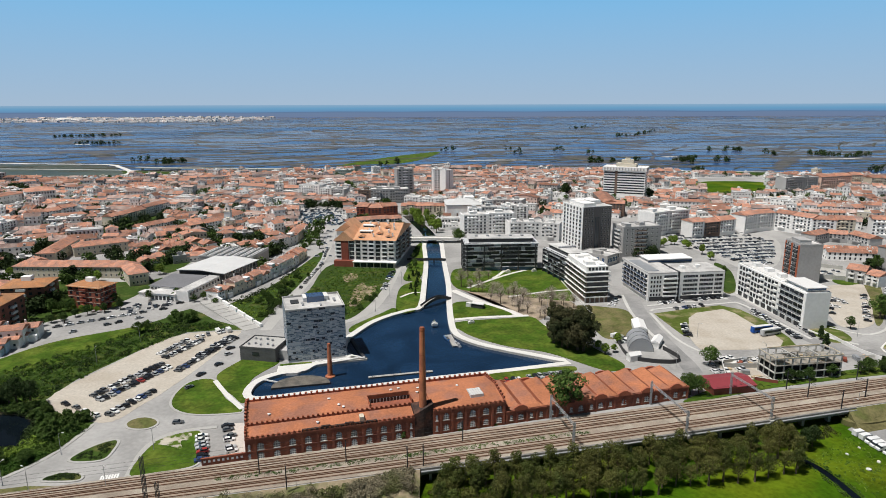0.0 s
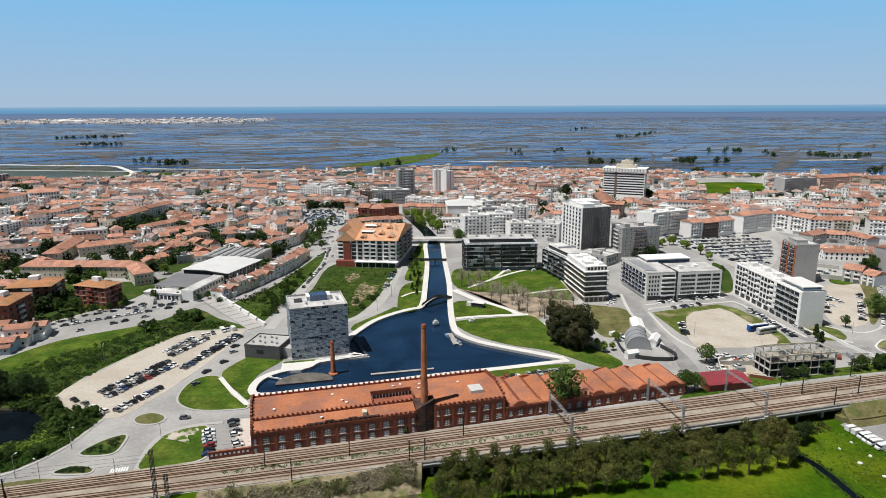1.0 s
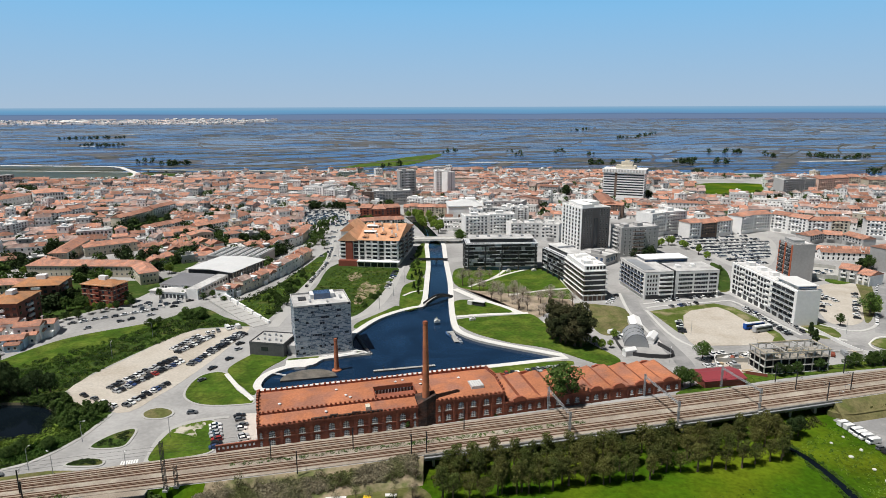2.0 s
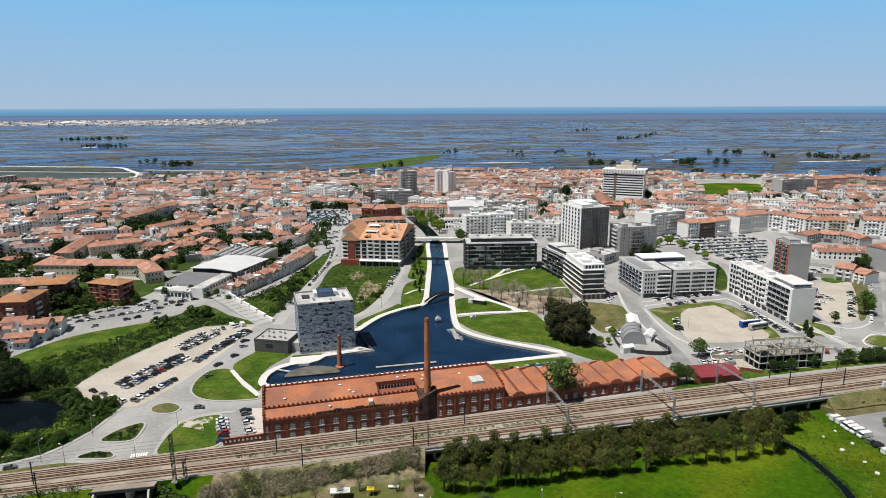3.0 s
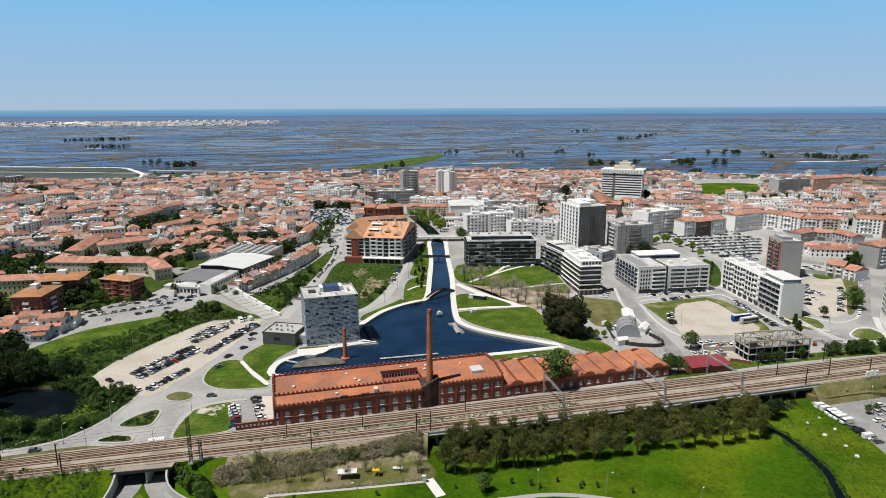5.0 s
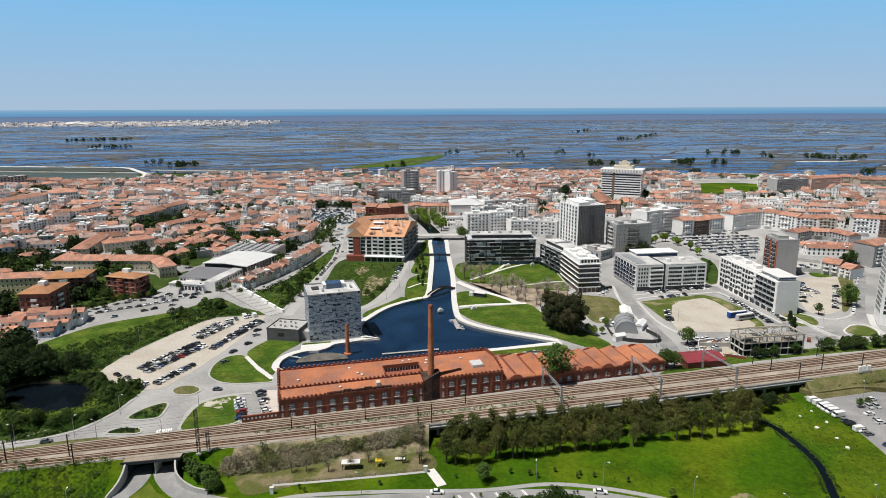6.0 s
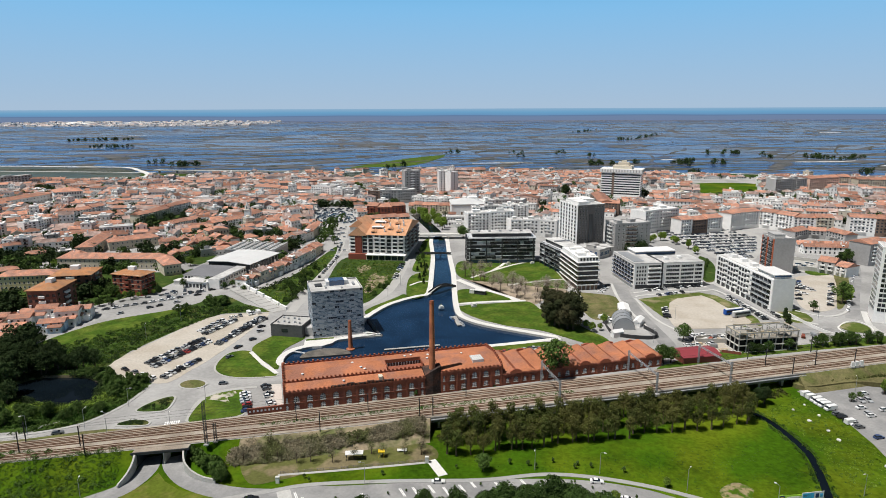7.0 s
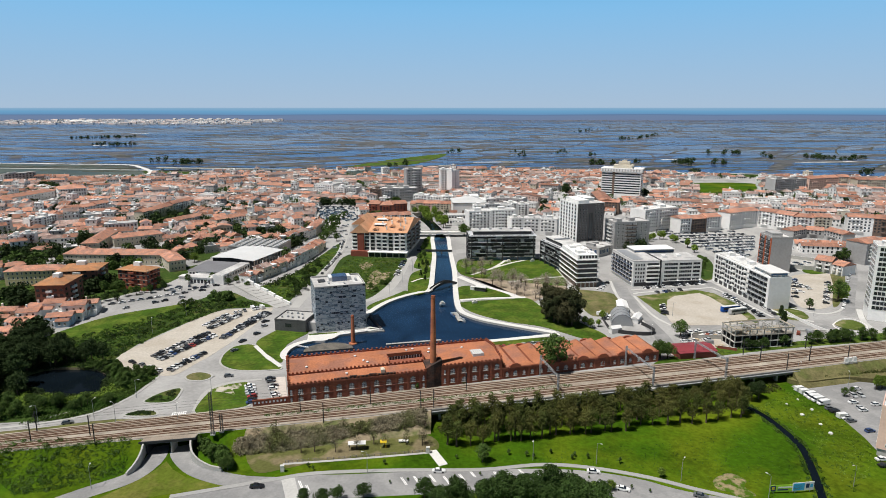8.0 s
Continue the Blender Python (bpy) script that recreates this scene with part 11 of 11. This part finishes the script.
SKY_BLUE, LIME, NAVY = mat("sign_blue", (0.08, 0.42, 0.68), 0.5, 0.05), mat("sign_lime", (0.33, 0.55, 0.05), 0.5, 0.05), mat("sign_navy", (0.03, 0.05, 0.12), 0.5, 0.05)
billboard([(116.4, -67.7)][0], 8, 7.6, 3.0, 0.8, FRAME_WHITE, ((0.03, 0.55, 0.1, 0.92, SKY_BLUE), (0.07, 0.45, 0.55, 0.75, FRAME_WHITE), (0.07, 0.4, 0.25, 0.4, FRAME_WHITE), (0.62, 0.78, 0.3, 0.8, NAVY), (0.82, 0.95, 0.35, 0.75, SKY_BLUE)), "white and blue roadside billboard with printed bars")
billboard([(109.5, -68)][0], 4, 8.0, 2.4, 0.6, LIME, ((0.02, 0.22, 0.1, 0.95, NAVY), (0.06, 0.17, 0.3, 0.75, mat("sign_yellow", (0.75, 0.6, 0.05), 0.5, 0.05)), (0.3, 0.9, 0.55, 0.75, FRAME_WHITE), (0.3, 0.75, 0.2, 0.38, NAVY)), "lime-green roadside billboard with a dark round emblem")

# ---- lamp posts ----
def lamp_proto(h, label):
    t = thing("street_lamp", pose(0, 0, 0), label, "street lamp", "street lamps")
    bm = bmesh.new()
    cyl(bm, 0, 0, -0.1, h, 0.11, 0.06, 8)
    part("post", bm, METAL_GREY, t)
    bm = bmesh.new()
    limb_bar(bm, (0, 0, h), (1.3, 0, h + 0.25), 0.045)
    part("arm", bm, METAL_GREY, t)
    bm = bmesh.new()
    box(bm, 1.1, 1.9, -0.15, 0.15, h + 0.15, h + 0.32)
    part("lamp_head", bm, FRAME_WHITE, t)
    return t


LAMP = lamp_proto(8.0, "tall grey street lamp with one arm")
spots = [(q, 0) for q in [(-127, -10.5), (-134.9, -28.3), (-125.3, -30.9), (-153.7, -32.7), (-102.2, -29.6), (-96.9, -7.9), (-154.5, 65.3), (-147.4, 92.7), (106.6, 57.4), (130.3, 93.2), (211, 93.3), (150.5, 65.8), (-23.1, 193.1), (-28.6, 163.3), (-34.9, 137), (-77.3, 113.6), (-80.5, 218.1), (-78.9, 266.6), (41.9, 209.7), (62.7, 137.2)]]
spots += [(q, PARK_Z) for q in [(-116.2, -65.9), (-26.5, -56.9), (31.3, -48.7), (53.2, -51.2), (79.2, -61.4), (103.9, -70.7), (135, -64.5), (163, 21.5), (168.4, 26.5), (178.4, 8.4)]]
for i, (q, z) in enumerate(spots):
    m = pose(*q, z, 0, 0, i * 77 % 360)
    if i == 0:
        LAMP.matrix_basis = m
    else:
        copy_thing(LAMP, m)

# ---- road paint ----
PAINT = mat("road_paint", (0.75, 0.74, 0.72), 0.7, 0.1, (0.3, 2))
def stripes(name, a, b, n, w, L, z, label, ang=None):
    a, b = Vector(a), Vector(b)
    d = (b - a).normalized()
    turn = math.degrees(math.atan2(d.y, d.x)) if ang is None else ang
    t = thing(name, pose(0, 0, 0), label, "road marking", kind="structure")
    bm = bmesh.new()
    box(bm, -w / 2, w / 2, -L / 2, L / 2, 0, 0.012)
    me = mesh_of("stripe", bm, PAINT)
    for i in range(n):
        q = a.lerp(b, (i + 0.5) / n)
        part("stripe", me, None, t, m=pose(q.x, q.y, z, 0, 0, turn))


stripes("zebra_crossing", [(-106.8, -24.6)][0], [(-101.4, -23.2)][0], 7, 0.6, 3.0, 0.02, "white zebra crossing on the asphalt")
ribbon("crossing", [(-53.2, -59.5), (-50.9, -65.5), (-48.6, -71.5)], 4.4, PARK_Z + 0.085, 0.3, SIDEWALK, "pale stone crossing over the road", "crossing", 2)
for q in [(-47.9, -63.6), (-44.9, -66.1), (-26, -64.2), (-13.7, -61.6), (-9.5, -60.9), (-4.2, -59.9), (0.6, -60.9), (5.9, -59.6), (9.3, -56.9), (17.9, -58.2), (26.7, -56.8), (38.3, -56.8)]:
    stripes("bay_marking", (q[0] - 0.5, q[1]), (q[0] + 0.5, q[1] + 0.05), 2, 0.35, 4.8, PARK_Z + 0.075, "white parking bay lines on the road", 25)


# building site beside the concrete frame
def site_stack(p, ang, w, d, h, material, label):
    """A pile of pallets or panels in uneven layers on two bearers."""
    rnd = random.Random(int(p[0] * 10))
    t = thing("material_stack", pose(*p, 0.05, 0, 0, ang), label, "building material", "stacks on the building site")
    bm = bmesh.new()
    for y in (0.1, d - 0.3):
        box(bm, 0, w, y, y + 0.2, 0, 0.15)
    part("bearer", bm, BARK, t)
    n = max(2, int(h / 0.35))
    for k in range(n):
        bm = bmesh.new()
        o = rnd.uniform(-0.12, 0.12)
        box(bm, o, w + o, o, d + o, 0.15 + k * h / n, 0.15 + (k + 0.85) * h / n)
        part("layer", bm, material, t)


RAW_WOOD = mat("raw_wood", (0.46, 0.36, 0.24), 0.9, 0.25, (0.3, 2))
SITE = [(128.2, 54.3), (133, 59.1), (135.8, 57.5), (140.8, 62.4), (143.2, 59.1), (148, 63.3), (145.5, 54.3), (136.1, 51.2), (139.4, 48.1), (130.3, 48.1), (186.4, 65.8), (191.9, 67.6), (197.4, 69.3)]
for i, q in enumerate(SITE):
    site_stack(q, 10 + i * 23, 2.4 + (i % 3), 1.6, 0.7 + 0.4 * (i % 4), (RAW_WOOD, PALE_STONE, RED_BRICK, METAL_GREY)[i % 4], ("stack of raw timber on sandy ground", "stack of pale blocks on sandy ground", "stack of red bricks on sandy ground", "stack of steel formwork on sandy ground")[i % 4])
for a, b, h, mm, label in (([(128.3, 60.7)][0], [(122.6, 43.6)][0], 2.2, CONCRETE, "grey block wall round a building site"), ([(130.1, 62.4)][0], [(151.9, 67.5)][0], 1.6, CONCRETE, "low wall along a building site"), ([(135.5, 44.3)][0], [(143.4, 40.7)][0], 1.6, RED_BRICK, "low brick wall by the railway"),
                        ([(252.7, 201.7)][0], [(269, 195.2)][0], 3.0, CONCRETE, "grey wall of a rubble yard"), ([(269.4, 233.3)][0], [(284.4, 222.4)][0], 2.6, CONCRETE, "grey wall of a rubble yard"), ([(187.4, 67.5)][0], [(206.9, 67.6)][0], 1.2, PALE_STONE, "low pale wall beside the roundabout")):
    d = Vector(b) - Vector(a)
    t = thing("yard_wall", pose(*a, 0, 0, 0, math.degrees(math.atan2(d.y, d.x))), label, "wall", "yard walls")
    bm = bmesh.new()
    box(bm, 0, d.length, 0, 0.25, 0, h)
    part("wall", bm, mm, t)
    bm = bmesh.new()
    box(bm, -0.05, d.length + 0.05, -0.05, 0.3, h, h + 0.08)
    part("coping", bm, PALE_STONE, t)


# pale boulders on the slope below the lower car park
for i, q in enumerate([(151, -1.5), (151.8, -10.7), (145.4, -15.1), (144, -5.7), (148.2, -23), (148, -30)]):
    t = thing("boulder", pose(*q, PARK_Z, 0, 0, i * 57), "pale boulder lying in the grass", "rock", "boulders on the slope")
    bm = bmesh.new()
    bmesh.ops.create_icosphere(bm, subdivisions=2, radius=0.55 + 0.12 * (i % 3))
    for v in bm.verts:
        v.co *= 1 + 0.35 * noise.noise(v.co * 1.7 + Vector((i * 5, 0, 0)))
        v.co.z = v.co.z * 0.7 + 0.2
    part("stone", bm, PALE_STONE, t)

# ---- vehicles ----
PAINTS = {n: mat("car_" + n, c, 0.3, 0.04, spec=0.6) for n, c in (("white", (0.75, 0.75, 0.74)), ("black", (0.015, 0.015, 0.017)), ("grey", (0.12, 0.125, 0.13)),
          ("silver", (0.42, 0.43, 0.44)), ("blue", (0.03, 0.06, 0.16)), ("red", (0.32, 0.03, 0.025)))}
TYRE = mat("tyre", (0.02, 0.02, 0.02), 0.9, 0.1)


def car_meshes(L, W, H, kind):
    """Body and glasshouse profiles of a car, along x, standing on z = 0."""
    def loft(rows):
        bm = bmesh.new()
        vs = [[bm.verts.new((x, s * w, z)) for s, w, z in ((-1, w0, za), (-1, w1, zb), (1, w1, zb), (1, w0, za))] for x, w0, za, w1, zb in rows]
        for a, b in zip(vs, vs[1:]):
            for j in range(4):
                bm.faces.new((a[j], b[j], b[(j + 1) % 4], a[(j + 1) % 4]))
        bm.faces.new(vs[0]), bm.faces.new(vs[-1][::-1])
        return bm
    w = W / 2
    if kind == "van":
        body = loft([(-L / 2, w, 0.35, w * 0.97, H - 0.05), (L * 0.2, w, 0.35, w * 0.97, H), (L * 0.28, w, 0.35, w * 0.9, H - 0.25), (L * 0.38, w, 0.35, w * 0.92, 1.25), (L / 2, w * 0.9, 0.35, w * 0.85, 0.95)])
        glass = loft([(L * 0.2, w * 1.01, 1.3, w * 0.99, H - 0.35), (L * 0.3, w * 1.01, 1.3, w * 0.95, H - 0.35), (L * 0.39, w * 0.97, 1.22, w * 0.9, 1.3)])
    else:
        tail = -L * 0.46 if kind == "hatch" else -L * 0.33
        body = loft([(-L / 2, w * 0.92, 0.3, w * 0.88, 0.85), (-L * 0.42, w, 0.28, w * 0.95, 0.95), (L * 0.2, w, 0.28, w * 0.95, 0.92), (L * 0.45, w * 0.95, 0.28, w * 0.88, 0.75), (L / 2, w * 0.85, 0.3, w * 0.8, 0.6)])
        glass = loft([(tail, w * 0.9, 0.9, w * 0.86, 0.95), (tail + L * 0.09, w * 0.92, 0.9, w * 0.74, H - 0.04), (L * 0.03, w * 0.92, 0.9, w * 0.74, H), (L * 0.21, w * 0.9, 0.9, w * 0.84, 0.93)])
    roof = None
    if kind != "van":
        roof = bmesh.new()
        box(roof, tail + L * 0.08, L * 0.045, -w * 0.74, w * 0.74, H - 0.05, H + 0.015)
    return body, glass, roof


def car_kinds():
    out = {}
    bm = bmesh.new()
    n = 10
    for s in (-0.1, 0.1):
        bm.faces.new([bm.verts.new((0.31 * math.cos(6.2832 * i / n), s, 0.31 * math.sin(6.2832 * i / n))) for i in range(n)])
    bm.verts.ensure_lookup_table()
    for i in range(n):
        bm.faces.new((bm.verts[i], bm.verts[(i + 1) % n], bm.verts[n + (i + 1) % n], bm.verts[n + i]))
    wheel = mesh_of("wheel", bm, TYRE)
    for kind, L, W, H in (("hatch", 4.0, 1.72, 1.46), ("sedan", 4.55, 1.78, 1.42), ("van", 5.2, 2.0, 2.2)):
        for paint, pm in PAINTS.items():
            if kind == "van" and paint != "white":
                continue
            b, g, r = car_meshes(L, W, H, kind)
            t = thing("van" if kind == "van" else "car", pose(0, 0, 0), ("white panel van parked on the asphalt" if kind == "van" else f"{paint} parked {'hatchback' if kind == 'hatch' else 'saloon'} car on the ground"), "van" if kind == "van" else "car")
            if r:
                b.from_mesh(mesh_of("roof", r, pm))
            part("body", b, pm, t)
            part("glasshouse", g, DARK_GLASS, t)
            for x in (-L * 0.3, L * 0.31):
                for y in (-W / 2 + 0.08, W / 2 - 0.08):
                    part("wheel", wheel, None, t, m=pose(x, y, 0.31))
            out[kind, paint] = t
    return out


CARS = car_kinds()
car_rnd = random.Random(21)
car_used = set()
LITE = {}


def lite(key):
    """A plain copy of a car for far rows: body, glasshouse and roof."""
    if key not in LITE:
        o = CARS[key]
        t = thing("far_car", pose(0, 0, 0), o["label"], "car")
        bm = bmesh.new()
        for c in o.children:
            kind = c.name.split(".")[0]
            if kind in ("body", "roof"):
                bm.from_mesh(c.data)
            elif kind == "glasshouse":
                part("glasshouse", c.data, None, t)
        for x in (-1.25, 1.25):
            for y in (-0.78, 0.78):
                box(bm, x - 0.3, x + 0.3, y - 0.1, y + 0.1, 0, 0.5, 1)
        part("body", bm, (PAINTS[key[1]], TYRE), t)
        LITE[key] = t
        return t, True
    return LITE[key], False


def park(x, y, ang, z=0.0, kind=None, paint=None, group="", far=False):
    kind = kind or car_rnd.choice(("hatch", "hatch", "sedan"))
    paint = "white" if kind == "van" else paint or car_rnd.choices(list(PAINTS), (33, 24, 16, 19, 5, 3))[0]
    m = pose(x, y, z, 0, 0, ang)
    if far:
        o, fresh = lite((kind, paint))
        t = o if fresh else copy_thing(o, m)
        t.matrix_basis = m
    elif (kind, paint) in car_used:
        t = copy_thing(CARS[kind, paint], m)
    else:
        t = CARS[kind, paint]
        t.matrix_basis = m
        car_used.add((kind, paint))
    if group:
        t["group"] = group
    return t


def car_row(line, n, z=0.0, across=True, fill=0.85, group="", far=False, kinds=None):
    a, b = Vector(line[0]), Vector(line[-1])
    far = far or a.y > 62
    d = b - a
    ang = math.degrees(math.atan2(d.y, d.x)) + (90 if across else 0)
    n = min(n, max(1, int(d.length / (2.45 if across else 5.2))))
    for i in range(n):
        if car_rnd.random() > fill:
            continue
        q = a.lerp(b, (i + 0.5) / n)
        park(q.x + car_rnd.uniform(-0.3, 0.3), q.y + car_rnd.uniform(-0.3, 0.3), ang + car_rnd.choice((0, 180)) + car_rnd.uniform(-4, 4), z, car_rnd.choice(kinds) if kinds else None, None, group, far)


G = "cars in the sandy car park"
car_row([(-135.2, 28.2), (-119.8, 61.6)], 16, 0.06, group=G, fill=0.97)
car_row([(-139.6, 32.0), (-124.2, 65.2)], 16, 0.06, group=G, fill=0.97)
car_row([(-125.2, 15.6), (-115.6, 40.4)], 12, 0.03, group=G, fill=0.9)
car_row([(-115.2, 56.0), (-101.6, 98.0)], 19, 0.06, group=G, fill=0.97)
car_row([(-111.4, 72.0), (-104.6, 98.5)], 12, 0.06, group=G, fill=0.85)
car_row([(-126.8, 71.0), (-117.0, 94.5)], 11, 0.06, group=G, fill=0.8)
car_row([(-131.2, 75.0), (-122.6, 97.0)], 9, 0.06, group=G, fill=0.75)
car_row([(-148.8, 27.6), (-126.7, 14.8)], 8, 0.0, False, group=G)
car_row([(-122.5, 97.5), (-107.0, 108.0)], 8, 0.06, group=G, fill=0.9, kinds=("van", "hatch", "hatch"))
for q, a in zip([(-96, 10.6), (-102.9, 53.1), (-103, 40.3), (-98.7, 63.7), (-98.2, 75.8), (-99.6, 83.1), (-143.1, -31.8), (-121.6, 27.7)], (10, 60, 55, 50, 45, 45, 20, 30)):
    park(*q, a)
G = "cars along the street"
car_row([(-203.4, 113.4), (-155.1, 144.3)], 18, 0, False, 0.7, G)
car_row([(-190.6, 104.8), (-162, 129.5)], 10, 0, False, 0.5, G)
car_row([(-83.7, 1.4), (-77.6, -16)], 10, 0.03, group="cars beside the brick halls")
car_row([(-77.2, 8.8), (-69.3, -10.9)], 8, 0.03, group="cars beside the brick halls", fill=0.7)
car_row([(23.8, 42.7), (58.6, 53.4)], 20, 0.02, group="cars behind the brick halls")
G = "cars at the office block"
car_row([(126.4, 147.4), (172.6, 159.5)], 16, 0, True, 0.85, G)
car_row([(129.6, 137.3), (163.4, 147.5)], 12, 0, True, 0.6, G)
car_row([(178.1, 141.1), (181, 91.3)], 20, 0, True, 0.85, G)
car_row([(191.3, 150.1), (190, 93.3)], 12, 0, False, 0.7, G)
car_row([(131.5, 114), (125.7, 91.2)], 6, 0.0, group=G, fill=0.8)
car_row([(119.2, 57.5), (150.5, 65.8)], 12, 0.0, group=G, fill=0.6)
car_row([(120.4, 52.7), (137.2, 55.1)], 8, 0.0, group=G, fill=0.9)
car_row([(100.3, 143.5), (110.9, 163.5)], 4, 0.0, group=G, fill=0.8)
G = "cars in the big pale car park"
for a, b, n in (([(201.7, 334)][0], [(264.5, 350.6)][0], 24), ([(202.5, 313.2)][0], [(284.5, 323.6)][0], 30), ([(207.5, 291.6)][0], [(277.6, 303.5)][0], 26), ([(214.5, 271.4)][0], [(266.5, 280.3)][0], 20), ([(218.7, 250.6)][0], [(253.9, 258.8)][0], 14), ([(224.8, 235.1)][0], [(244.5, 240.9)][0], 8)):
    car_row((a, b), n, 0.0, True, 0.75, G, True)
G = "cars on the sandy lot"
car_row([(241.5, 170.9), (228.2, 137.5)], 6, 0.0, group=G, fill=0.8)
car_row([(237.8, 156.9), (239.8, 137.5)], 5, 0.0, group=G, fill=0.6)
car_row([(260.7, 163.8), (230.4, 114.2)], 9, 0.0, group=G, fill=0.9)
car_row([(234, 103.5), (294.8, 193.7)], 12, 0, False, 0.9, "cars along the street")
car_row([(296.8, 196.9), (332, 256.9)], 8, 0, False, 0.8, "cars along the street", True)
G = "vehicles in the lower car park"
car_row([(156.4, 8.4), (159.6, -6.7)], 6, PARK_Z + 0.06, True, 1.0, G, kinds=("van",))
car_row([(158.8, -8.7), (164.3, -30)], 9, PARK_Z + 0.06, True, 0.85, G, kinds=("hatch", "sedan", "hatch"))
park(*[(160.5, -17.4)][0], 10, PARK_Z + 0.06, "van", None, G)
car_row([(175.1, 1.2), (181.6, 1.8)], 4, PARK_Z + 0.06, True, 1.0, G)
for q in [(172.7, -4.6), (172.5, -9.7), (172.4, -11.6), (180.9, -6.6), (182.4, 8.4), (155.1, -48.5), (153.4, -52.5)]:
    park(*q, 10, PARK_Z + 0.06, None, None, G)
for q, a, p in zip([(-2, -56.2), (51, -56.5), (58.4, -66.5), (-61.9, -65.2), (82.4, -70.2)], (0, -8, -20, 4, -25), ("white", "white", "white", "black", "grey")):
    park(*q, a, PARK_Z + 0.07, "sedan", p, "cars on the road")
car_row([(-34.3, 177.7), (-30.7, 223.6)], 8, 0, True, 0.6, "cars by the canal", True)
car_row([(-84.4, 236.4), (-88.8, 300.5)], 9, 0, False, 0.8, "cars by the canal", True)
car_row([(-31.4, 266.7), (-28.4, 300.6)], 5, 0, True, 0.8, "cars by the canal", True)
car_row([(-87.1, 182.1), (-84, 248.1)], 13, 0.05, False, 0.9, "cars by the canal", True)
car_row([(237.7, 163.8), (218.1, 125.5)], 5, 0.03, True, 0.8, "cars on the sandy lot", True)
car_row([(176.2, 132.5), (182.9, 87.4)], 13, 0.03, False, 0.8, "cars along the street", True)
car_row([(126, 64.1), (139.4, 69.2)], 6, 0.0, True, 0.7, "cars at the office block", True)
car_row([(89.2, 97.1), (94.9, 87.3)], 3, 0.05, True, 1.0, "vans by the tents", True, ("van",))
car_row([(93.4, 81.6), (109.2, 87.3)], 5, 0.03, False, 0.8, "vans by the tents", True, ("hatch", "van"))
car_row([(-172.3, 144.3), (-149.2, 156.2)], 9, 0.0, False, 0.6, "cars along the street", True)
car_row([(281.7, 210.1), (288.6, 193.7)], 5, 0, True, 0.7, "cars along the street", True)


def coach(p, ang, paint, label):
    t = thing("coach", pose(*p, 0.1, 0, 0, ang), label, "coach", "coaches on the bare lot")
    bm = bmesh.new()
    box(bm, -6, 6, -1.25, 1.25, 0.4, 3.4)
    bmesh.ops.bevel(bm, geom=bm.edges[:], offset=0.25, segments=2, affect="EDGES")
    part("body", bm, paint, t)
    bm = bmesh.new()
    box(bm, -5.6, 5.5, -1.05, 1.05, 3.38, 3.5)
    part("roof", bm, PAINTS["white"], t)
    for y in (-1.27, 1.25):
        bm = bmesh.new()
        box(bm, -5.4, 5.2, y, y + 0.02, 1.7, 2.9)
        part("window_band", bm, DARK_GLASS, t)
    bm = bmesh.new()
    box(bm, 5.99, 6.02, -1.0, 1.0, 1.4, 3.0)
    part("windscreen", bm, DARK_GLASS, t)
    for x in (-3.6, 3.8):
        for y in (-1.15, 1.15):
            bm = bmesh.new()
            cyl(bm, 0, 0, -0.15, 0.15, 0.5, 0.5, 12)
            part("wheel", bm, TYRE, t, m=pose(x, y, 0.5, 90))


coach((166.8, 101.6), 16, mat("coach_blue", (0.02, 0.09, 0.35), 0.35, 0.05), "blue touring coach parked on sand")
coach((169.4, 97.4), 20, PAINTS["silver"], "silver touring coach parked on sand")
